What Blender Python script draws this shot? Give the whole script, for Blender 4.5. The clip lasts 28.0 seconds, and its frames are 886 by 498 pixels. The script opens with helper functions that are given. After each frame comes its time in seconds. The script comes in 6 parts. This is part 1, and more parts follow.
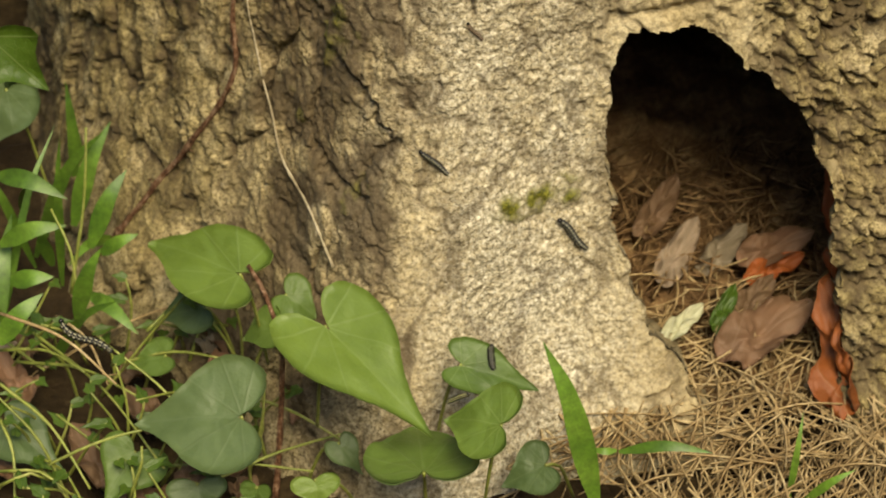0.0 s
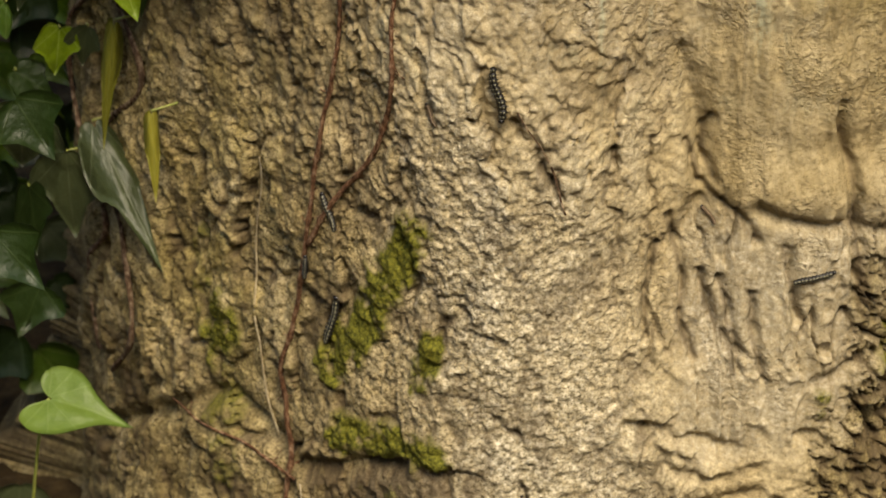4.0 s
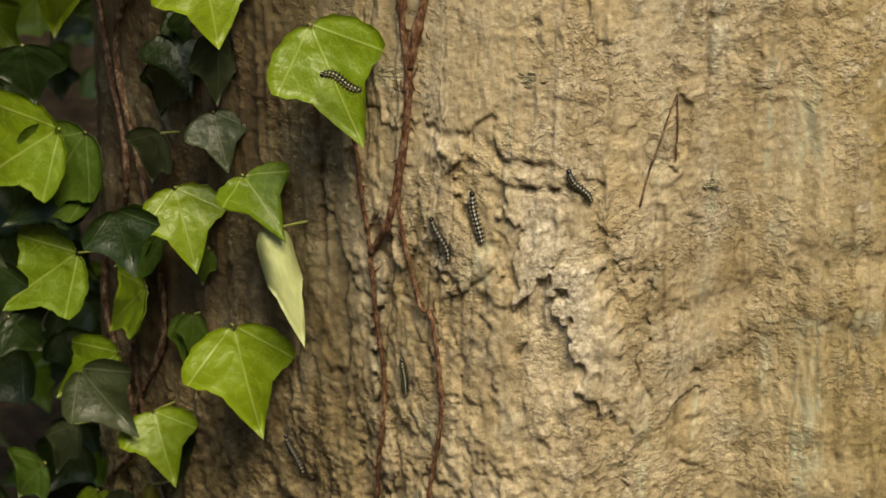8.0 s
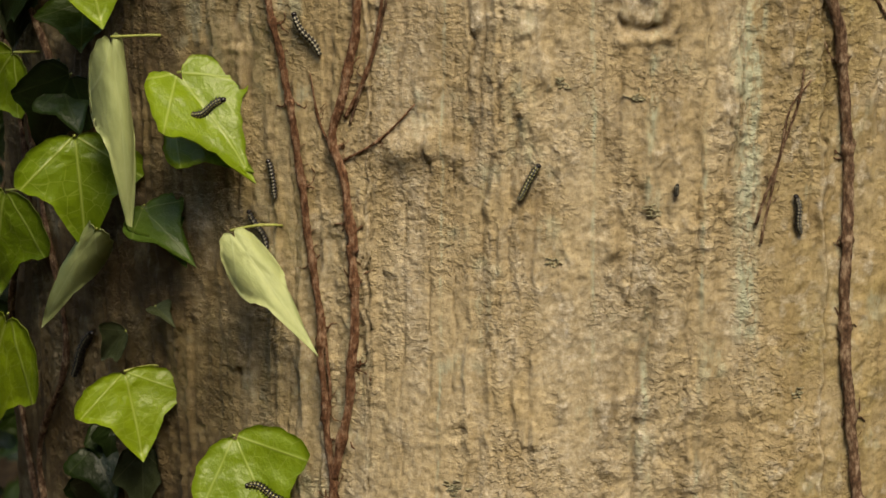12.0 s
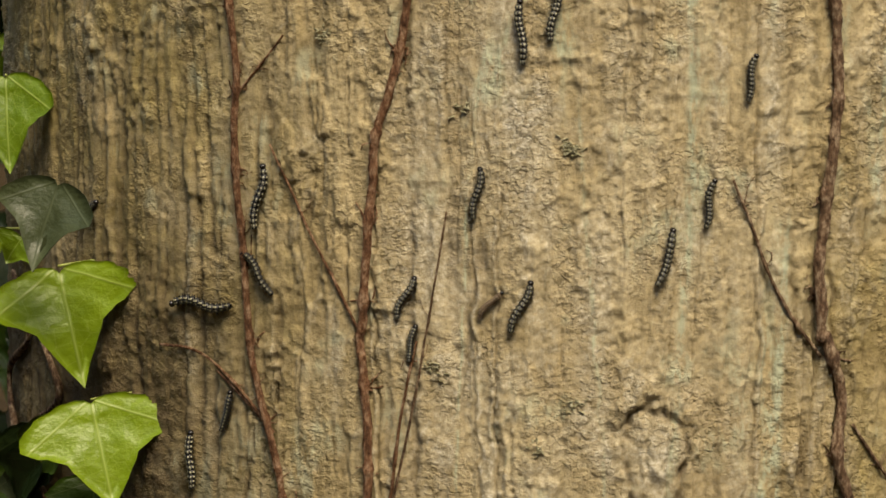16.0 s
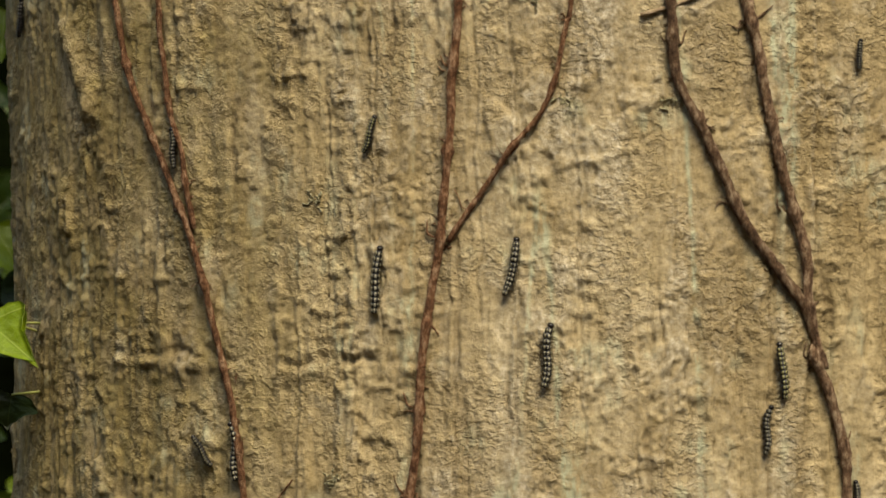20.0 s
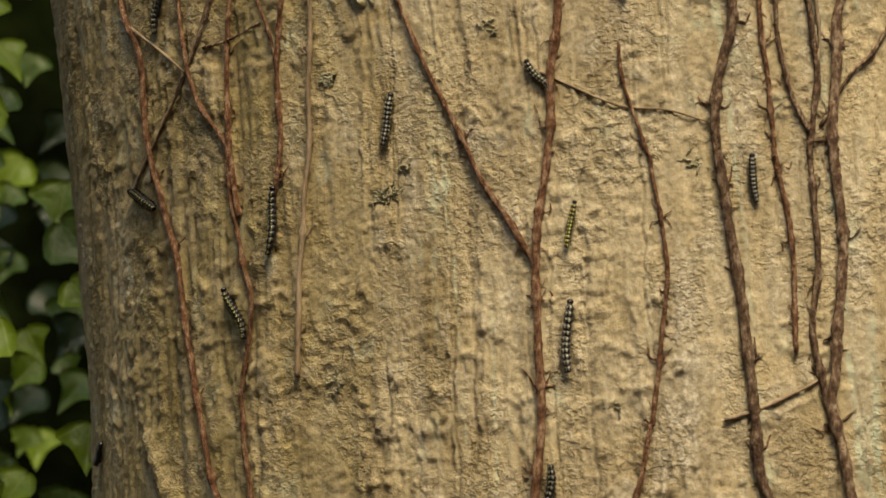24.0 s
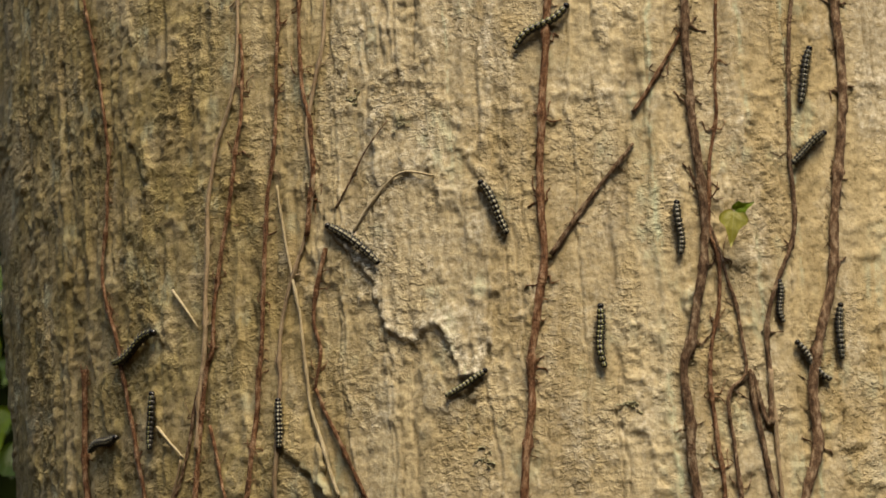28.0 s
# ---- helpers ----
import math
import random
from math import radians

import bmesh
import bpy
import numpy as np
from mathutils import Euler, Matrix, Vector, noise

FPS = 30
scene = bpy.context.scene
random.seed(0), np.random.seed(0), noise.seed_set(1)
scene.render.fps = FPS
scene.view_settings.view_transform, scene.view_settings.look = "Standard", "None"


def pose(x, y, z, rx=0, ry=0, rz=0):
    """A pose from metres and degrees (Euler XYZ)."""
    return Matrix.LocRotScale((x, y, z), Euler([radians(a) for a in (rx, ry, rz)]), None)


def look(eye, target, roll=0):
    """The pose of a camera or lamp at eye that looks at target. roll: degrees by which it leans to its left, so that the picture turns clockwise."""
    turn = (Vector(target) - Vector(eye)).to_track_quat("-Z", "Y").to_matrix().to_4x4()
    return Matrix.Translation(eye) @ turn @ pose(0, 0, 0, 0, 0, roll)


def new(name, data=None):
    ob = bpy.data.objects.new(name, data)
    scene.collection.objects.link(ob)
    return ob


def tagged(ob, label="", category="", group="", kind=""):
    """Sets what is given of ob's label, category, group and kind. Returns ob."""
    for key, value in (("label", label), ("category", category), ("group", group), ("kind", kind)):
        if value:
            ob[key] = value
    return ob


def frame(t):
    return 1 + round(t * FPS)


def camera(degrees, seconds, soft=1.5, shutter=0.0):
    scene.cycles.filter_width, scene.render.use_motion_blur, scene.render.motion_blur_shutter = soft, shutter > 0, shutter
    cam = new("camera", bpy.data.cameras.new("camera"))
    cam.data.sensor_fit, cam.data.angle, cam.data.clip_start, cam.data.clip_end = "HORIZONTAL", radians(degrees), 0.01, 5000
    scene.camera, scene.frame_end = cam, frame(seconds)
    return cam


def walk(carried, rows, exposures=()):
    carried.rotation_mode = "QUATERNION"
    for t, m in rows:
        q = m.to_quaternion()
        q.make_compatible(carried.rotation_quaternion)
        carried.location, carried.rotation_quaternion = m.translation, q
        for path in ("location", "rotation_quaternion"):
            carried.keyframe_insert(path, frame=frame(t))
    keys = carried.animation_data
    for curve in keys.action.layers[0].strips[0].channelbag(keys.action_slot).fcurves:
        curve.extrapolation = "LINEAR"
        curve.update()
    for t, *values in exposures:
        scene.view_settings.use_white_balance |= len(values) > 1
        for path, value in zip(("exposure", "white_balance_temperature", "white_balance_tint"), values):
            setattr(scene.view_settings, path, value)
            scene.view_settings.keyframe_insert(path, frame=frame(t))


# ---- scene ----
# The camera turns on a low tripod in front of an old tree: one eye, and time, pan to the right, tilt up, lean (degrees).
EYE = Vector((0.0, 0.0, 1.41))
cam = camera(15.0, 28.0, soft=1.5)
cam.data.dof.use_dof, cam.data.dof.focus_distance, cam.data.dof.aperture_fstop = True, 1.74, 22.0
TURNS = (
    (0.0, 1.051, -39.999, -0.226),
    (0.5, 0.903, -38.742, -0.291),
    (1.0, 0.770, -37.588, -0.416),
    (1.5, 0.832, -36.517, -0.391),
    (2.0, 0.734, -35.547, -0.477),
    (2.5, 0.941, -34.507, -0.562),
    (3.0, 0.547, -33.498, -0.728),
    (3.5, 0.058, -32.535, -0.850),
    (5.5, 0.144, -29.139, 0.030),
    (6.0, -0.297, -27.990, 0.161),
    (6.5, -0.670, -26.872, 0.460),
    (7.0, -0.704, -25.800, 0.287),
    (7.5, -0.669, -24.746, 0.298),
    (8.0, -0.684, -23.666, 0.369),
    (8.5, -0.699, -22.795, 0.419),
    (9.0, -0.626, -22.008, 0.293),
    (9.5, -0.672, -21.179, -0.031),
    (10.0, -0.181, -20.192, 0.038),
    (10.5, 0.171, -19.139, 0.128),
    (11.0, 0.323, -18.114, 0.221),
    (11.5, 0.650, -17.339, 0.059),
    (13.5, 0.546, -14.391, -0.092),
    (14.0, 0.116, -13.144, 0.119),
    (14.5, -0.324, -11.853, 0.138),
    (15.0, -0.367, -10.731, 0.089),
    (15.5, -0.058, -9.742, 0.015),
    (16.0, 0.452, -8.573, 0.032),
    (16.5, 0.664, -7.719, 0.029),
    (17.0, 0.569, -6.880, 0.104),
    (17.5, 0.470, -5.637, 0.314),
    (18.0, 0.470, -4.303, 0.395),
    (18.5, 0.473, -3.163, 0.408),
    (19.0, 0.350, -2.269, 0.390),
    (19.5, 0.253, -1.623, 0.452),
    (20.0, 0.260, -0.994, 0.434),
    (20.5, 0.211, -0.155, 0.363),
    (22.5, -0.398, 3.287, 0.015),
    (23.0, -0.625, 4.327, -0.014),
    (23.5, -0.825, 5.201, -0.108),
    (24.0, -1.180, 5.942, -0.237),
    (24.5, -1.267, 6.798, -0.260),
    (25.0, -1.092, 8.011, -0.175),
    (25.5, -0.832, 9.179, -0.028),
    (26.0, -0.869, 10.195, 0.014),
    (26.5, -1.048, 11.254, -0.016),
    (27.0, -1.134, 12.305, -0.083),
    (27.5, -0.876, 13.283, -0.178),
    (28.0, -0.563, 14.305, -0.270),
)


def aim(pan, tilt):
    a, b = radians(pan), radians(tilt)
    return EYE + Vector((math.sin(a) * math.cos(b), math.cos(a) * math.cos(b), math.sin(b)))


walk(cam, [(t, look(EYE, aim(pan, tilt), lean)) for t, pan, tilt, lean in TURNS], [(0, 1.17, 8100, 4), (3, 1.23, 7900, 9), (6, 1.27, 7900, 9), (8, 1.17, 8000, 9), (11, 1.07, 8100, 11), (14, 1.06, 8100, 11), (17, 1.21, 8000, 7), (20, 1.18, 8200, 7), (23, 1.2, 8500, 9), (28, 1.22, 8300, 9)])

# ---- daylight under trees: a wide soft sun from the right, and the sky ----
world = bpy.data.worlds.new("sky")
scene.world = world
world.use_nodes = True
wn = world.node_tree
sky = wn.nodes.new("ShaderNodeTexSky")
sky.sky_type, sky.sun_disc = "NISHITA", False
sky.sun_elevation, sky.sun_rotation = radians(57), radians(165)
wn.links.new(sky.outputs[0], wn.nodes["Background"].inputs[0])
wn.nodes["Background"].inputs[1].default_value = 0.13
sun = new("sun", bpy.data.lights.new("sun", "SUN"))
sun.data.energy, sun.data.angle, sun.data.color = 2.1, radians(28), (1.0, 0.92, 0.78)
sun.matrix_world = look((0.50, -1.85, 2.95), (0, 0, 0))


# ---- materials ----
def material(name):
    mat = bpy.data.materials.new(name)
    mat.use_nodes = True
    return mat, mat.node_tree, mat.node_tree.nodes["Principled BSDF"]


def node(nt, kind, **values):
    n = nt.nodes.new("ShaderNode" + kind)
    for key, value in values.items():
        n.inputs[key].default_value = value
    return n


def ramp(nt, source, *stops):
    r = nt.nodes.new("ShaderNodeValToRGB")
    while len(r.color_ramp.elements) < len(stops):
        r.color_ramp.elements.new(0.5)
    for e, (at, col) in zip(r.color_ramp.elements, stops):
        e.position, e.color = at, (*col, 1)
    nt.links.new(source, r.inputs[0])
    return r.outputs[0]


def mix(nt, how, fac, a, b):
    m = nt.nodes.new("ShaderNodeMix")
    m.data_type, m.blend_type = "RGBA", how
    for socket, value in ((m.inputs[0], fac), (m.inputs[6], a), (m.inputs[7], b)):
        if isinstance(value, (int, float)):
            socket.default_value = value
        elif isinstance(value, tuple):
            socket.default_value = (*value, 1)
        else:
            nt.links.new(value, socket)
    return m.outputs[2]


def coords(nt, scale=(1, 1, 1)):
    m = nt.nodes.new("ShaderNodeMapping")
    m.inputs["Scale"].default_value = scale
    nt.links.new(nt.nodes.new("ShaderNodeTexCoord").outputs["Object"], m.inputs[0])
    return m.outputs[0]


def noisy(nt, vec, scale, detail=4, rough=0.6):
    n = node(nt, "TexNoise", Scale=scale, Detail=detail, Roughness=rough)
    nt.links.new(vec, n.inputs["Vector"])
    return n.outputs["Fac"]


def bump(nt, bsdf, height, strength, distance):
    b = node(nt, "Bump", Strength=strength, Distance=distance)
    nt.links.new(height, b.inputs["Height"])
    nt.links.new(b.outputs[0], bsdf.inputs["Normal"])


def rough_surface(name, dark, mid, light, scale, grain, roughness=0.9, stretch=(1, 1, 1), relief=0.002, per_thing=0.0, spread=0.2):
    """A matt, grainy natural surface in three tones with relief."""
    mat, nt, bsdf = material(name)
    v = coords(nt, stretch)
    base = ramp(nt, noisy(nt, v, scale, 6, 0.65), (0.5 - spread, dark), (0.5, mid), (0.5 + spread, light))
    fine = noisy(nt, v, grain, 5, 0.7)
    col = mix(nt, "MULTIPLY", 0.7, base, ramp(nt, fine, (0.3, (0.45, 0.45, 0.45)), (0.65, (1.25, 1.25, 1.25))))
    if per_thing:
        rnd = nt.nodes.new("ShaderNodeObjectInfo").outputs["Random"]
        col = mix(nt, "MULTIPLY", per_thing, col, ramp(nt, rnd, (0, (0.5, 0.5, 0.5)), (1, (1.4, 1.4, 1.4))))
    nt.links.new(col, bsdf.inputs["Base Color"])
    bsdf.inputs["Roughness"].default_value = roughness
    bsdf.inputs["Specular IOR Level"].default_value = 0.5 if roughness < 0.7 else 0.15 if roughness < 1 else 0.0
    bump(nt, bsdf, fine, 0.8, relief)
    return mat


def bark_material():
    """Grey-beige living bark: weak upright streaks, crusts, lichen in the cracks, moss, algae, dirt and painted shade
    where the mesh says so.
    """
    mat, nt, bsdf = material("bark")
    v = coords(nt)
    attr = {}
    for key in ("pale", "moss", "dirt_shade", "algae_shade", "grit", "lichen"):
        a = nt.nodes.new("ShaderNodeAttribute")
        a.attribute_name = key
        attr[key] = a.outputs["Fac"]
    base = ramp(nt, noisy(nt, coords(nt, (1, 1, 0.45)), 22, 6, 0.62), (0.32, (0.265, 0.202, 0.102)), (0.5, (0.362, 0.291, 0.166)), (0.68, (0.435, 0.364, 0.230)))
    tall = noisy(nt, coords(nt, (1, 1, 0.10)), 95, 5, 0.6)
    col = mix(nt, "MULTIPLY", 0.7, base, ramp(nt, tall, (0.34, (0.78, 0.76, 0.70)), (0.62, (1.16, 1.16, 1.16))))
    crust = noisy(nt, coords(nt, (1, 1, 1.5)), 260, 5, 0.68)
    col = mix(nt, "MULTIPLY", 0.75, col, ramp(nt, crust, (0.36, (0.62, 0.59, 0.52)), (0.50, (1.0, 1.0, 1.0)), (0.64, (1.22, 1.22, 1.22))))
    flecks = noisy(nt, coords(nt, (1, 1, 0.7)), 620, 3, 0.6)
    col = mix(nt, "MULTIPLY", 0.6, col, ramp(nt, flecks, (0.30, (0.45, 0.42, 0.36)), (0.42, (1.0, 1.0, 1.0)), (0.70, (1.15, 1.15, 1.15))))
    col = mix(nt, "MIX", attr["pale"], col, ramp(nt, noisy(nt, v, 330, 6, 0.75), (0.36, (0.225, 0.188, 0.120)), (0.5, (0.42, 0.375, 0.278)), (0.64, (0.67, 0.625, 0.51))))
    col = mix(nt, "MIX", attr["algae_shade"], col, ramp(nt, noisy(nt, v, 120, 6, 0.72), (0.34, (0.090, 0.066, 0.017)), (0.5, (0.21, 0.163, 0.053)), (0.66, (0.38, 0.31, 0.12))))
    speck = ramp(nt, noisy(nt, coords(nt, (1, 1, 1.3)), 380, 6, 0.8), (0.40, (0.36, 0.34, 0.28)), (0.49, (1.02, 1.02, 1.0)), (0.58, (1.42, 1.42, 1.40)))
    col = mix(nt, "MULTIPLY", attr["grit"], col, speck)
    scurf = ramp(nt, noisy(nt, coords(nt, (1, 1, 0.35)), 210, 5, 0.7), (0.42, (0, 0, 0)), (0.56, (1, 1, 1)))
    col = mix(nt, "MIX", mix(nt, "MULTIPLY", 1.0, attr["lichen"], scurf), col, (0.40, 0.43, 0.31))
    col = mix(nt, "MIX", attr["dirt_shade"], col, (0.075, 0.052, 0.030))
    col = mix(nt, "MIX", attr["moss"], col, ramp(nt, noisy(nt, v, 500, 4, 0.7), (0.35, (0.035, 0.04, 0.006)), (0.65, (0.19, 0.18, 0.024))))
    nt.links.new(col, bsdf.inputs["Base Color"])
    bsdf.inputs["Roughness"].default_value = 0.88
    bsdf.inputs["Specular IOR Level"].default_value = 0.2
    pads = ramp(nt, noisy(nt, coords(nt, (1, 1, 1.25)), 190, 4, 0.62), (0.46, (0, 0, 0)), (0.56, (0.8, 0.8, 0.8)), (0.66, (1, 1, 1)))
    patch = ramp(nt, noisy(nt, coords(nt, (1, 1, 0.6)), 30, 3, 0.6), (0.45, (0.1, 0.1, 0.1)), (0.62, (0.9, 0.9, 0.9)))
    fine = mix(nt, "ADD", 0.5, mix(nt, "ADD", 0.4, mix(nt, "MULTIPLY", 1.0, pads, patch), crust), flecks)
    dots = ramp(nt, noisy(nt, coords(nt, (1, 1, 1.2)), 430, 2, 0.5), (0.53, (0, 0, 0)), (0.61, (1, 1, 1)))
    bump(nt, bsdf, mix(nt, "ADD", 0.5, mix(nt, "ADD", 1.0, fine, mix(nt, "MULTIPLY", 1.0, attr["grit"], noisy(nt, v, 300, 5, 0.75))), mix(nt, "MULTIPLY", 1.0, dots, patch)), 1.0, 0.00085)
    return mat


BARK = bark_material()
ROT = rough_surface("rotten_wood", (0.03, 0.016, 0.008), (0.07, 0.039, 0.018), (0.14, 0.083, 0.04), 25, 160, 0.95, (1, 1, 0.4))
SOIL = rough_surface("soil", (0.018, 0.011, 0.005), (0.042, 0.027, 0.012), (0.09, 0.060, 0.026), 30, 160, 0.95, relief=0.006)


# ---- shared shapes ----
def part(name, data, mat, parent=None, label=""):
    """One mesh object out of a bmesh or a mesh, under a thing or a part."""
    if isinstance(data, bmesh.types.BMesh):
        me = bpy.data.meshes.new(name)
        data.to_mesh(me)
        data.free()
    else:
        me = data
    if mat and not me.materials:
        me.materials.append(mat)
    ob = new(name, me)
    if parent:
        ob.parent = parent
    return tagged(ob, label)


def mesh_of(name, verts, faces, smooth=True):
    me = bpy.data.meshes.new(name)
    me.from_pydata(verts, [], faces)
    if smooth:
        me.polygons.foreach_set("use_smooth", [True] * len(me.polygons))
    me.update()
    return me


CHANCE = np.random.RandomState(4).rand(65536)


def lattice(x, y, seed):
    """Smooth value noise in 0..1 on arrays of plane coordinates."""
    xi, yi = np.floor(x), np.floor(y)
    fx, fy = x - xi, y - yi
    fx, fy = fx * fx * fx * (fx * (fx * 6 - 15) + 10), fy * fy * fy * (fy * (fy * 6 - 15) + 10)
    at = xi.astype(np.int64) * 73 + yi.astype(np.int64) * 9277 + seed * 7919
    a, b = CHANCE[at & 65535], CHANCE[(at + 73) & 65535]
    c, e = CHANCE[(at + 9277) & 65535], CHANCE[(at + 9350) & 65535]
    top = a + (b - a) * fx
    return top + (c + (e - c) * fx - top) * fy


def fbm(x, y, seed, octaves=4, gain=0.5):
    total, amp, norm = 0, 1.0, 0
    for k in range(octaves):
        total = total + amp * (lattice(x * 2 ** k, y * 2 ** k, seed + k) - 0.5) * 2
        norm, amp = norm + amp, amp * gain
    return total / norm


def bell(v, c, w):
    return np.exp(-((v - c) / w) ** 2)


def step(a, b, v):
    k = np.clip((v - a) / (b - a), 0, 1)
    return k * k * (3 - 2 * k)


# ---- the trunk: its girth by angle phi (degrees, 0 towards the path) and height z ----
AY, R0 = 1.94, 0.34


def axis(z):
    return 0.105 - 0.035 * step(1.3, 2.2, z)


def radius(phi, z):
    side = 0.2 + 0.8 * step(-80, -40, phi)
    r = R0 + 0.10 * np.exp(-np.maximum(z, -0.3) / 0.13) * side
    low = 1 - step(0.55, 1.0, z)
    r = r + low * (0.028 * bell(phi, -13, 13) - 0.02 * bell(phi, -48, 20) - 0.02 * bell(phi, 4, 7) * step(0.3, 0.42, z) + 0.02 * bell(phi, 22, 14))
    r = r + 0.020 * (1 - step(-92, -52, phi)) * step(1.45, 1.95, z)
    return r + 0.035 * (1 - step(0.05, 0.34, z)) * (bell(phi, -14, 9) + bell(phi, 30, 9))


def on_bark(phi, z, off=0.0):
    r, a = float(radius(phi, z)) + off, radians(phi)
    return Vector((float(axis(z)) + r * math.sin(a), AY - r * math.cos(a), z))


HOLE = ((2.9, 0.196), (4.5, 0.248), (8.6, 0.251), (11.5, 0.254), (16.3, 0.226), (19.3, 0.204), (21.5, 0.174), (22.3, 0.138), (22.2, 0.084),
        (21.2, 0.035), (20.3, -0.04), (13.3, -0.04), (10.8, 0.010), (8.5, 0.041), (6.3, 0.070), (5.0, 0.094), (4.0, 0.123), (3.0, 0.149))


def inside(px, py, outline):
    """Which of the points lie within a closed outline."""
    res = np.zeros(px.shape, bool)
    for (x0, y0), (x1, y1) in zip(outline, outline[1:] + outline[:1]):
        cut = ((y0 > py) != (y1 > py)) & (px < (x1 - x0) * (py - y0) / (y1 - y0 + 1e-12) + x0)
        res ^= cut
    return res


def ridge_along(phi, z, width, *pts):
    """1 along a line of (phi, z) points on the bark, falling off over width metres."""
    out = np.zeros(np.shape(phi))
    reach = 3 * width
    turn = math.degrees(reach / R0)
    near = (z > min(p[1] for p in pts) - reach) & (z < max(p[1] for p in pts) + reach)
    near &= (phi > min(p[0] for p in pts) - turn) & (phi < max(p[0] for p in pts) + turn)
    u, h = np.radians(phi[near]) * R0, z[near]
    best = np.full(u.shape, 9.0)
    for (p0, z0), (p1, z1) in zip(pts, pts[1:]):
        a, b = math.radians(p0) * R0, math.radians(p1) * R0
        dx, dz = b - a, z1 - z0
        k = np.clip(((u - a) * dx + (h - z0) * dz) / (dx * dx + dz * dz), 0, 1)
        best = np.minimum(best, np.hypot(u - a - k * dx, h - z0 - k * dz))
    out[near] = np.exp(-(best / width) ** 2)
    return out


def flakes(v, n):
    """Turns smooth noise into n terraces with steep edges."""
    t = v * n
    return (np.floor(t) + step(0.0, 0.3, t - np.floor(t))) / n


def cells(u, v, seed, seam):
    """Cracked plates: each cell's own height and tilt, and the seams between cells (1 in a seam)."""
    iu, iv = np.floor(u), np.floor(v)

    def chance(a, b, k):
        q = np.sin(a * 127.1 + b * 311.7 + (seed + k) * 74.7) * 43758.5453
        return q - np.floor(q)

    first, second = np.full(u.shape, 9.0), np.full(u.shape, 9.0)
    height = np.zeros(u.shape)
    for du in (-1, 0, 1):
        for dv in (-1, 0, 1):
            a, b = iu + du, iv + dv
            x, y = u - a - 0.1 - 0.8 * chance(a, b, 1), v - b - 0.1 - 0.8 * chance(a, b, 2)
            far = np.hypot(x, y)
            own = chance(a, b, 3) - 0.5 + 1.1 * x * (chance(a, b, 4) - 0.5) + 1.1 * y * (chance(a, b, 5) - 0.65)
            nearer = far < first
            second = np.where(nearer, first, np.minimum(second, far))
            height = np.where(nearer, own, height)
            first = np.where(nearer, far, first)
    return height, np.exp(-((second - first) / seam) ** 2)


# furrows and folds of the callus over the hollow, and splits between the plates beside it, as (phi, z) lines
FLAP = ((-33.23, 1.7515), (-30.22, 1.7423), (-28.86, 1.7242), (-28.56, 1.7020), (-30.70, 1.7133), (-32.46, 1.7269))
TONGUES = ((-29.27, 1.8659), (-27.31, 1.8408), (-24.77, 1.8214), (-23.58, 1.8091), (-22.53, 1.7853), (-20.08, 1.7740), (-19.35, 1.7808), (-17.75, 1.7836), (-16.57, 1.7726), (-16.22, 1.7582), (-14.60, 1.7554), (-13.44, 1.7726))
GROOVES = (
    ((3.6, 0.438), (5.3, 0.398), (4.7, 0.372), (6.2, 0.352)),
    ((6.9, 0.402), (7.3, 0.382), (9.6, 0.356), (9.8, 0.342)),
    ((8.6, 0.400), (9.3, 0.374), (10.4, 0.353)),
    ((11.3, 0.392), (11.6, 0.360), (12.5, 0.339)),
    ((18.5, 0.503), (19.8, 0.474), (20.6, 0.429), (21.4, 0.381)),
    ((5.5, 0.484), (6.7, 0.459), (9.7, 0.444), (11.7, 0.425)),
    ((2.5, 0.421), (1.4, 0.391), (1.7, 0.367)),
    ((14.0, 0.422), (14.6, 0.401), (15.9, 0.375)),
    ((7.3, 0.499), (6.9, 0.477), (7.9, 0.461)),
)
FOLDS = (
    ((11.6, 0.450), (13.5, 0.439), (16.9, 0.436), (19.9, 0.436), (24.7, 0.420)),
    ((1.4, 0.309), (3.5, 0.286), (7.2, 0.276), (11.8, 0.280)),
    ((17.4, 0.333), (21.1, 0.344), (27.0, 0.353)),
    ((21.8, 0.291), (24.7, 0.304), (27.6, 0.312)),
    ((4.1, 0.260), (8.8, 0.261), (12.4, 0.267)),
)
SPLITS = (
    ((-50.5, 0.399), (-46.3, 0.383), (-41.5, 0.406)),
    ((-15.8, 0.399), (-13.7, 0.380), (-11.2, 0.373)),
    ((-18.5, 0.342), (-17.1, 0.375), (-15.2, 0.389)),
    ((-29.4, 0.271), (-24.8, 0.265), (-18.3, 0.279), (-14.9, 0.291)),
    ((-10.2, 0.518), (-7.9, 0.496), (-6.2, 0.467)),
    ((-27.6, 0.309), (-29.0, 0.271)),
    ((-37.7, 0.320), (-38.6, 0.271), (-36.3, 0.249)),
    ((-22.1, 0.444), (-20.5, 0.469), (-19.8, 0.492)),
    ((-10.7, 0.323), (-9.2, 0.294), (-9.3, 0.273)),
    ((-54.0, 0.328), (-51.0, 0.300), (-52.0, 0.253)),
)


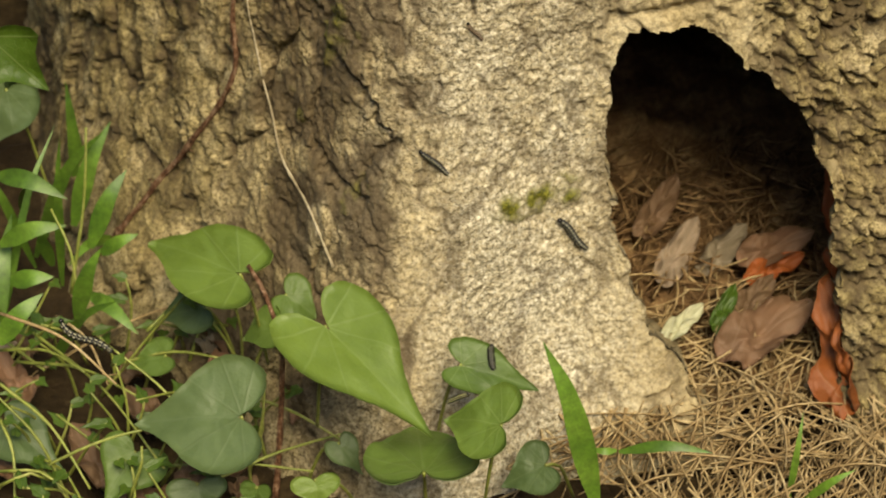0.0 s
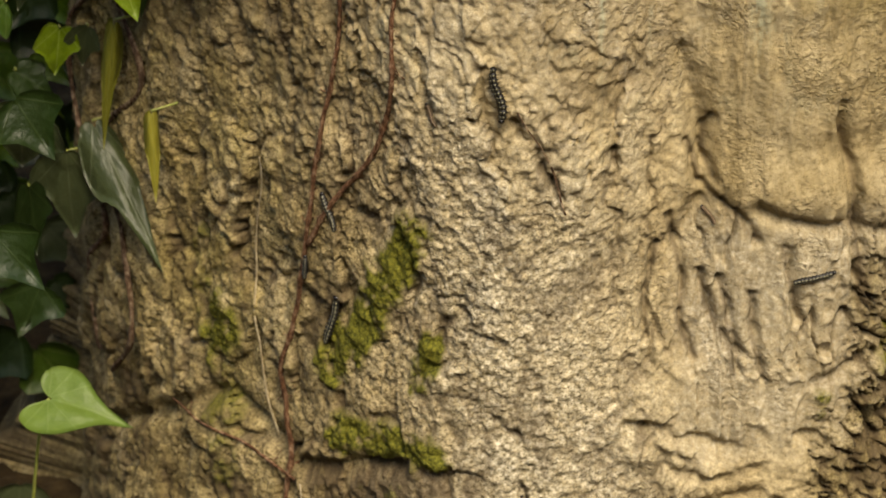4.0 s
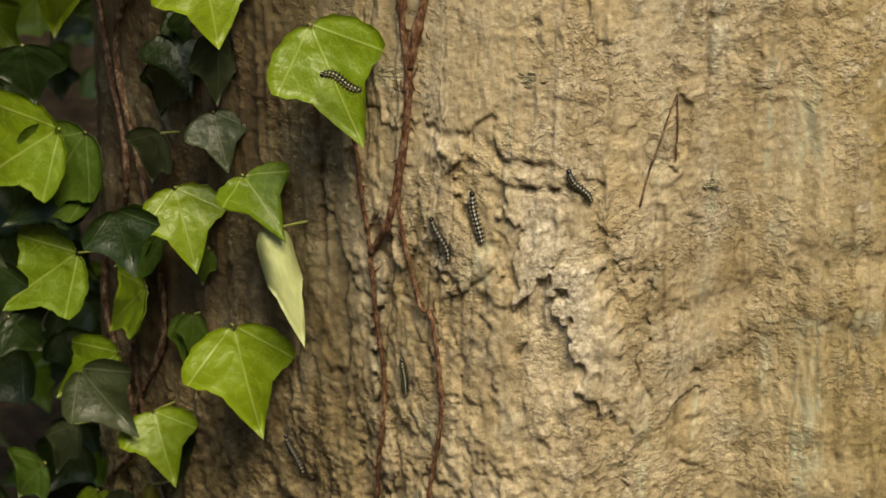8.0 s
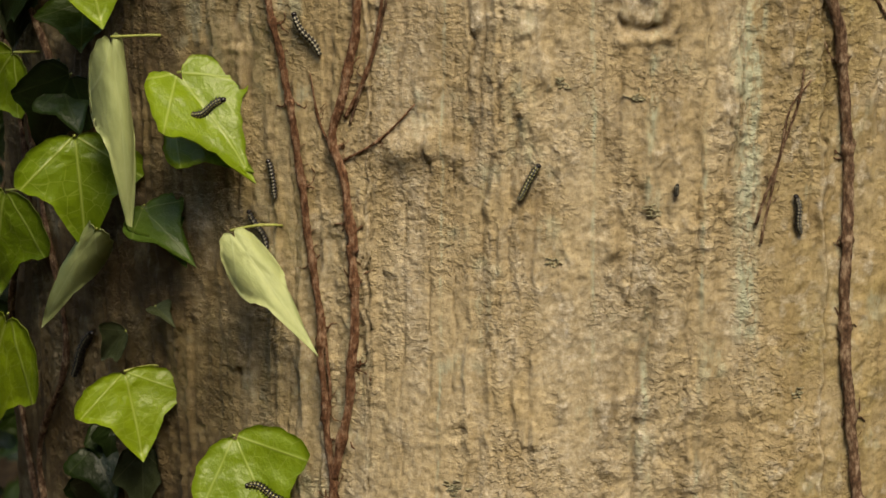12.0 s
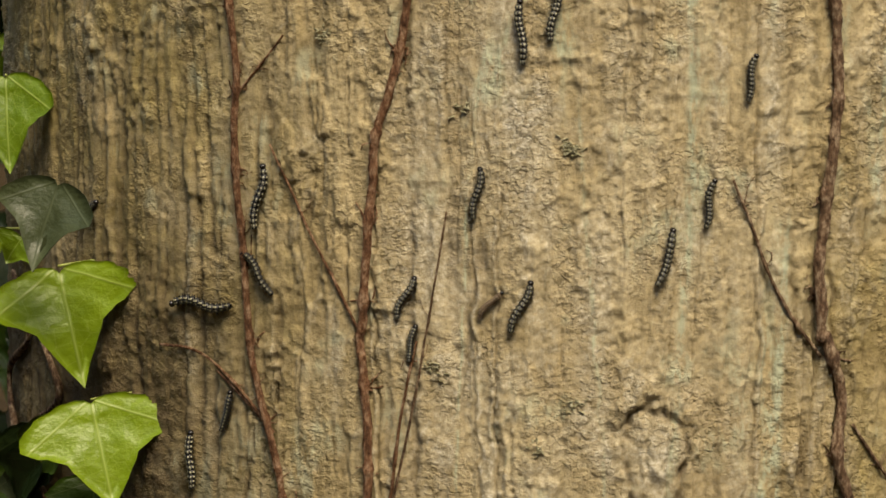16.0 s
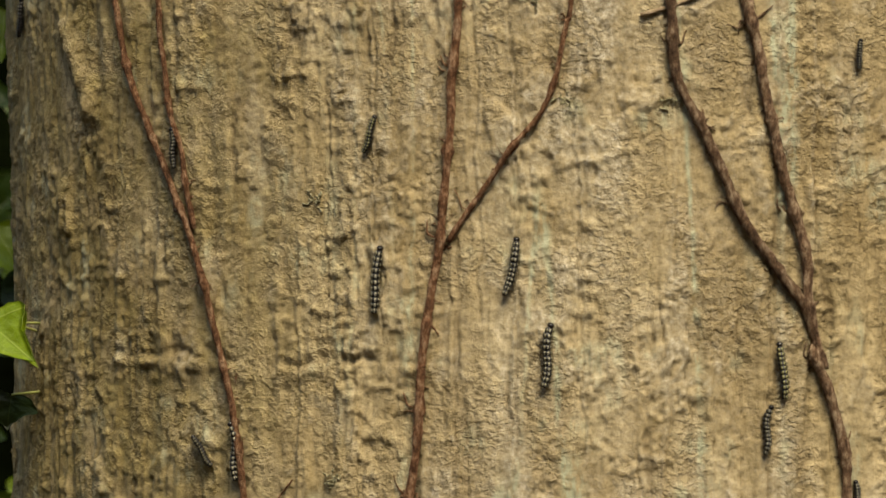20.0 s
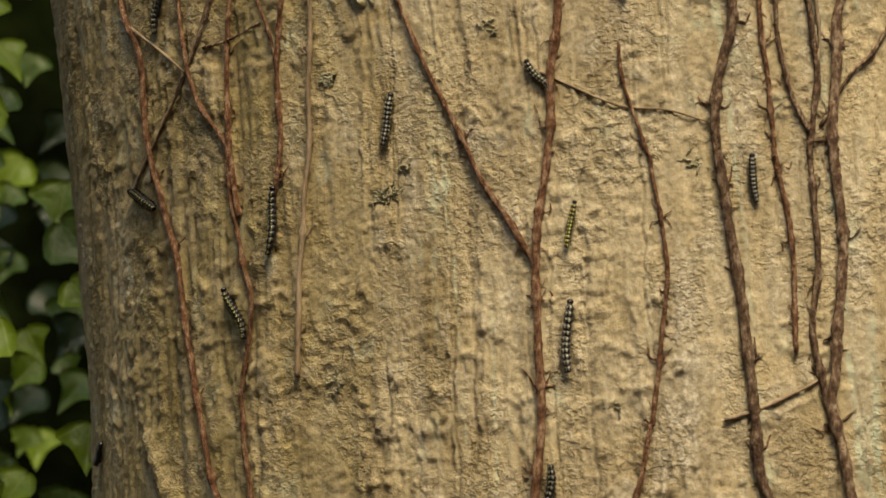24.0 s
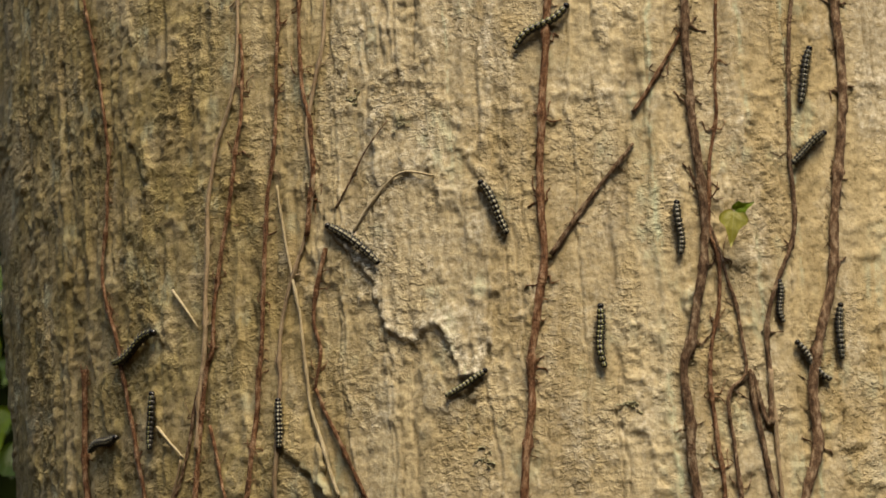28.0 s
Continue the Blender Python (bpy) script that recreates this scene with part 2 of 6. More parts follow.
def relief(phi, z):
    """Bark relief in metres, and the masks of pale bark, moss, and of dirt and algae that also carry shade."""
    s = np.radians(phi) * R0
    low = 1 - step(0.40, 0.72, z)
    lobe = step(2, 8, phi) * step(0.27, 0.31, z) * (1 - step(0.60, 0.80, z))
    gritty = bell(phi, -4 - 7 * step(0.1, 0.5, z), 9) * (1 - step(0.38, 0.55, z))
    rough = low * (1 - lobe)
    warp = 0.012 * fbm(s * 30, z * 30, 3, 3)
    wob = 0.004 * fbm(s * 110, z * 90, 7, 2)
    lumps = fbm((s + warp) * 85, (z - warp) * 65, 11, 4, 0.6)
    furrow = 1 - np.abs(fbm((s + warp) * 62, z * 8 + warp * 70, 21, 3))
    fine = 1 - np.abs(fbm((s + wob) * 190, z * 24 + wob * 40, 25, 3))
    plates = np.abs(fbm((s + warp + wob) * 32, (z + warp - wob) * 15, 31, 4, 0.55))
    grain = fbm(s * 290, z * 230, 41, 3, 0.65)
    pebble = fbm(s * 170, z * 120, 45, 3, 0.6)
    slab = flakes(fbm((s + warp) * 40, (z + 0.6 * warp) * 19, 13, 3, 0.5), 3.5)
    d = rough * (1 - 0.85 * gritty) * (0.0012 * lumps + 0.0048 * slab + 0.0046 * np.minimum(plates * 5, 0.8) + 0.0012 * pebble)
    # angular plates on the shaded side, knobs on the right-hand root
    torn = 0.006 * fbm(s * 120, z * 120, 121, 3, 0.6)
    slabs, gaps = cells((s + 1.2 * warp + torn) * 24, (z - warp + torn) * 14, 1, 0.10)
    chunks, joints = cells((s + 1.5 * torn) * 85, (z - 1.5 * torn) * 75, 2, 0.22)
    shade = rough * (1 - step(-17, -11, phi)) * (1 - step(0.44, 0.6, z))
    root = step(15, 19, phi) * (1 - step(0.28, 0.34, z)) + step(19, 22, phi) * step(0.26, 0.30, z) * (1 - step(0.38, 0.44, z))
    gaps = gaps * np.clip(0.6 + 1.2 * fbm(s * 30, z * 30, 123, 2), 0, 1)
    d = d * (1 - 0.5 * shade) + shade * (0.0075 * slabs - 0.0045 * gaps + 0.0016 * chunks) + root * (0.008 * chunks - 0.005 * joints)
    chips = flakes(fbm((s + wob) * 130, (z + wob) * 75, 17, 3, 0.6), 5.0)
    d = d + gritty * (0.0012 * grain + 0.0009 * chips) + rough * (1 - gritty) * 0.0014 * chips
    long = fbm((s + 0.5 * wob + 0.25 * warp) * 42, z * 1.3 + 8 * wob, 85, 2)
    some = step(-0.2, 0.15, fbm(s * 25, z * 7, 87, 2)) * (1 - 0.5 * step(1.15, 1.35, z))
    fissure = np.exp(-(long / 0.035) ** 2) * some * (1 - low)
    lip = np.exp(-((long - 0.10) / 0.05) ** 2) * some * (1 - low)
    thread = fbm((s + 0.4 * wob + 0.2 * warp) * 80, z * 2.4, 88, 2)
    cuts = np.exp(-(thread / 0.03) ** 2) * step(-0.15, 0.1, fbm(s * 34 + 7, z * 16, 89, 2)) * step(0.5, 0.7, z)
    hairs = fbm((s + 0.5 * wob) * 270, z * 45, 47, 2, 0.6)
    # the upper trunk: low upright ribs, crusty pads, crumbs, fine level wrinkles
    up = 1 - low
    rib = fbm((s + 0.5 * warp) * 36, z * 3.4 + 12 * warp, 201, 3, 0.55)
    thin = 1 - np.abs(fbm((s + 0.45 * wob + 0.3 * warp) * 88, z * 2.8 + 9 * wob, 203, 3, 0.45))
    ribbed = (0.35 + 0.65 * step(-0.25, 0.25, fbm(s * 20, z * 6, 231, 2))) * (1 - 0.45 * step(1.2, 1.5, z))
    crusty = fbm((s + wob) * 74, (z + wob) * 46, 205, 4, 0.62)
    often = 0.3 + 0.7 * step(-0.25, 0.2, fbm(s * 24, z * 17, 209, 2))
    pads = (step(0.06, 0.15, crusty) + 0.8 * step(0.28, 0.36, crusty)) * often
    bits = fbm((s + 0.6 * wob) * 105, (z + 0.4 * wob) * 165, 207, 4, 0.62)
    crumbs = (step(0.16, 0.25, bits) + 0.6 * step(0.34, 0.42, bits)) * often * (0.55 + 0.45 * step(0.95, 1.3, z))
    level = fbm(s * 105, z * 400, 211, 2)
    d = d + up * (0.0015 * rib + 0.0030 * ribbed * (thin ** 3 - 0.5) + 0.0007 * pads + 0.0007 * crumbs + 0.00015 * level + 0.0004 * hairs) - 0.0018 * fissure + 0.0012 * lip - 0.0015 * cuts
    d = d + 0.0006 * grain + 0.0006 * rough * grain
    # flaking plates over the first metre
    plated = step(-44, -30, phi) * (1 - step(-2, 5, phi)) * step(0.40, 0.50, z) * (1 - step(0.70, 0.86, z))
    scale, splits = cells((s + 1.2 * warp + torn) * 44 + 5 * z, (z - 1.6 * warp + 1.5 * torn) * 13, 5, 0.10)
    splits = splits * step(-0.25, 0.25, fbm(s * 34, z * 30, 213, 2))
    d = d + plated * (0.0046 * scale - 0.0016 * splits + 0.0018 * chips)
    scallop = flakes(fbm((s + 2 * warp) * 30, (z + warp) * 48, 117, 3, 0.5), 4.0)
    d = d + root * 0.005 * scallop
    # smooth callus above the hollow: fine downward wrinkles and a few broad folds
    wrinkle = 1 - np.abs(fbm((s + 0.5 * warp) * 75, z * 8 + warp * 60, 81, 3))
    flow = fbm((s + 0.35 * warp) * 95 + 30 * (z - 0.4) * (s - 0.06), z * 6.5, 83, 2)
    drips = np.exp(-(flow / 0.035) ** 2) * step(4, 6, phi) * np.clip(0.6 + 1.5 * fbm(s * 30, z * 16, 86, 2), 0, 1)
    d = d + lobe * (1 - step(0.42, 0.47, z)) * (0.0045 * (wrinkle ** 3 - 0.4) - 0.0075 * drips + 0.001 * hairs) + lobe * step(0.42, 0.47, z) * (0.0014 * (fine - 0.5) + 0.0014 * hairs + 0.0006 * np.sin(z * 165 + 3 * fbm(s * 14, z * 14, 99, 2) + s * 8))
    folds = ridge_along(phi, z, 0.004, (7.0, 0.446), (12.7, 0.444), (17.1, 0.437), (30, 0.420))
    swell = ridge_along(phi, z, 0.016, (7.5, 0.462), (14.5, 0.456), (30, 0.445))
    hollowed = ridge_along(phi, z, 0.014, (7.4, 0.492), (14.5, 0.484), (30, 0.49))
    ragged = np.clip(0.5 + 1.2 * fbm(s * 70, z * 70, 79, 2), 0.1, 1.2)
    d = d + 0.003 * swell - 0.004 * folds * ragged - 0.003 * hollowed
    d = d - 0.005 * ridge_along(phi, z, 0.003, (18.7, 0.511), (19.9, 0.438), (20.8, 0.382))
    d = d - 0.007 * ridge_along(phi, z, 0.006, (4.6, 0.54), (6.9, 0.482), (7.0, 0.450), (4.5, 0.420))
    d = d + 0.0045 * ragged * ridge_along(phi, z, 0.009, (1.0, 0.300), (5.0, 0.288), (10.0, 0.272), (17, 0.280)) - 0.006 * ragged * ridge_along(phi, z, 0.004, (0.1, 0.315), (4.8, 0.305), (10.1, 0.293), (16.7, 0.30))
    pits = ridge_along(phi, z, 0.0045, (-1.1, 0.538), (-0.9, 0.528)) + ridge_along(phi, z, 0.0035, (-1.8, 0.488), (-1.6, 0.482)) + ridge_along(phi, z, 0.004, (-1.7, 0.466), (-1.6, 0.462))
    d = d - 0.006 * pits * ragged
    wide = ridge_along(phi, z, 0.010, (2.2, 0.632), (9.9, 0.658), (26, 0.655)) + ridge_along(phi, z, 0.010, (0.9, 0.668), (11.5, 0.696), (26, 0.72))
    d = d - 0.0024 * wide
    # waist crease low on the shaded side
    d = d - 0.008 * ridge_along(phi, z, 0.006, (-71, 0.150), (-45.2, 0.258), (-33, 0.24), (-21, 0.277))
    frayed = np.clip(0.55 + 1.1 * fbm(s * 130, z * 130, 89, 2), 0, 1.3)
    for line in GROOVES:
        d = d - 0.0070 * (0.5 + 0.5 * frayed) * ridge_along(phi + 0.6 * fbm(s * 80, z * 60, 221, 2), z, 0.0024, *line)
    wrinkled = sum(ridge_along(phi, z, 0.0022, *line) for line in GROOVES)
    creased = sum(ridge_along(phi + 0.6 * fbm(s * 80, z * 60, 223, 2), z, 0.0040, *line) for line in FOLDS)
    parted = sum(ridge_along(phi + 0.9 * fbm(s * 70, z * 70, 225, 2), z, 0.0028, *line) for line in SPLITS)
    d = d - 0.0042 * creased - 0.0055 * parted * frayed
    # cross cracks, the healed branch scar, knobs and the level seam
    cracks = ridge_along(phi, z, 0.0025, (-22.3, 0.768), (-17.4, 0.768), (-15.3, 0.758), (-11, 0.758)) + ridge_along(phi, z, 0.002, (-14.7, 0.746), (-10.7, 0.746))
    d = d - 0.0036 * cracks * frayed + 0.003 * frayed * ridge_along(phi, z, 0.006, (-22, 0.759), (-15, 0.750), (-11, 0.752))
    ring = np.hypot((s - math.radians(1.8) * R0) / 0.0155, (z - 1.066) / 0.028) + 0.22 * fbm(s * 90, z * 70, 83, 3)
    d = d + frayed * (0.0026 * bell(ring, 1.25, 0.25) - 0.0042 * bell(ring, 0.98, 0.09)) + 0.0015 * bell(ring, 0, 0.7) * (1 + pebble)
    d = d + 0.004 * ragged * ridge_along(phi, z, 0.006, (-0.8, 0.927), (-0.7, 0.928)) + 0.006 * ridge_along(phi, z, 0.009, (-18.5, 0.975), (-16.5, 0.98))
    rough_z = z + 0.006 * fbm(s * 55, z * 20, 101, 3)
    seam = ridge_along(phi, rough_z, 0.0022, (-51, 1.325), (-36.5, 1.327), (-27.4, 1.326), (-18.3, 1.329))
    seam = seam * frayed
    d = d - 0.0018 * seam + 0.0016 * frayed * ridge_along(phi, rough_z, 0.004, (-51, 1.320), (-36.5, 1.321), (-18.3, 1.322))
    # a pale torn tongue of bark, its edge proud of the bark below, and a loose flap
    tp, tz = phi + 0.5 * fbm(s * 150, z * 150, 227, 2), z + 0.003 * fbm(s * 150, z * 150, 229, 2)
    tongue = inside(tp, tz, TONGUES + ((-11.0, 1.99), (-24.0, 1.99)))
    shelf = ridge_along(tp, tz, 0.0045, *TONGUES[1:]) * tongue
    d = d + 0.0010 * tongue * (1 - step(1.84, 1.92, z)) + 0.0030 * inside(tp, tz, FLAP) * (0.4 + 30 * np.clip(1.745 - z, 0, 0.05))
    d = d + 0.0014 * shelf + 0.005 * ridge_along(phi, z, 0.008, (-58, 1.49), (-56, 1.47), (-54, 1.45))
    for p, h in ((-60, 1.40), (-52, 1.10), (-40, 1.20), (-27, 1.235), (-30, 1.21), (-54, 1.255), (-25, 1.19), (-46, 1.67), (-31, 1.70), (-49, 1.90), (-16, 0.695), (-12, 0.625), (-5, 0.70), (-14, 0.58), (-8, 0.84), (-36, 0.86), (-22, 1.15), (-12, 1.44)):
        d = d + 0.0016 * step(0.45, 0.65, ridge_along(phi, z, 0.007, (p, h + 0.009), (p + 0.8, h - 0.009)) + 0.5 * crusty)
    # masks; recesses of the relief get dirt with their shade painted in
    dirt_shade = np.clip(rough * (0.14 - plates) * 4.0, 0, 0.5) + np.clip((0.58 - furrow) * 0.5, 0, 0.10) * (1 - low) + 0.5 * np.clip(pits, 0, 1) * ragged + 0.4 * folds * ragged + 0.5 * cracks * frayed + 0.40 * fissure + 0.38 * cuts + 0.18 * plated * splits + 0.6 * wrinkled + 0.35 * creased * frayed + 0.6 * parted * frayed + 0.8 * lobe * (1 - step(0.42, 0.47, z)) * drips + 0.5 * shade * gaps + 0.6 * root * joints + 0.35 * seam + 0.75 * bell(ring, 0.98, 0.08) * frayed
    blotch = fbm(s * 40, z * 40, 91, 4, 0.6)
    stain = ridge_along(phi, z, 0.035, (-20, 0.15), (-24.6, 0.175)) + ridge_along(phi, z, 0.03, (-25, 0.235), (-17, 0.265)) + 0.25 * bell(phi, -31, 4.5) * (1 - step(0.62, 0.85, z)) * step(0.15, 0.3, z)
    dirt_shade = dirt_shade + 0.36 * root * np.clip(0.8 + blotch, 0, 1.2)
    dirt_shade = dirt_shade + np.clip(stain * (0.8 + 1.2 * blotch), 0, 0.85) + 0.3 * np.clip(0.2 + 1.3 * blotch, 0, 1) * (1 - step(-30, -18, phi)) * (1 - step(0.26, 0.34, z))
    # the shade under the ivy, put into the same dark colour
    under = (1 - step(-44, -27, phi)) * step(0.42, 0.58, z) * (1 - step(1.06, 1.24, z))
    dirt_shade = dirt_shade + under * np.clip(0.68 + 0.7 * blotch, 0, 0.85) + 0.45 * np.clip(0.5 + 1.4 * blotch, 0, 1.2) * (1 - step(-26, -14, phi)) * (1 - step(0.22, 0.30, z)) + 0.55 * np.clip(0.5 + 1.3 * blotch, 0, 1) * step(-32, -26, phi) * (1 - step(-15, -9, phi)) * (1 - step(0.24, 0.30, z))
    pale = np.clip(gritty * 1.1 + 0.6 * lobe * (1 - step(0.42, 0.46, z)) + 0.75 * shelf + 0.25 * tongue, 0, 0.95) * (0.8 + 0.4 * blotch)
    pale = pale + 0.35 * np.clip(fbm((s + 0.5 * wob) * 60, z * 9, 95, 4) * 2.2 - 0.1, 0, 1) * (1 - low) * step(-60, -25, phi) + 0.4 * lip + 0.25 * up * step(0.28, 0.36, crusty) + 0.35 * plated * np.clip(scale * 2, 0, 1) + 0.6 * bell(ring, 0, 0.8) + 0.6 * step(17.5, 21, phi) * step(1.86, 1.89, z)
    pale = pale + 0.6 * step(0.34, 0.40, fbm(s * 190, z * 150, 233, 2)) * step(11, 15, phi) * step(0.68, 0.75, z) * (1 - step(1.0, 1.1, z))
    pale = pale + 0.32 * up * bell(phi, -6, 17) * np.clip(0.8 + blotch, 0, 1.3)
    # algae tint; on the left its dark tone also carries the ivy's shade
    algae_shade = 0.7 * root * np.clip(0.7 + blotch, 0, 1) + (1 - step(-46, -16, phi)) * (0.75 - 0.12 * step(0.9, 1.5, z)) * np.clip(0.75 + 0.9 * blotch, 0, 1) + 0.12 * lobe * step(0.42, 0.47, z) + 0.6 * step(8, 20, phi) * step(0.5, 0.62, z) * (1 - step(1.05, 1.35, z)) * np.clip(0.6 + 0.9 * blotch, 0, 1)
    patchy = fbm(s * 120, z * 110, 97, 3, 0.6)
    moss = ridge_along(phi, z, 0.014, (-29.5, 0.318), (-24.2, 0.372), (-19.6, 0.436)) + ridge_along(phi, z, 0.013, (-27.8, 0.278), (-22.1, 0.290), (-17.3, 0.296))
    moss = moss + 0.9 * ridge_along(phi, z, 0.009, (-17.4, 0.366), (-19.1, 0.334)) + 0.8 * ridge_along(phi, z, 0.014, (-45.5, 0.31), (-45.6, 0.30)) + 0.62 * ridge_along(phi, z, 0.012, (-5.2, 0.148), (-3, 0.15), (-0.3, 0.154))
    moss = moss + 0.75 * ridge_along(phi, z, 0.009, (17.4, 0.322), (17.5, 0.317)) + 0.7 * ridge_along(phi, z, 0.01, (24, 0.34), (25, 0.37)) + 0.42 * np.clip(stain, 0, 1) * step(-0.1, 0.3, blotch) + 0.40 * ridge_along(phi, z, 0.03, (-50, 0.34), (-46, 0.27), (-44, 0.20))
    moss = np.clip((moss * (1 + 0.9 * patchy) - 0.32) * 3, 0, 1)
    d = d + moss * (0.002 + 0.0025 * np.abs(patchy))
    grit = np.clip(0.8 * gritty + 0.6 * shade + 0.7 * root + 0.35 * rough, 0, 1) * (1 - moss)
    strip = np.exp(-(fbm((s + 0.3 * wob) * 30 + 3, z * 1.1, 215, 2) / 0.035) ** 2) * step(-30, -14, phi) * step(0.5, 0.62, z)
    scurfy = np.clip(1.0 * strip * step(-0.3, 0.2, fbm(s * 40, z * 14, 217, 3)) + 0.5 * np.clip(fbm(s * 60, z * 45, 219, 3) * 3 - 0.9, 0, 1) * up, 0, 0.9)
    return d, np.clip(pale, 0, 1), moss, np.clip(dirt_shade, 0, 0.85), np.clip(algae_shade, 0, 0.9), grit, scurfy


RELIEF = {}


def relief_at(phi, z):
    """The trunk's relief near single places, smoothed over a few millimetres."""
    i = np.clip(np.searchsorted(RELIEF["phi"], phi), 3, len(RELIEF["phi"]) - 4)
    j = np.clip(np.searchsorted(RELIEF["z"], z), 3, len(RELIEF["z"]) - 4)
    d = RELIEF["d"]
    return (d[j, i] + d[j - 3, i] + d[j + 3, i] + d[j, i - 3] + d[j, i + 3]) / 5


def bark_at(phi, z, off=0.0):
    """A place on the rough bark, off metres over it."""
    return on_bark(phi, z, float(relief_at(phi, z)) + off)


def trunk_mesh():
    phis = np.concatenate([np.arange(-94, -72, 0.6), np.arange(-72, -30, 0.26), np.arange(-30, 28, 0.145), np.arange(28, 265.5, 4.5)])
    zs = np.concatenate([np.arange(-0.10, 0.6, 0.00105), np.arange(0.6, 2.06, 0.0013), np.linspace(2.07, 3.4, 14), [3.42, 3.44, 3.45]])
    phi, z = np.meshgrid(phis, zs)
    bands = [relief(phi[k:k + 64], z[k:k + 64]) for k in range(0, len(zs), 64)]
    d, pale, moss, dirt_shade, algae_shade, grit, scurf = (np.concatenate(field) for field in zip(*bands))
    RELIEF.update(phi=phis, z=zs, d=d)
    r = radius(phi, z) + d
    r[-3:] *= np.array([0.7, 0.3, 0.01])[:, None]
    a = np.radians(phi)
    xyz = np.stack([axis(z) + r * np.sin(a), AY - r * np.cos(a), z], -1).reshape(-1, 3)
    rows, cols = phi.shape
    idx = np.arange(rows * cols).reshape(rows, cols)
    nxt = np.roll(idx, -1, 1)
    quads = np.stack([idx[:-1], nxt[:-1], nxt[1:], idx[1:]], -1)
    ph = phi + 0.9 * fbm(phi / 2.2, z * 80, 51, 3)
    cut = inside(ph[:-1], (z + 0.006 * fbm(phi / 3, z * 60, 57, 3))[:-1], HOLE)
    keep = ~cut
    faces = quads[keep]
    masks = {"pale": pale, "moss": moss, "dirt_shade": dirt_shade, "algae_shade": algae_shade, "grit": grit, "lichen": scurf}
    # the torn rim of the hollow, turned inwards
    edges = []
    v = cut[:, 1:] != cut[:, :-1]
    for i, j in zip(*np.nonzero(v)):
        e = (idx[i, j + 1], idx[i + 1, j + 1])
        edges.append(e if cut[i, j + 1] else e[::-1])
    h = cut[1:] != cut[:-1]
    for i, j in zip(*np.nonzero(h)):
        e = (idx[i + 1, j], nxt[i + 1, j])
        edges.append(e if cut[i, j] else e[::-1])
    rim = sorted({k for e in edges for k in e})
    slot = {k: n for n, k in enumerate(rim)}
    base = len(xyz)
    flatphi, flatz = phi.ravel()[rim], z.ravel()[rim]
    rings = []
    for depth in (0.008, 0.02, 0.04, 0.07):
        start = xyz[rim]
        out = np.stack([start[:, 0] - 0.175, np.zeros(len(rim)), start[:, 2] - 0.10], -1)
        out /= np.linalg.norm(out, axis=1)[:, None]
        jag = 0.004 * fbm(flatphi * 1.5, flatz * 120 + depth * 90, 61, 2)
        ring = start + out * (0.55 * depth - 0.3 * 0.008 + jag[:, None])
        ring[:, 1] += depth
        rings.append(ring)
    xyz = np.concatenate([xyz] + rings)
    n = len(rim)
    more = []
    for k, l in edges:
        a0, b0 = k, l
        for q in range(4):
            a1, b1 = base + q * n + slot[k], base + q * n + slot[l]
            more.append((a0, b0, b1, a1))
            a0, b0 = a1, b1
    faces = np.concatenate([faces, np.array(more)])
    me = bpy.data.meshes.new("trunk")
    me.vertices.add(len(xyz))
    me.vertices.foreach_set("co", xyz.ravel())
    me.loops.add(faces.size)
    me.loops.foreach_set("vertex_index", faces.ravel())
    me.polygons.add(len(faces))
    me.polygons.foreach_set("loop_start", np.arange(0, faces.size, 4))
    me.polygons.foreach_set("use_smooth", np.ones(len(faces), bool))
    me.update(calc_edges=True)
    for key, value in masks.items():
        full = np.concatenate([value.ravel(), np.full(len(xyz) - base, 0.25 if key == "dirt_shade" else 0.0)])
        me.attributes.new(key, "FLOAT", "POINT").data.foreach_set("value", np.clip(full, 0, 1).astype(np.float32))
    return me


tree = tagged(new("tree"), "old tree with grey-brown bark and a hollow at its foot", "tree")
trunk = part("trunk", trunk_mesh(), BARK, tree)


def hollow_mesh():
    """The rotten chamber behind the opening, open to the front."""
    verts, faces = [], []
    nu, nv = 72, 60
    for j in range(nv):
        z = -0.05 + 0.45 * j / (nv - 1)
        wide = 0.175 * math.sqrt(max(0.0, 1 - max(0.0, (z - 0.16) / 0.25) ** 2)) + 0.004
        for i in range(nu):
            a = math.radians(-20 + 220 * i / (nu - 1))
            n = noise.noise(Vector((math.cos(a) * 4, math.sin(a) * 4, z * 7))) * 0.02 + noise.noise(Vector((math.cos(a) * 14, math.sin(a) * 14, z * 12))) * 0.008
            verts.append((0.155 + (wide + n) * math.cos(a), 1.74 + (wide * 1.0 + n) * math.sin(a), z))
    for j in range(nv - 1):
        for i in range(nu - 1):
            k = j * nu + i
            faces.append((k, k + nu, k + nu + 1, k + 1))
    return mesh_of("hollow", verts, faces)


part("hollow", hollow_mesh(), ROT, tree, "dark rotten hollow inside the trunk")


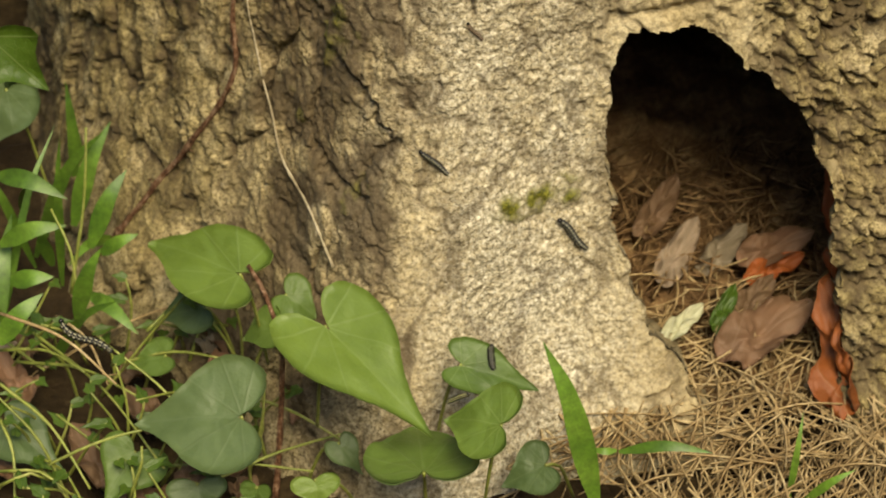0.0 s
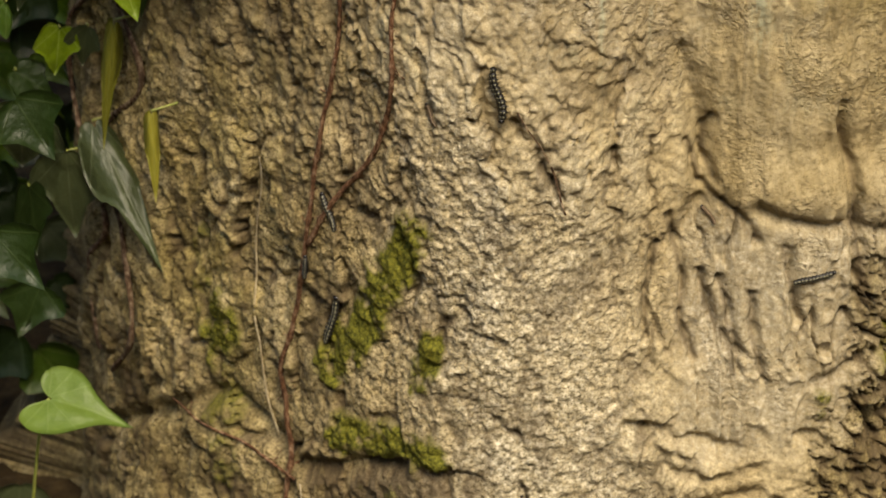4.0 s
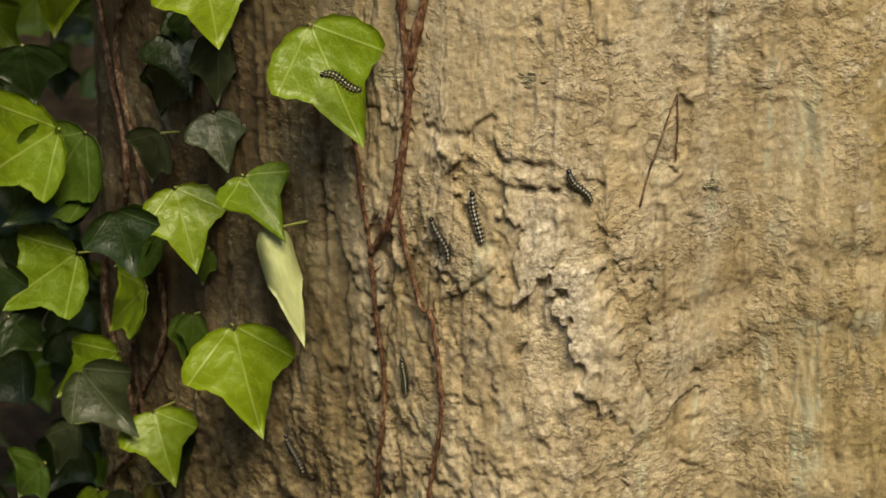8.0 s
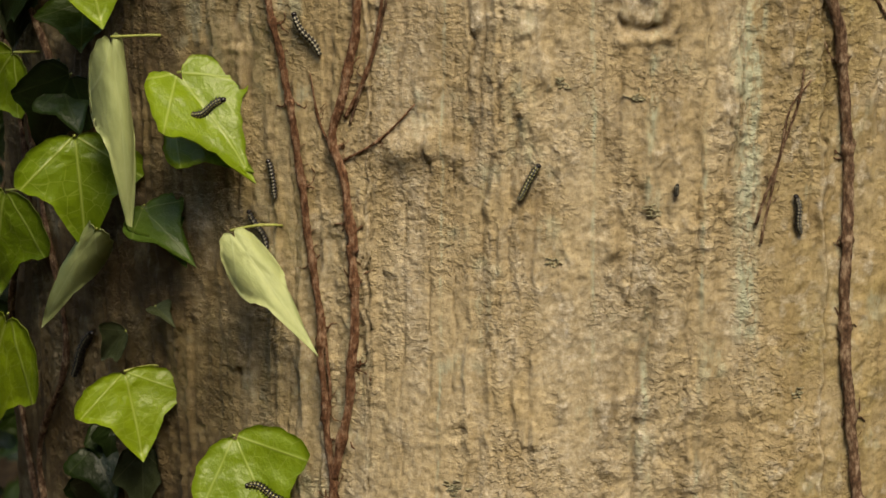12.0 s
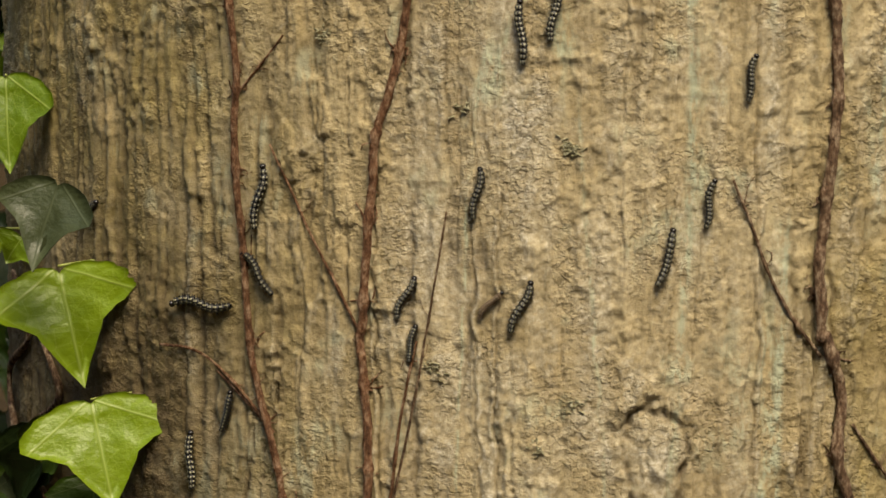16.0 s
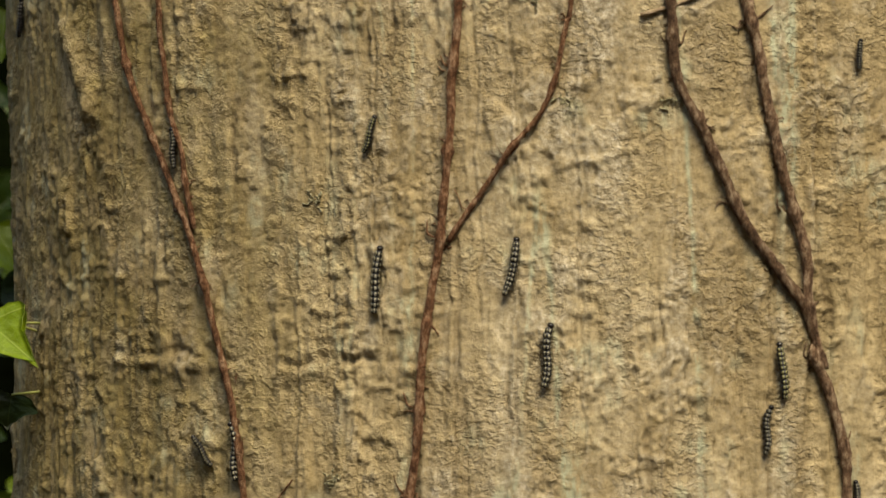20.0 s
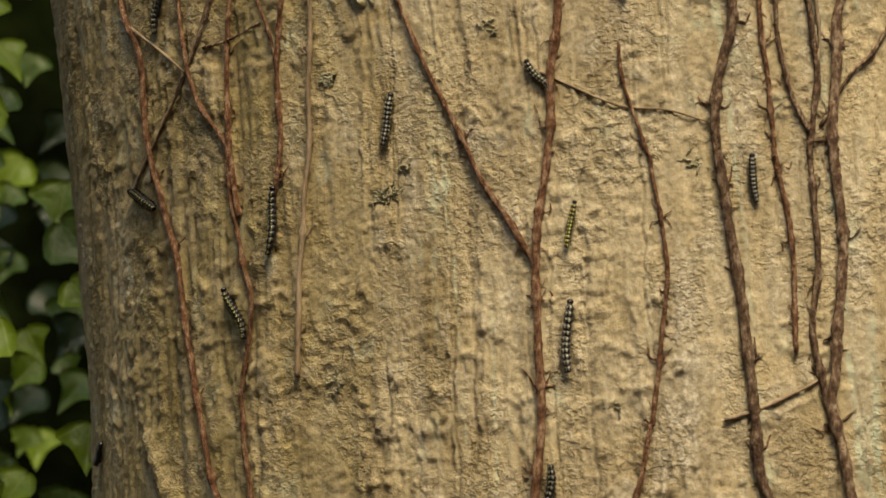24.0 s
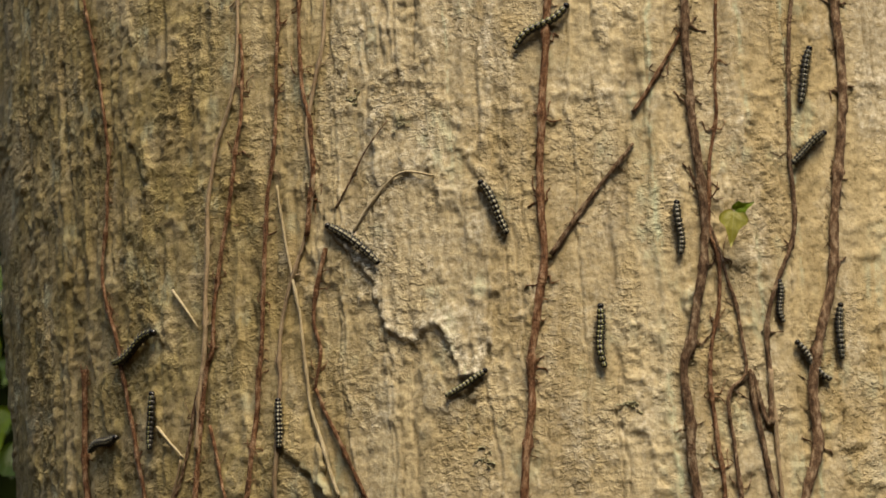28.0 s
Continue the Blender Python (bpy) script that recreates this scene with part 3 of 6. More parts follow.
def ground_mesh():
    """One sheet to the horizon, fine near the tree."""
    near = np.concatenate([-np.geomspace(60, 0.8, 14), np.arange(-0.75, 0.9, 0.012), np.geomspace(0.95, 60, 14)])
    x, y = np.meshgrid(near, near)
    zz = 0.018 * fbm(x * 9, y * 9, 71, 4) + 0.006 * fbm(x * 60, y * 60, 75, 3)
    zz = zz * np.clip(4 / (1 + np.hypot(x, y)), 0, 1) - 0.012
    verts = np.stack([x, y + 1.75, zz], -1).reshape(-1, 3)
    n = len(near)
    idx = np.arange(n * n).reshape(n, n)
    faces = np.stack([idx[:-1, :-1], idx[:-1, 1:], idx[1:, 1:], idx[1:, :-1]], -1).reshape(-1, 4)
    return mesh_of("ground", verts.tolist(), faces.tolist())


ground = part("ground", ground_mesh(), SOIL)
tagged(ground, "dark soil ground with leaf litter under the tree", "ground", kind="structure")


# ---- leaf, stem and animal materials ----
def leaf_material(name, blade, vein, gloss=0.42, spread=25.0, show=0.75):
    """A leaf with paler veins that fan out from its stalk."""
    mat, nt, bsdf = material(name)
    xyz = nt.nodes.new("ShaderNodeSeparateXYZ")
    tc = nt.nodes.new("ShaderNodeTexCoord").outputs["Object"]
    nt.links.new(tc, xyz.inputs[0])

    def calc(op, a, b=None):
        m = nt.nodes.new("ShaderNodeMath")
        m.operation = op
        for k, value in enumerate((a, b)):
            if isinstance(value, (int, float)):
                m.inputs[k].default_value = value
            elif value is not None:
                nt.links.new(value, m.inputs[k])
        return m.outputs[0]

    angle = calc("ARCTAN2", xyz.outputs[0], xyz.outputs[1])
    far = calc("POWER", calc("ADD", calc("MULTIPLY", xyz.outputs[0], xyz.outputs[0]), calc("MULTIPLY", xyz.outputs[1], xyz.outputs[1])), 0.5)
    off = calc("MULTIPLY", calc("PINGPONG", angle, radians(spread)), far)
    main = ramp(nt, off, (0.0, (0.85, 0.85, 0.85)), (0.015, (0, 0, 0)))
    net = node(nt, "TexVoronoi", Scale=7.0)
    net.feature = "DISTANCE_TO_EDGE"
    nt.links.new(tc, net.inputs["Vector"])
    side = ramp(nt, net.outputs["Distance"], (0.004, (0.3, 0.3, 0.3)), (0.04, (0, 0, 0)))
    mottle = ramp(nt, noisy(nt, tc, 5, 5, 0.6), (0.3, (0.86, 0.88, 0.84)), (0.7, (1.12, 1.10, 1.1)))
    rnd = nt.nodes.new("ShaderNodeObjectInfo").outputs["Random"]
    col = mix(nt, "MULTIPLY", 1.0, blade, mottle)
    col = mix(nt, "MULTIPLY", 1.0, col, ramp(nt, rnd, (0, (0.75, 0.78, 0.7)), (1, (1.2, 1.12, 1.1))))
    col = mix(nt, "MIX", mix(nt, "MULTIPLY", 0.5, mix(nt, "LIGHTEN", 1.0, main, side), (show, show, show)), col, vein)
    nt.links.new(col, bsdf.inputs["Base Color"])
    bsdf.inputs["Roughness"].default_value = gloss
    thin = nt.nodes.new("ShaderNodeBsdfTranslucent")
    nt.links.new(col, thin.inputs["Color"])
    both = node(nt, "MixShader", Fac=0.30)
    nt.links.new(bsdf.outputs[0], both.inputs[1])
    nt.links.new(thin.outputs[0], both.inputs[2])
    nt.links.new(both.outputs[0], nt.nodes["Material Output"].inputs[0])
    bump(nt, bsdf, mix(nt, "ADD", 0.5, main, noisy(nt, tc, 9, 4, 0.6)), 0.16 if show > 0.5 else 0.12, 0.03)
    return mat


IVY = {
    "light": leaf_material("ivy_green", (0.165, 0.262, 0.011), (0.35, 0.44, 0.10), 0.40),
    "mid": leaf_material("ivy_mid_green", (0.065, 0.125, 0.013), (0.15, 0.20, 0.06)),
    # dark and deep: darker copies of the ivy green, shade put into the colour
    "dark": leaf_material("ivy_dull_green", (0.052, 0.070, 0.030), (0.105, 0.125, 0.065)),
    "deep": leaf_material("ivy_shaded_green", (0.015, 0.034, 0.006), (0.04, 0.065, 0.018)),
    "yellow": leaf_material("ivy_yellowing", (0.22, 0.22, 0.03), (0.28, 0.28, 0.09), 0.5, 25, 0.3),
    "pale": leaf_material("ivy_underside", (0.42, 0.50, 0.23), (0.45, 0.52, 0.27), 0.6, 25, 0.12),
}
HERB = {
    "light": leaf_material("heart_leaf_green", (0.155, 0.24, 0.042), (0.21, 0.29, 0.08), 0.5, 17, 0.22),
    "mid": leaf_material("heart_leaf_mid_green", (0.11, 0.185, 0.036), (0.16, 0.23, 0.07), 0.5, 17, 0.22),
    "dull": leaf_material("heart_leaf_dull_green", (0.10, 0.155, 0.058), (0.14, 0.19, 0.08), 0.5, 17, 0.22),
}
GRASS = rough_surface("grass_blade", (0.045, 0.105, 0.012), (0.085, 0.17, 0.018), (0.13, 0.23, 0.03), 40, 200, 0.5, (1, 1, 1), 0.0003, 0.5)
STALK = rough_surface("green_stalk", (0.14, 0.16, 0.03), (0.22, 0.25, 0.05), (0.30, 0.31, 0.09), 40, 300, 0.5, per_thing=0.3, relief=0.0003)
INNER_LITTER = rough_surface("hollow_litter", (0.08, 0.043, 0.019), (0.18, 0.105, 0.048), (0.36, 0.24, 0.12), 60, 300, 0.8, relief=0.0003)
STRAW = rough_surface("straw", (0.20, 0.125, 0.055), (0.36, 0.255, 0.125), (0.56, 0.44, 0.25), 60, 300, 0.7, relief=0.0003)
STEMS = {
    "red": rough_surface("red_brown_stem", (0.075, 0.034, 0.018), (0.20, 0.098, 0.052), (0.40, 0.26, 0.165), 330, 900, 0.9, (1, 1, 0.5), 0.004, 0.3, 0.15),
    "brown": rough_surface("brown_stem", (0.065, 0.037, 0.023), (0.185, 0.112, 0.068), (0.43, 0.32, 0.215), 330, 900, 0.9, (1, 1, 0.5), 0.004, 0.3, 0.15),
    "grey": rough_surface("grey_stem", (0.16, 0.11, 0.065), (0.26, 0.19, 0.12), (0.38, 0.30, 0.20), 70, 500, 0.8, (1, 1, 0.4), 0.001, 0.35),
    "pale": rough_surface("bleached_twig", (0.26, 0.20, 0.12), (0.40, 0.33, 0.21), (0.54, 0.46, 0.33), 70, 500, 0.8, (1, 1, 0.4), 0.001, 0.2),
}


def hide_material(name, col, gloss):
    mat, nt, bsdf = material(name)
    v = coords(nt)
    nt.links.new(mix(nt, "MULTIPLY", 0.8, col, ramp(nt, noisy(nt, v, 900, 4, 0.7), (0.3, (0.5, 0.5, 0.5)), (0.7, (1.4, 1.4, 1.4)))), bsdf.inputs["Base Color"])
    bsdf.inputs["Roughness"].default_value = gloss
    return mat


BLACK = hide_material("black_skin", (0.012, 0.011, 0.010), 0.45)
HEAD = hide_material("black_head", (0.010, 0.008, 0.007), 0.25)
SPOTS = {
    "dark": hide_material("grey_cream_spots", (0.20, 0.19, 0.12), 0.6),
    "pale": hide_material("cream_spots", (0.32, 0.30, 0.20), 0.6),
    "green": hide_material("yellow_cream_spots", (0.30, 0.29, 0.11), 0.6),
    "yellow": hide_material("yellow_spots", (0.52, 0.47, 0.06), 0.6),
    "brown": hide_material("tan_spots", (0.24, 0.17, 0.10), 0.6),
}
BROWN_SKIN = hide_material("dry_brown_skin", (0.085, 0.055, 0.032), 0.7)


# ---- tubes along smooth lines ----
def smooth_line(pts, gap):
    """Points along a Catmull-Rom curve through pts, about gap metres apart."""
    pts = [Vector(p) for p in pts]
    p = [pts[0] * 2 - pts[1]] + pts + [pts[-1] * 2 - pts[-2]]
    out = []
    for a, b, c, e in zip(p, p[1:], p[2:], p[3:]):
        n = max(1, int((c - b).length / gap))
        for k in range(n):
            u = k / n
            out.append(0.5 * ((2 * b) + (c - a) * u + (2 * a - 5 * b + 4 * c - e) * u * u + (3 * b - a - 3 * c + e) * u ** 3))
    return out + [pts[-1]]


def tube(name, line, radii, sides=7):
    verts, faces = [], []
    side = None
    for k, p in enumerate(line):
        d = (line[min(k + 1, len(line) - 1)] - line[max(k - 1, 0)]).normalized()
        side = (side - d * side.dot(d)).normalized() if side else d.orthogonal().normalized()
        up = d.cross(side)
        for q in range(sides):
            a = 2 * math.pi * q / sides
            knobby = 1 + 0.22 * noise.noise(Vector((p.x * 300 + 9 * math.cos(a), p.y * 300, p.z * 300 + 9 * math.sin(a)))) + 0.16 * noise.noise(Vector((p.x * 900 + 3 * math.cos(a), p.y * 900, p.z * 700 + 3 * math.sin(a)))) if radii[k] > 0.0007 else 1
            verts.append(p + (side * math.cos(a) + up * math.sin(a)) * radii[k] * knobby)
    for k in range(len(line) - 1):
        for q in range(sides):
            a, b = k * sides + q, k * sides + (q + 1) % sides
            faces.append((a, b, b + sides, a + sides))
    faces.append(tuple(range(sides - 1, -1, -1)))
    faces.append(tuple(range(len(verts) - sides, len(verts))))
    return mesh_of(name, verts, faces)


VINE_TEXT = {
    "red": "reddish-brown woody climber stem clinging to the bark",
    "brown": "thick dark brown woody climber stem on the bark",
    "grey": "dry greyish-brown climber strand hanging on the bark",
    "pale": "bleached dry pale twig lying against the bark",
}
rng = random.Random(5)


def vine(tone, r, *places):
    """A climber's stem over (phi, z) places on the bark, with nodes and clinging rootlets."""
    gap = 0.0024
    raw = smooth_line([(p, z * 200, 0) for p, z in places], gap * 200)
    phis = np.array([q.x for q in raw])
    zs = np.array([q.y / 200 for q in raw])
    d = relief_at(phis, zs)
    kernel = np.ones(9) / 9
    if len(d) > 9:
        wide = np.pad(d, 4, mode="edge")
        top = np.max([wide[q:q + len(d)] for q in range(9)], axis=0)
        d = np.convolve(np.pad(0.35 * d + 0.65 * top, 4, mode="edge"), kernel, "valid")
    seed = rng.random() * 50
    line, radii, nodes = [], [], []
    run = 0.0
    every = rng.uniform(0.032, 0.05)
    for k in range(len(raw)):
        wob = noise.noise(Vector((seed, zs[k] * 40, 0)))
        line.append(on_bark(phis[k] + 0.25 * wob, zs[k], d[k] + r * 0.75 + 0.0008 * abs(wob)))
        grow = 0.88 + 0.2 * noise.noise(Vector((seed, zs[k] * 90, 4)))
        taper = 1 - 0.45 * k / len(raw) if r < 0.0022 else 1 - 0.2 * k / len(raw)
        near = abs((run % every) - every / 2)
        radii.append(r * taper * (grow + 0.32 * math.exp(-(near / 0.0026) ** 2)))
        if k and (run % every) < every / 2 <= (run % every) + (line[k] - line[k - 1]).length:
            nodes.append(k)
        if k:
            run += (line[k] - line[k - 1]).length
    kind = "climbing_vine" if r >= 0.0015 else "twig"
    thing = tagged(new(kind), VINE_TEXT[tone] if r >= 0.0015 else VINE_TEXT[tone].replace("thick ", "thin ").replace("woody climber stem", "twig"), "vine" if r >= 0.0015 else "twig", "climber stems on the trunk")
    stem = part("stem", tube("stem", line, radii, 9 if r > 0.002 else 6), STEMS[tone], thing)
    if r >= 0.0014 or tone in ("red", "brown"):
        for k in nodes:
            for twin in range(rng.choice((1, 2, 3, 4))):
                out = rng.choice((-1, 1)) * rng.uniform(0.6, 2.6) * (0.6 + r / 0.006)
                rise = rng.uniform(-0.006, 0.011)
                p0 = line[k]
                pts = [p0]
                for u in (0.35, 0.7, 1.0):
                    ph, zz = phis[k] + out * u * 0.55, zs[k] + rise * u * u
                    pts.append(bark_at(ph, zz, 0.0006) + Vector((rng.uniform(-1, 1), 0, rng.uniform(-1, 1))) * 0.0022)
                root = smooth_line(pts, 0.0015)
                part("rootlet", tube("rootlet", root, [r * 0.22 * (1 - 0.6 * q / len(root)) * rng.uniform(0.6, 1.5) for q in range(len(root))], 5), STEMS[tone], stem)
    if r >= 0.0015 and tone in ("red", "brown"):
        # the fine fringe of clinging roots along both sides
        verts, faces = [], []
        for k in range(2, len(line) - 2):
            for twin in range(2):
                if rng.random() > 0.20 * (0.5 + noise.noise(Vector((seed, zs[k] * 25, 9)))) * 2:
                    continue
                way = rng.choice((-1, 1))
                far = rng.uniform(0.3, 1.0) * (0.5 + r / 0.004)
                p0, p1 = line[k], bark_at(phis[k] + way * far * 0.45, zs[k] + rng.uniform(-0.004, 0.005), 0.0004)
                p2 = bark_at(phis[k] + way * far * 0.85, zs[k] + rng.uniform(-0.007, 0.008), 0.0002)
                w = rng.uniform(0.00018, 0.00034)
                i = len(verts)
                for q, p in enumerate((p0, p1, p2)):
                    thin = w * (1.3, 1.0, 0.4)[q]
                    verts += [p + Vector((0, -thin, thin)), p + Vector((0, -thin, -thin)), p + Vector((0, thin, 0))]
                for q in (0, 3):
                    for e in range(3):
                        faces.append((i + q + e, i + q + (e + 1) % 3, i + q + 3 + (e + 1) % 3, i + q + 3 + e))
        if faces:
            tagged(part("root_fringe", mesh_of("root_fringe", verts, faces), STEMS[tone], thing, "fine clinging aerial roots"), kind="stuff")
    return thing


# ---- leaves, turned to face a point close to the camera ----
NEAR_EYE = Vector((0.06, -0.2, 1.5))


def lobed(keys):
    """A half outline through keys of (angle from the tip, distance from the blade's heart), eased between them."""
    def outline(a):
        a = abs(a)
        for (a0, r0), (a1, r1) in zip(keys, keys[1:]):
            if a <= a1:
                u = (a - a0) / (a1 - a0)
                return r0 + (r1 - r0) * u * u * (3 - 2 * u)
        return keys[-1][1]
    return outline


outline_ivy = lobed(((0, 0.80), (7, 0.67), (18, 0.52), (34, 0.425), (50, 0.435), (62, 0.50), (72, 0.54), (82, 0.50), (100, 0.40), (122, 0.30), (148, 0.235), (166, 0.20), (180, 0.15)))
outline_cordate = lobed(((0, 0.80), (8, 0.66), (20, 0.52), (36, 0.44), (50, 0.445), (60, 0.50), (69, 0.525), (80, 0.46), (98, 0.40), (118, 0.385), (140, 0.35), (160, 0.26), (180, 0.14)))


def outline_heart(a):
    keys = ((0, 0.80), (6, 0.67), (14, 0.55), (28, 0.465), (45, 0.44), (65, 0.465), (90, 0.52), (115, 0.565), (135, 0.56), (150, 0.48), (163, 0.34), (173, 0.22), (180, 0.16))
    a = abs(a)
    for (a0, r0), (a1, r1) in zip(keys, keys[1:]):
        if a <= a1:
            u = (a - a0) / (a1 - a0)
            return r0 + (r1 - r0) * u
    return 0.2


def blade_mesh(name, outline, seed, fold=0.0, cup=0.12, droop=0.2, wavy=1.0, n=56, rings=6):
    """A leaf blade of length 1 from the stalk (0, 0) to the tip (0, 1), with thickness, veins' creases and waves."""
    r = random.Random(seed)
    lobes = [r.uniform(0.9, 1.1) for _ in range(2)]
    flat = [(0.0, 0.2)]
    for ring in range(1, rings + 1):
        for q in range(n):
            a = -180 + 360 * q / n
            rad = outline(a) * (lobes[0] if a < 0 else lobes[1]) * ring / rings
            flat.append((rad * math.sin(radians(a)), 0.2 + rad * math.cos(radians(a))))
    pts = []
    for x, y in flat:
        z = cup * (x * x * 1.5) - droop * max(0.0, y - 0.25) ** 2 + wavy * 0.035 * noise.noise(Vector((x * 4 + seed, y * 4, 3))) + wavy * 0.015 * noise.noise(Vector((x * 11, y * 11 + seed, 8)))
        z += 0.03 * min(abs(x) * 6, 1)
        if fold:
            ang = fold * abs(x) * 2.4
            x, z = math.copysign(min(abs(x), math.sin(min(ang, 2.9)) / (fold * 2.4)), x), z - (1 - math.cos(min(ang, 2.9))) / (fold * 2.4)
        pts.append((x, y, z))
    faces = []
    for q in range(n):
        faces.append((0, 1 + (q + 1) % n, 1 + q))
        for ring in range(rings - 1):
            a, b = 1 + ring * n + q, 1 + ring * n + (q + 1) % n
            faces.append((a, b, b + n, a + n))
    m = len(pts)
    verts = pts + [(x, y, z - 0.012) for x, y, z in pts]
    back = [tuple(k + m for k in reversed(f)) for f in faces]
    rim = 1 + (rings - 1) * n
    edge = [(rim + q, rim + q + m, rim + (q + 1) % n + m, rim + (q + 1) % n) for q in range(n)]
    return mesh_of(name, verts, faces + back + edge)


IVY_SHAPES = [blade_mesh("leaf", (outline_ivy, outline_cordate)[k % 3 == 1], k, 0.0, 0.10 + 0.12 * k, 0.15 + 0.1 * k) for k in range(4)]
IVY_FOLDED = [blade_mesh("leaf", outline_ivy, 20 + k, 1.3 - 0.3 * k, 0.0, 0.25) for k in range(2)]
HEART_SHAPES = [blade_mesh("leaf", outline_heart, 40 + k, 0.0, 0.15, 0.18 + 0.1 * k) for k in range(4)]
painted = {}


def placed_leaf(name, shape, mat, parent, base, tip, width, facing, label=""):
    """A leaf of a shared shape from its stalk's end to its tip, turned to face a direction."""
    key = (shape.name, mat.name)
    if key not in painted:
        painted[key] = shape.copy()
        painted[key].materials.append(mat)
    ob = new(name, painted[key])
    base, tip = Vector(base), Vector(tip)
    y = tip - base
    length = y.length
    y.normalize()
    z = (facing - y * facing.dot(y)).normalized()
    x = y.cross(z)
    m = Matrix((x * width, y * length, z * (0.5 * (width + length)))).transposed().to_4x4()
    m.translation = base
    ob.parent = parent
    ob.matrix_basis = m
    if label:
        tagged(ob, label)
    return ob


ivies = [tagged(new("ivy"), text, "ivy", "ivy on the trunk") for text in (
    "low ivy shoot with dull dark lobed leaves on the trunk",
    "ivy with glossy light green lobed leaves climbing the trunk",
    "upper ivy shoot with broad bright green lobed leaves")]
leaf_rng = random.Random(11)
IVY_TEXT = {"light": "", "mid": "", "dark": "dull grey-green leaf, shade put into its colour", "deep": "dark green leaf, shade put into its colour", "yellow": "yellowing leaf", "pale": "curled leaf showing its pale underside"}


def ivy_leaf(tone, width, base, tip, folded=False):
    plant = ivies[0 if base[2] < 0.52 else 1 if base[2] < 0.98 else 2]
    view = (NEAR_EYE - Vector(base)).normalized()
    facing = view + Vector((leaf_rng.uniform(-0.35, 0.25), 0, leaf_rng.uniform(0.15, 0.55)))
    shape = leaf_rng.choice(IVY_FOLDED if folded else IVY_SHAPES)
    b, t = Vector(base), Vector(tip)
    # the blade's basal lobes reach back behind the stalk's end
    leaf = placed_leaf("leaf", shape, IVY[tone], plant, b, b + (t - b) * 1.02, width * 1.08, facing, IVY_TEXT[tone])
    reach = leaf_rng.uniform(0.025, 0.055)
    seen = leaf_rng.random() < 0.42
    root = b + (Vector((reach, 0.014, leaf_rng.uniform(-0.006, 0.004))) if seen else Vector((-0.004, 0.02, -0.012)))
    mid = (root + b) / 2 + Vector((0, 0.002, 0.001))
    line = smooth_line([root, mid, b], 0.006)
    stalk = part("stalk", tube("stalk", line, [0.0008] * len(line), 5), STALK, plant)
    return leaf


def heart_leaf(tone, width, base, tip):
    view = (NEAR_EYE - Vector(base)).normalized()
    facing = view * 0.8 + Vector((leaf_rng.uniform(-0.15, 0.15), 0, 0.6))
    placed_leaf("leaf", HEART_SHAPES[leaf_rng.randrange(4)], HERB[tone], herb, base, tip, width * 1.02, facing)
    b = Vector(base)
    foot = Vector((b.x + leaf_rng.uniform(-0.03, 0.03), b.y + leaf_rng.uniform(0.0, 0.03), max(0.0, b.z - 0.09)))
    line = smooth_line([foot, (foot + b) / 2 + Vector((0, 0, 0.012)), b], 0.006)
    part("stalk", tube("stalk", line, [0.0011] * len(line), 5), STALK, herb)


# ---- caterpillars ----
def segment_mesh(skin, spots, seed):
    """One body ring, length 1 along y, black with two pale saddle spots and pale flank dots, stub legs and bristles."""
    verts, faces, mats = [], [], []
    n, rows = 14, 5
    prof = ((-0.5, 0.74), (-0.30, 0.98), (0.0, 1.05), (0.30, 0.98), (0.5, 0.74))
    for y, w in prof:
        for q in range(n):
            a = 2 * math.pi * (q + 0.5) / n
            verts.append((w * math.sin(a), y, w * 0.92 * math.cos(a)))
    for k in range(rows - 1):
        for q in range(n):
            a, b = k * n + q, k * n + (q + 1) % n
            faces.append((a, a + n, b + n, b))
            pale = q in (0, 12) and k in (1, 2) or q in (2, 10) and k == 2 and seed % 2
            mats.append(1 if pale else 0)
    r = random.Random(seed)
    for q in (0, 1, 3, 4, 9, 10, 12, 13):
        a = 2 * math.pi * (q + 1) / n
        i = len(verts)
        verts.append((1.75 * math.sin(a), r.uniform(-0.35, 0.35), 1.6 * math.cos(a)))
        faces.append((2 * n + q, 2 * n + (q + 1) % n, i))
        mats.append(0)
    for q in (5, 8):
        a = 2 * math.pi * (q + 1) / n
        i = len(verts)
        verts.append((0.95 * math.sin(a), 0.0, 1.3 * math.cos(a)))
        ring = (n + q, n + q + 1, 3 * n + q + 1, 3 * n + q)
        for e in range(4):
            faces.append((ring[e], ring[(e + 1) % 4], i))
            mats.append(0)
    me = mesh_of("segment", [tuple(v) for v in verts], faces)
    me.materials.append(skin)
    me.materials.append(spots)
    me.polygons.foreach_set("material_index", mats)
    return me


def head_mesh(skin):
    bm = bmesh.new()
    bmesh.ops.create_uvsphere(bm, u_segments=12, v_segments=8, radius=1.0)
    for v in bm.verts:
        v.co.y *= 0.85
        v.co.z *= 0.95
        if v.co.y > 0.5:
            v.co.z -= 0.15
        v.co.x *= 1.0 - 0.12 * max(0, v.co.z)
    me = bpy.data.meshes.new("head")
    bm.to_mesh(me)
    bm.free()
    me.polygons.foreach_set("use_smooth", [True] * len(me.polygons))
    me.materials.append(skin)
    return me


SEGMENT = {tone: segment_mesh(BROWN_SKIN if tone == "brown" else BLACK, SPOTS[tone], k) for k, tone in enumerate(SPOTS)}
HEAD_SHAPE = head_mesh(HEAD)
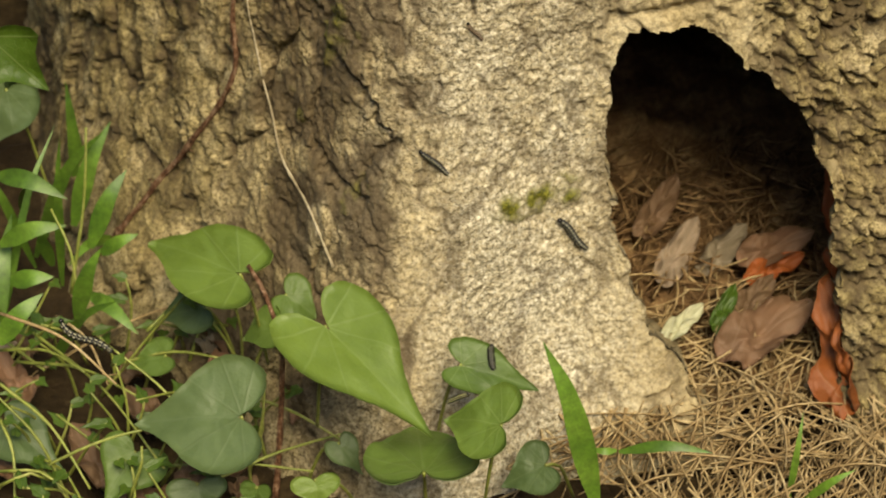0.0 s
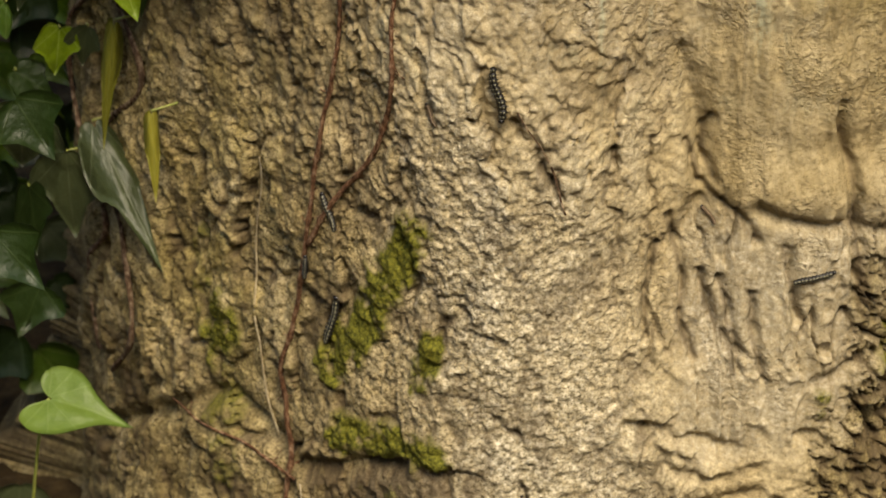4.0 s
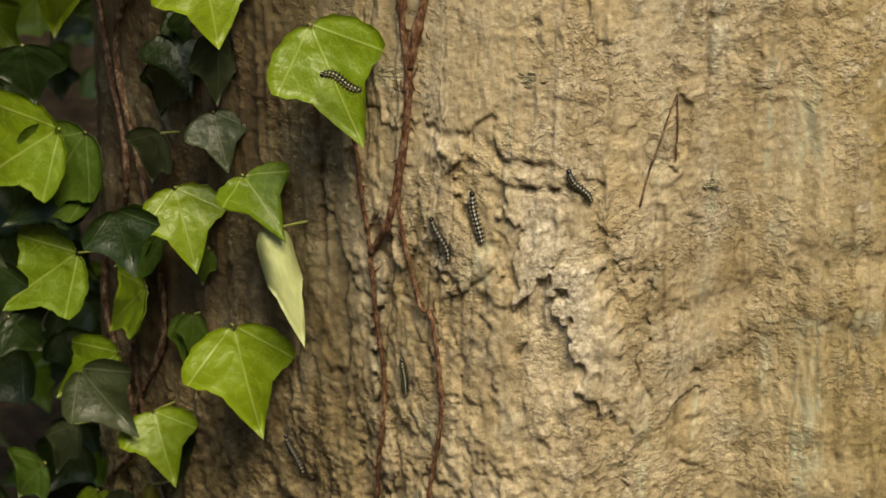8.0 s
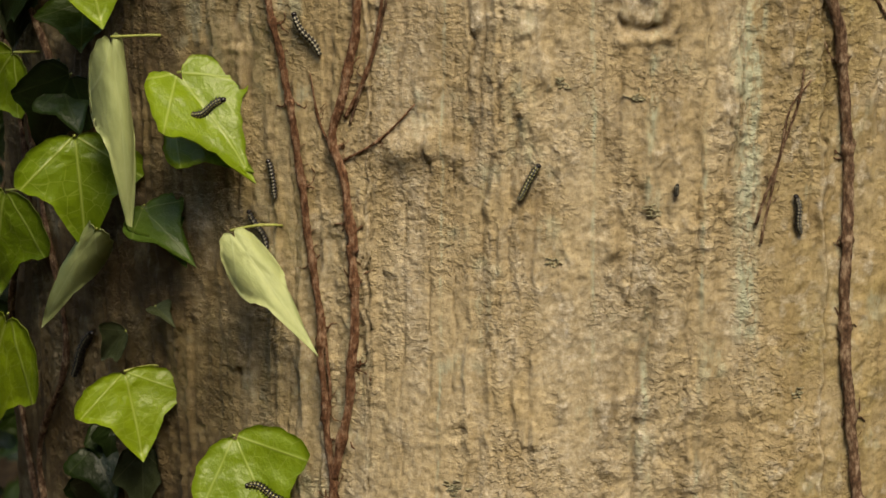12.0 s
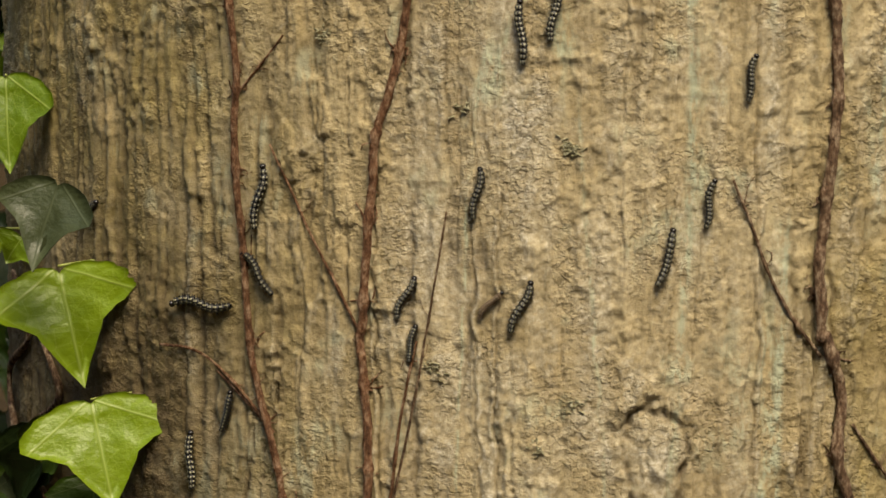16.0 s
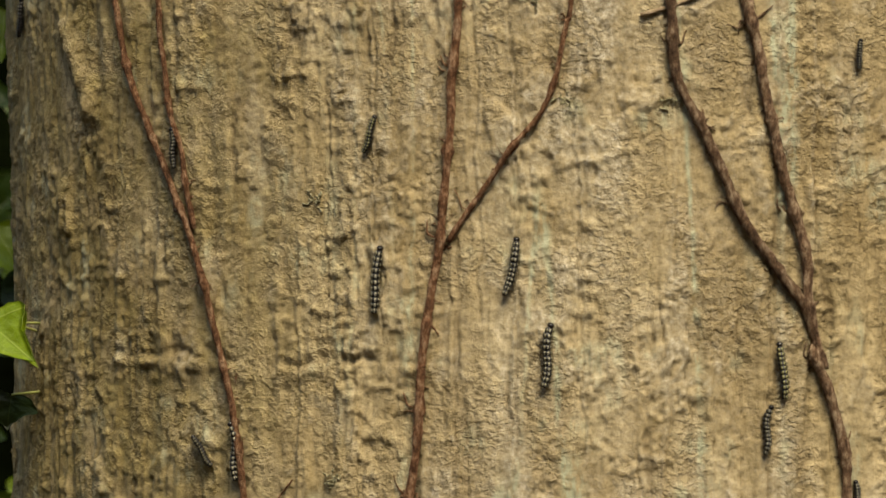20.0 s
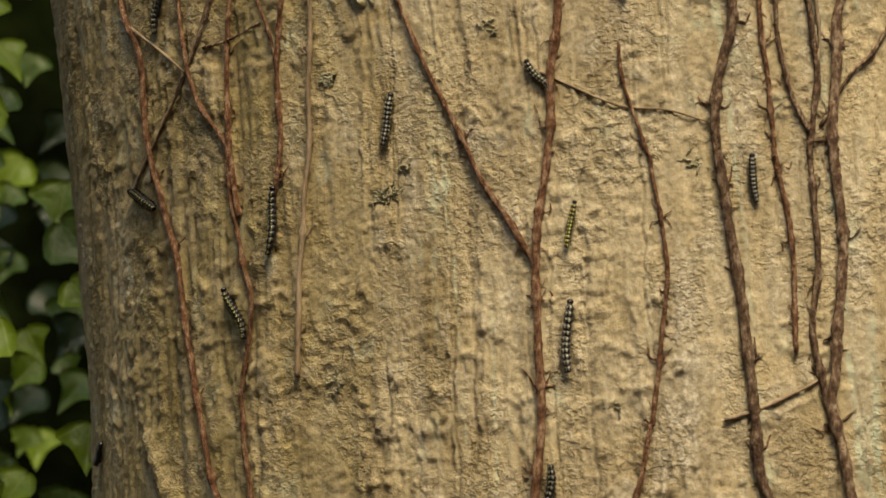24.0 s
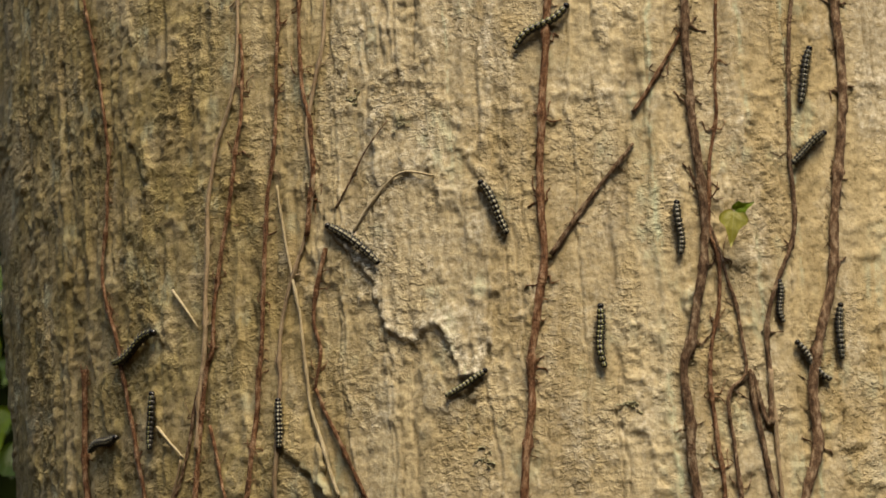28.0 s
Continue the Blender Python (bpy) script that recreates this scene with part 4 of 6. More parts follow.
CAT_TEXT = {
    "dark": "black bristly caterpillar with greyish spots crawling on bark",
    "pale": "black bristly caterpillar with two rows of cream spots",
    "green": "black caterpillar with yellowish-cream spots crawling on bark",
    "yellow": "slender caterpillar with bright yellow spots on bark",
    "brown": "small dry brown caterpillar resting on bark",
}
cat_rng = random.Random(23)
crawlers = []


def caterpillar(tone, length, *rows, bend=None, still=None):
    """A caterpillar in twelve parts. rows: seconds, and (phi, z) of its head and of its tail on the bark."""
    thing = tagged(new("caterpillar"), CAT_TEXT[tone], "caterpillar", "caterpillars on the tree")
    count = 11
    girth = min(0.0022, 0.0009 + length * 0.041) * (0.85 if tone in ("yellow", "brown") else 1.0)
    curve = cat_rng.uniform(-0.5, 0.5) if bend is None else bend
    sway = cat_rng.uniform(-0.25, 0.25)
    gap = length / (count + 0.9)
    rest = []
    for k in range(count + 1):
        u = 0.5 - (k + 0.4) / (count + 0.9)
        x = length * (curve * (0.25 - u * u) * 0.5 + sway * 0.25 * math.sin(u * 6.0))
        turn = -math.atan(curve * u * -1.0 + sway * 0.375 * math.cos(u * 6.0) * 2) * 0.8
        rest.append((x - length * curve * 0.08, u * length, turn))
    parts = []
    for k, (x, y, turn) in enumerate(rest):
        if k == 0:
            ob = new("head", HEAD_SHAPE)
            ob.scale = (girth * 0.82,) * 3
        else:
            ob = new("segment", SEGMENT[tone])
            w = girth * (1.0 if 1 < k < count - 1 else 0.88 if k < count else 0.72)
            ob.scale = (w, gap * 1.12, w)
        ob.parent = thing
        ob.location = (x, y, 0)
        ob.rotation_euler = (0, 0, turn)
        parts.append(ob)
    crawlers.append((thing, parts, rest, girth, rows, still))
    return thing


def crawl_rows(rows, girth):
    """Poses on the bark through the rows, led on for a moment before and after them, from the clip's start to its end."""
    rows = [list(r) for r in rows]
    first, last = rows[0], rows[-1]
    if len(rows) > 1:
        for a, b, at, back in ((rows[0], rows[1], 0, -1.0), (rows[-2], rows[-1], -1, 1.0)):
            dt = max(b[0] - a[0], 0.3)
            ref = a if back < 0 else b
            more = [ref[0] + back] + [ref[q] + max(-0.03 if q % 2 == 0 else -3, min(0.03 if q % 2 == 0 else 3, (b[q] - a[q]) / dt * back)) for q in range(1, 5)]
            if 0.2 < more[0] < 27.8:
                rows.insert(0, more) if back < 0 else rows.append(more)
    out = []
    for t, p0, z0, p1, z1 in rows:
        pm, zm = (p0 + p1) / 2, (z0 + z1) / 2
        head, tail, mid = bark_at(p0, z0), bark_at(p1, z1), bark_at(pm, zm)
        base = (head + tail) * 0.25 + mid * 0.5
        y = (head - tail).normalized()
        out_dir = Vector((math.sin(radians(pm)), -math.cos(radians(pm)), 0))
        z = (out_dir - y * out_dir.dot(y)).normalized()
        x = y.cross(z)
        m = Matrix((x, y, z)).transposed().to_4x4()
        m.translation = base + z * girth * 1.25
        out.append((t, m))
    if out[0][0] > 0:
        out.insert(0, (0.0, out[0][1]))
    if out[-1][0] < 28:
        out.append((28.0, out[-1][1]))
    return out


# ---- climbers on the bark ----
vine("red", 0.0021, (-46.5, 0.017), (-42.6, 0.070), (-37.6, 0.126), (-33.9, 0.173), (-34.8, 0.218), (-34.8, 0.246), (-36.2, 0.288), (-36.1, 0.302), (-34.0, 0.346), (-32.2, 0.400), (-30.2, 0.468), (-28.0, 0.534), (-26.8, 0.599), (-27.7, 0.644), (-28.5, 0.688), (-29.6, 0.725), (-30.2, 0.750), (-31.1, 0.768))
vine("red", 0.0018, (-32.1, 0.396), (-28.2, 0.436), (-23.9, 0.473), (-21.5, 0.518), (-21.2, 0.564), (-20.3, 0.616), (-21.3, 0.663), (-22.7, 0.668), (-23.8, 0.690), (-24.8, 0.711), (-25.1, 0.742), (-24.3, 0.790), (-25.0, 0.829), (-24.8, 0.854), (-25.6, 0.889))
vine("red", 0.0023, (-28.5, 0.688), (-26.2, 0.712), (-25.3, 0.736), (-24.4, 0.787), (-25.2, 0.829), (-25.7, 0.880), (-26.9, 0.928), (-27.5, 0.956), (-28.9, 1.005), (-30.2, 1.041), (-32.1, 1.081), (-33.4, 1.114), (-34.0, 1.159), (-34.5, 1.187), (-34.8, 1.221), (-34.6, 1.250), (-35.7, 1.297), (-37.5, 1.333), (-38.2, 1.347), (-39.1, 1.366), (-40.5, 1.389), (-42.6, 1.411), (-45.3, 1.440), (-47.8, 1.468), (-49.5, 1.506), (-50.9, 1.547), (-52.1, 1.589), (-55.6, 1.641), (-56.8, 1.694), (-60.2, 1.734), (-59.5, 1.795))
vine("red", 0.0018, (-40.1, 1.390), (-41.3, 1.428), (-42.8, 1.454), (-43.8, 1.505), (-43.5, 1.519), (-42.0, 1.561), (-43.2, 1.582), (-44.4, 1.634), (-44.5, 1.641), (-48.6, 1.680), (-50.4, 1.734), (-52.8, 1.787), (-53.1, 1.799), (-55.1, 1.841), (-54.1, 1.883), (-54.1, 1.931), (-57.4, 2.000))
vine("red", 0.0027, (-24.4, 0.799), (-22.8, 0.844), (-22.3, 0.892), (-22.7, 0.927), (-22.3, 0.921), (-23.4, 0.958), (-24.5, 0.978), (-23.6, 0.999), (-22.2, 1.040), (-22.2, 1.083), (-22.9, 1.119), (-22.6, 1.128), (-22.1, 1.170), (-21.6, 1.198), (-21.1, 1.225), (-20.0, 1.245), (-18.8, 1.281), (-18.1, 1.335), (-17.1, 1.371), (-16.0, 1.423), (-15.4, 1.461), (-14.7, 1.501), (-14.7, 1.527), (-14.5, 1.571), (-14.0, 1.595), (-13.1, 1.622), (-12.2, 1.666), (-10.9, 1.716), (-10.0, 1.757), (-9.7, 1.773), (-8.4, 1.815), (-8.4, 1.844), (-7.5, 1.902), (-6.6, 1.946), (-6.2, 1.964))
vine("red", 0.0010, (-22.8, 1.123), (-24.2, 1.138), (-27.3, 1.171), (-30.0, 1.201), (-31.1, 1.214))
vine("red", 0.0017, (-16.0, 1.386), (-14.3, 1.401), (-11.0, 1.428), (-8.4, 1.446), (-6.9, 1.469), (-5.9, 1.493), (-5.9, 1.491), (-5.3, 1.513), (-4.0, 1.567), (-4.8, 1.621), (-4.9, 1.621), (-6.0, 1.641), (-6.7, 1.665), (-6.8, 1.676))
vine("red", 0.0018, (-14.6, 1.569), (-16.3, 1.588), (-18.5, 1.610), (-21.3, 1.646), (-23.3, 1.673), (-25.7, 1.709), (-28.8, 1.749), (-28.5, 1.745), (-29.2, 1.757))
vine("brown", 0.0033, (21.7, 0.719), (21.0, 0.787), (19.7, 0.880), (19.9, 0.953), (19.7, 0.977), (18.7, 1.027), (17.2, 1.065), (17.3, 1.098), (15.7, 1.127), (15.6, 1.122), (15.3, 1.158), (15.9, 1.200), (16.5, 1.241), (16.1, 1.287), (14.8, 1.314), (13.4, 1.336), (14.4, 1.327), (13.0, 1.357), (13.0, 1.381), (11.6, 1.408), (10.3, 1.440), (9.5, 1.470), (8.6, 1.502), (9.2, 1.526), (10.3, 1.581), (9.9, 1.621), (10.4, 1.646), (11.2, 1.687), (12.9, 1.723), (13.1, 1.757), (15.4, 1.802), (16.4, 1.845), (17.9, 1.896), (18.0, 1.949), (18.0, 1.967))
vine("brown", 0.0030, (13.0, 1.355), (10.7, 1.373), (7.5, 1.400), (4.9, 1.437), (2.5, 1.469), (2.2, 1.501), (2.2, 1.518), (1.5, 1.572), (0.8, 1.621), (0.6, 1.645), (2.4, 1.684), (2.3, 1.714), (2.4, 1.756), (3.2, 1.771), (4.7, 1.814), (5.1, 1.848), (4.6, 1.901), (4.9, 1.945), (5.0, 1.963))
vine("brown", 0.0020, (8.6, 1.491), (7.5, 1.532), (8.1, 1.567), (8.1, 1.621), (8.4, 1.631), (9.1, 1.668), (8.2, 1.723), (7.7, 1.756), (9.1, 1.730), (9.7, 1.784), (12.5, 1.830), (12.9, 1.888), (14.0, 1.948), (14.3, 1.963))
vine("red", 0.0016, (5.9, 1.526), (6.1, 1.575), (5.4, 1.621), (5.3, 1.618), (5.1, 1.659), (4.8, 1.706), (4.4, 1.751), (6.0, 1.806), (5.3, 1.832), (6.6, 1.887), (7.6, 1.946))
vine("brown", 0.0015, (8.3, 1.632), (6.5, 1.659), (6.1, 1.701), (5.9, 1.742), (7.5, 1.758), (6.6, 1.800), (5.5, 1.829))
vine("brown", 0.0013, (15.6, 1.114), (12.6, 1.137), (10.1, 1.170), (8.1, 1.202))
vine("grey", 0.0012, (-0.0, 1.494), (2.7, 1.499), (6.5, 1.509), (7.6, 1.513))
vine("grey", 0.0008, (-13.2, 1.663), (-7.3, 1.646), (-3.3, 1.643), (0.1, 1.637))
vine("grey", 0.0011, (-60.4, 1.719), (-54.0, 1.698), (-49.3, 1.681))
vine("grey", 0.0012, (-59.7, 1.624), (-58.3, 1.632), (-53.3, 1.656), (-49.2, 1.681), (-46.9, 1.704), (-44.6, 1.732))
vine("brown", 0.0011, (-46.7, 1.692), (-43.3, 1.694), (-39.4, 1.700))
vine("red", 0.0018, (-43.1, 1.603), (-44.1, 1.641), (-43.8, 1.690), (-42.6, 1.733), (-41.0, 1.776), (-40.1, 1.786), (-39.0, 1.826), (-37.0, 1.869), (-35.3, 1.916), (-35.3, 1.949))
vine("red", 0.0018, (-39.1, 1.601), (-37.7, 1.637), (-37.7, 1.675), (-36.4, 1.720), (-34.9, 1.771), (-33.6, 1.839), (-32.2, 1.889), (-31.4, 1.948), (-31.2, 1.976))
vine("grey", 0.0018, (-37.1, 1.520), (-36.4, 1.573), (-34.9, 1.629), (-34.1, 1.684), (-32.8, 1.769), (-32.9, 1.771), (-32.2, 1.797), (-29.2, 1.841), (-28.3, 1.867))
vine("red", 0.0017, (-29.5, 1.836), (-28.4, 1.864), (-28.4, 1.891), (-29.2, 1.925), (-29.2, 1.961), (-29.3, 1.974))
vine("grey", 0.0016, (-28.3, 1.867), (-28.7, 1.894), (-27.2, 1.929), (-26.4, 1.959), (-26.2, 1.971))
vine("grey", 0.0018, (-42.8, 1.735), (-40.7, 1.804), (-40.2, 1.842), (-38.8, 1.886), (-36.2, 1.923), (-35.5, 1.968), (-35.4, 1.981))
vine("pale", 0.0013, (-27.6, 1.702), (-28.5, 1.722), (-30.1, 1.755), (-30.5, 1.795), (-31.3, 1.828), (-32.2, 1.865))
vine("red", 0.0015, (-27.4, 1.828), (-28.9, 1.794), (-28.5, 1.776), (-29.3, 1.757))
vine("brown", 0.0007, (-26.2, 1.848), (-23.8, 1.870), (-21.0, 1.890))
vine("pale", 0.0009, (-24.7, 1.835), (-22.9, 1.849), (-20.2, 1.862), (-17.2, 1.859))
vine("brown", 0.0018, (-7.8, 1.815), (-4.5, 1.841), (-0.4, 1.871))
vine("red", 0.0015, (-0.2, 1.887), (2.9, 1.913), (4.9, 1.937))
vine("pale", 0.0010, (-45.0, 1.822), (-41.9, 1.799))
vine("pale", 0.0010, (-47.7, 1.752), (-44.4, 1.733))
vine("pale", 0.0010, (-19.6, 0.107), (-22.5, 0.127), (-27.1, 0.144), (-29.7, 0.179), (-32.2, 0.213), (-32.8, 0.231))
vine("pale", 0.0009, (-37.3, 0.247), (-39.5, 0.284), (-40.7, 0.332), (-41.0, 0.370), (-39.9, 0.410), (-40.2, 0.430))
vine("brown", 0.0007, (-5.7, 0.458), (-7.4, 0.492), (-9.8, 0.524))
vine("brown", 0.0008, (-3.9, 0.737), (-2.6, 0.766), (-0.9, 0.796))
vine("brown", 0.0007, (-0.7, 0.760), (-0.9, 0.796))
vine("brown", 0.0009, (12.1, 0.930), (13.0, 0.956), (14.2, 0.996), (16.1, 1.013))
vine("brown", 0.0010, (11.7, 0.940), (13.6, 0.974), (15.0, 1.002), (15.4, 1.019))
vine("brown", 0.0012, (18.6, 1.079), (20.5, 1.063), (23.6, 1.035))
vine("red", 0.0009, (-24.6, 0.973), (-25.9, 0.988), (-26.6, 1.011))
vine("red", 0.0013, (-23.4, 0.990), (-21.6, 1.011), (-20.3, 1.035), (-19.7, 1.064), (-19.0, 1.092), (-18.0, 1.121))
vine("red", 0.0009, (-23.5, 0.968), (-20.4, 0.980), (-17.2, 1.000))
vine("red", 0.0010, (-31.1, 1.069), (-34.0, 1.084), (-37.0, 1.097))
vine("red", 0.0008, (-34.6, 1.238), (-32.2, 1.253), (-30.0, 1.268))
vine("red", 0.0012, (-31.7, 1.073), (-35.6, 1.094), (-39.3, 1.106), (-43.5, 1.106))
vine("brown", 0.0009, (-23.0, 0.987), (-20.5, 1.029), (-19.0, 1.070), (-16.6, 1.141), (-15.4, 1.185))
vine("red", 0.0012, (-33.8, 0.231), (-40.7, 0.234), (-47.3, 0.231), (-54.5, 0.226))
vine("brown", 0.0013, (-41.3, 1.776), (-42.7, 1.760), (-43.6, 1.740), (-44.7, 1.723), (-46.7, 1.701), (-49.2, 1.681), (-53.5, 1.655))
vine("red", 0.0011, (-40.9, 1.747), (-39.7, 1.719), (-38.5, 1.695), (-38.0, 1.678), (-37.6, 1.643))
vine("grey", 0.0015, (9.6, 1.757), (9.4, 1.732), (9.5, 1.704), (9.5, 1.673), (9.2, 1.665))
vine("brown", 0.0012, (15.8, 1.688), (14.0, 1.671), (12.3, 1.662), (10.6, 1.649), (9.0, 1.635))

# ---- lichen tufts ----
LICHEN = rough_surface("lichen", (0.22, 0.20, 0.12), (0.34, 0.32, 0.20), (0.48, 0.46, 0.33), 300, 900, 0.95, relief=0.001)
tuft_rng = random.Random(53)


def lichen(phi, z):
    """A small crinkled tuft of branching lobes on the bark."""
    verts, faces = [], []
    here = bark_at(phi, z, 0.0004)
    out = Vector((math.sin(radians(phi)), -math.cos(radians(phi)), 0))
    right, up = Vector((0, 0, 1)).cross(out), Vector((0, 0, 1))
    for arm in range(tuft_rng.randrange(12, 18)):
        a = tuft_rng.uniform(0, 6.28)
        length = tuft_rng.uniform(0.002, 0.005)
        p = here + right * tuft_rng.gauss(0, 0.0022) + up * tuft_rng.gauss(0, 0.0018)
        last = None
        for q in range(6):
            d = right * math.cos(a) + up * 0.6 * math.sin(a)
            side = out.cross(d).normalized() * tuft_rng.uniform(0.0002, 0.0005)
            lift = out * tuft_rng.uniform(0.0001, 0.0008)
            i = len(verts)
            verts += [p + side + lift, p - side + lift, p - out * 0.0006]
            if last is not None:
                for e in range(3):
                    faces.append((last + e, last + (e + 1) % 3, i + (e + 1) % 3, i + e))
            last = i
            a += tuft_rng.uniform(-0.7, 0.7)
            p = p + d * length / 5
    ob = part("lichen_tuft", mesh_of("lichen_tuft", verts, faces), LICHEN)
    tagged(ob, "small crinkled grey-green lichen tuft on the bark", "lichen", "lichen on the trunk")


lichen(-5.4, 1.219)
lichen(-26.1, 1.270)
lichen(-4.7, 1.091)
lichen(-5.0, 1.014)
lichen(-7.9, 1.071)
lichen(1.5, 1.006)
lichen(2.0, 1.453)
lichen(-27.9, 1.406)
lichen(-6.3, 1.453)
lichen(-13.8, 1.235)
lichen(-5.1, 1.217)
lichen(-17.6, 1.687)
lichen(-32.8, 1.669)
lichen(-28.2, 1.605)
lichen(-32.6, 1.668)
lichen(-27.7, 1.608)
lichen(-8.8, 1.502)
lichen(-26.9, 1.609)
lichen(-24.2, 1.904)
lichen(-19.9, 1.889)
lichen(-14.4, 1.716)
lichen(15.4, 0.851)
lichen(-13.5, 0.803)
lichen(-13.3, 0.803)
lichen(2.2, 0.746)
lichen(-4.8, 1.217)
lichen(-16.5, 1.108)
lichen(-25.5, 1.621)
lichen(-32.7, 1.666)
lichen(-2.1, 1.740)
lichen(-33.3, 1.516)
lichen(-1.4, 1.618)
lichen(2.9, 0.949)
lichen(-5.2, 0.923)

# ---- ivy on the shaded side ----
ivy_leaf("light", 0.0607, (-0.221, 1.780, 0.839), (-0.251, 1.800, 0.741))
ivy_leaf("light", 0.0599, (-0.137, 1.696, 0.619), (-0.121, 1.671, 0.561))
ivy_leaf("light", 0.0556, (-0.089, 1.638, 0.818), (-0.063, 1.612, 0.764))
ivy_leaf("light", 0.0415, (-0.129, 1.687, 0.713), (-0.106, 1.655, 0.695))
ivy_leaf("light", 0.0443, (-0.171, 1.733, 0.686), (-0.158, 1.712, 0.646))
ivy_leaf("light", 0.0672, (-0.243, 1.800, 0.694), (-0.299, 1.800, 0.657))
ivy_leaf("mid", 0.0329, (-0.221, 1.800, 0.665), (-0.273, 1.800, 0.635))
ivy_leaf("light", 0.0532, (-0.235, 1.800, 0.616), (-0.284, 1.800, 0.580))
ivy_leaf("mid", 0.0292, (-0.181, 1.762, 0.643), (-0.216, 1.798, 0.609))
ivy_leaf("light", 0.0393, (-0.192, 1.766, 0.610), (-0.221, 1.797, 0.569))
ivy_leaf("light", 0.0353, (-0.212, 1.795, 0.554), (-0.257, 1.800, 0.523))
ivy_leaf("light", 0.0399, (-0.190, 1.764, 0.531), (-0.178, 1.740, 0.499))
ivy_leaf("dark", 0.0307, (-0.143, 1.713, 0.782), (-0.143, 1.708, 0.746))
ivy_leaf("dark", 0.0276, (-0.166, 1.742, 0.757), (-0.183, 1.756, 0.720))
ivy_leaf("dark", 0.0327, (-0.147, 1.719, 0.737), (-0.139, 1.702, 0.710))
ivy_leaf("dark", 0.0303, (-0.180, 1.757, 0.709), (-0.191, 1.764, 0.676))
ivy_leaf("light", 0.0573, (-0.150, 1.694, 0.834), (-0.139, 1.680, 0.791))
ivy_leaf("light", 0.0616, (-0.222, 1.797, 0.905), (-0.234, 1.800, 0.844))
ivy_leaf("light", 0.0582, (-0.174, 1.711, 0.959), (-0.168, 1.698, 0.903))
ivy_leaf("pale", 0.0286, (-0.151, 1.681, 1.019), (-0.140, 1.664, 0.920), True)
ivy_leaf("light", 0.0532, (-0.116, 1.661, 1.005), (-0.077, 1.628, 0.964))
ivy_leaf("mid", 0.0341, (-0.138, 1.690, 0.925), (-0.111, 1.660, 0.909))
ivy_leaf("light", 0.0703, (-0.168, 1.703, 1.075), (-0.156, 1.682, 1.027))
ivy_leaf("light", 0.0722, (-0.186, 1.725, 1.141), (-0.172, 1.699, 1.088))
ivy_leaf("light", 0.0454, (-0.218, 1.782, 1.235), (-0.216, 1.765, 1.188))
ivy_leaf("light", 0.0464, (-0.213, 1.782, 0.987), (-0.241, 1.800, 0.945))
ivy_leaf("dark", 0.0296, (-0.210, 1.800, 1.020), (-0.216, 1.800, 0.984))
ivy_leaf("mid", 0.0448, (-0.169, 1.730, 1.026), (-0.171, 1.722, 1.003))
ivy_leaf("deep", 0.0261, (-0.192, 1.767, 0.983), (-0.173, 1.729, 0.965))
ivy_leaf("pale", 0.0304, (-0.089, 1.632, 0.930), (-0.046, 1.600, 0.879), True)
ivy_leaf("pale", 0.0267, (-0.163, 1.701, 0.911), (-0.200, 1.730, 0.846), True)
ivy_leaf("pale", 0.0287, (-0.114, 1.669, 0.689), (-0.095, 1.645, 0.633), True)
ivy_leaf("dark", 0.0135, (-0.133, 1.695, 0.870), (-0.122, 1.676, 0.868))
ivy_leaf("dark", 0.0188, (-0.150, 1.711, 0.851), (-0.168, 1.725, 0.830))
ivy_leaf("dark", 0.0558, (-0.251, 1.800, 0.406), (-0.264, 1.800, 0.355))
ivy_leaf("dark", 0.0421, (-0.231, 1.800, 0.373), (-0.231, 1.800, 0.310))
ivy_leaf("dark", 0.0366, (-0.214, 1.800, 0.394), (-0.170, 1.732, 0.335), True)
ivy_leaf("yellow", 0.0134, (-0.171, 1.738, 0.435), (-0.170, 1.725, 0.380), True)
ivy_leaf("yellow", 0.0149, (-0.193, 1.773, 0.478), (-0.206, 1.777, 0.385), True)
ivy_leaf("light", 0.0275, (-0.229, 1.800, 0.459), (-0.234, 1.800, 0.425))
ivy_leaf("dark", 0.0213, (-0.212, 1.800, 0.460), (-0.219, 1.800, 0.429))
ivy_leaf("dark", 0.0218, (-0.241, 1.800, 0.504), (-0.256, 1.800, 0.471))
ivy_leaf("deep", 0.0150, (-0.173, 1.765, 0.520), (-0.174, 1.755, 0.487))
ivy_leaf("mid", 0.0163, (-0.170, 1.758, 0.597), (-0.170, 1.748, 0.567))
ivy_leaf("mid", 0.0162, (-0.163, 1.749, 0.601), (-0.166, 1.744, 0.576))
ivy_leaf("mid", 0.0176, (-0.153, 1.738, 0.647), (-0.159, 1.736, 0.624))
ivy_leaf("light", 0.0231, (-0.229, 1.800, 1.150), (-0.242, 1.800, 1.135))
ivy_leaf("light", 0.0261, (-0.213, 1.800, 1.145), (-0.223, 1.800, 1.132))
ivy_leaf("mid", 0.0305, (-0.194, 1.766, 1.046), (-0.214, 1.791, 1.009))
ivy_leaf("deep", 0.0300, (-0.170, 1.752, 0.756), (-0.180, 1.758, 0.718))
ivy_leaf("deep", 0.0219, (-0.166, 1.746, 0.785), (-0.164, 1.736, 0.763))
ivy_leaf("deep", 0.0218, (-0.162, 1.741, 0.788), (-0.162, 1.734, 0.767))
ivy_leaf("mid", 0.0293, (-0.187, 1.776, 0.652), (-0.212, 1.800, 0.610))
ivy_leaf("mid", 0.0491, (-0.228, 1.800, 0.692), (-0.263, 1.800, 0.636))
ivy_leaf("light", 0.0348, (-0.118, 1.666, 0.976), (-0.080, 1.632, 0.964))
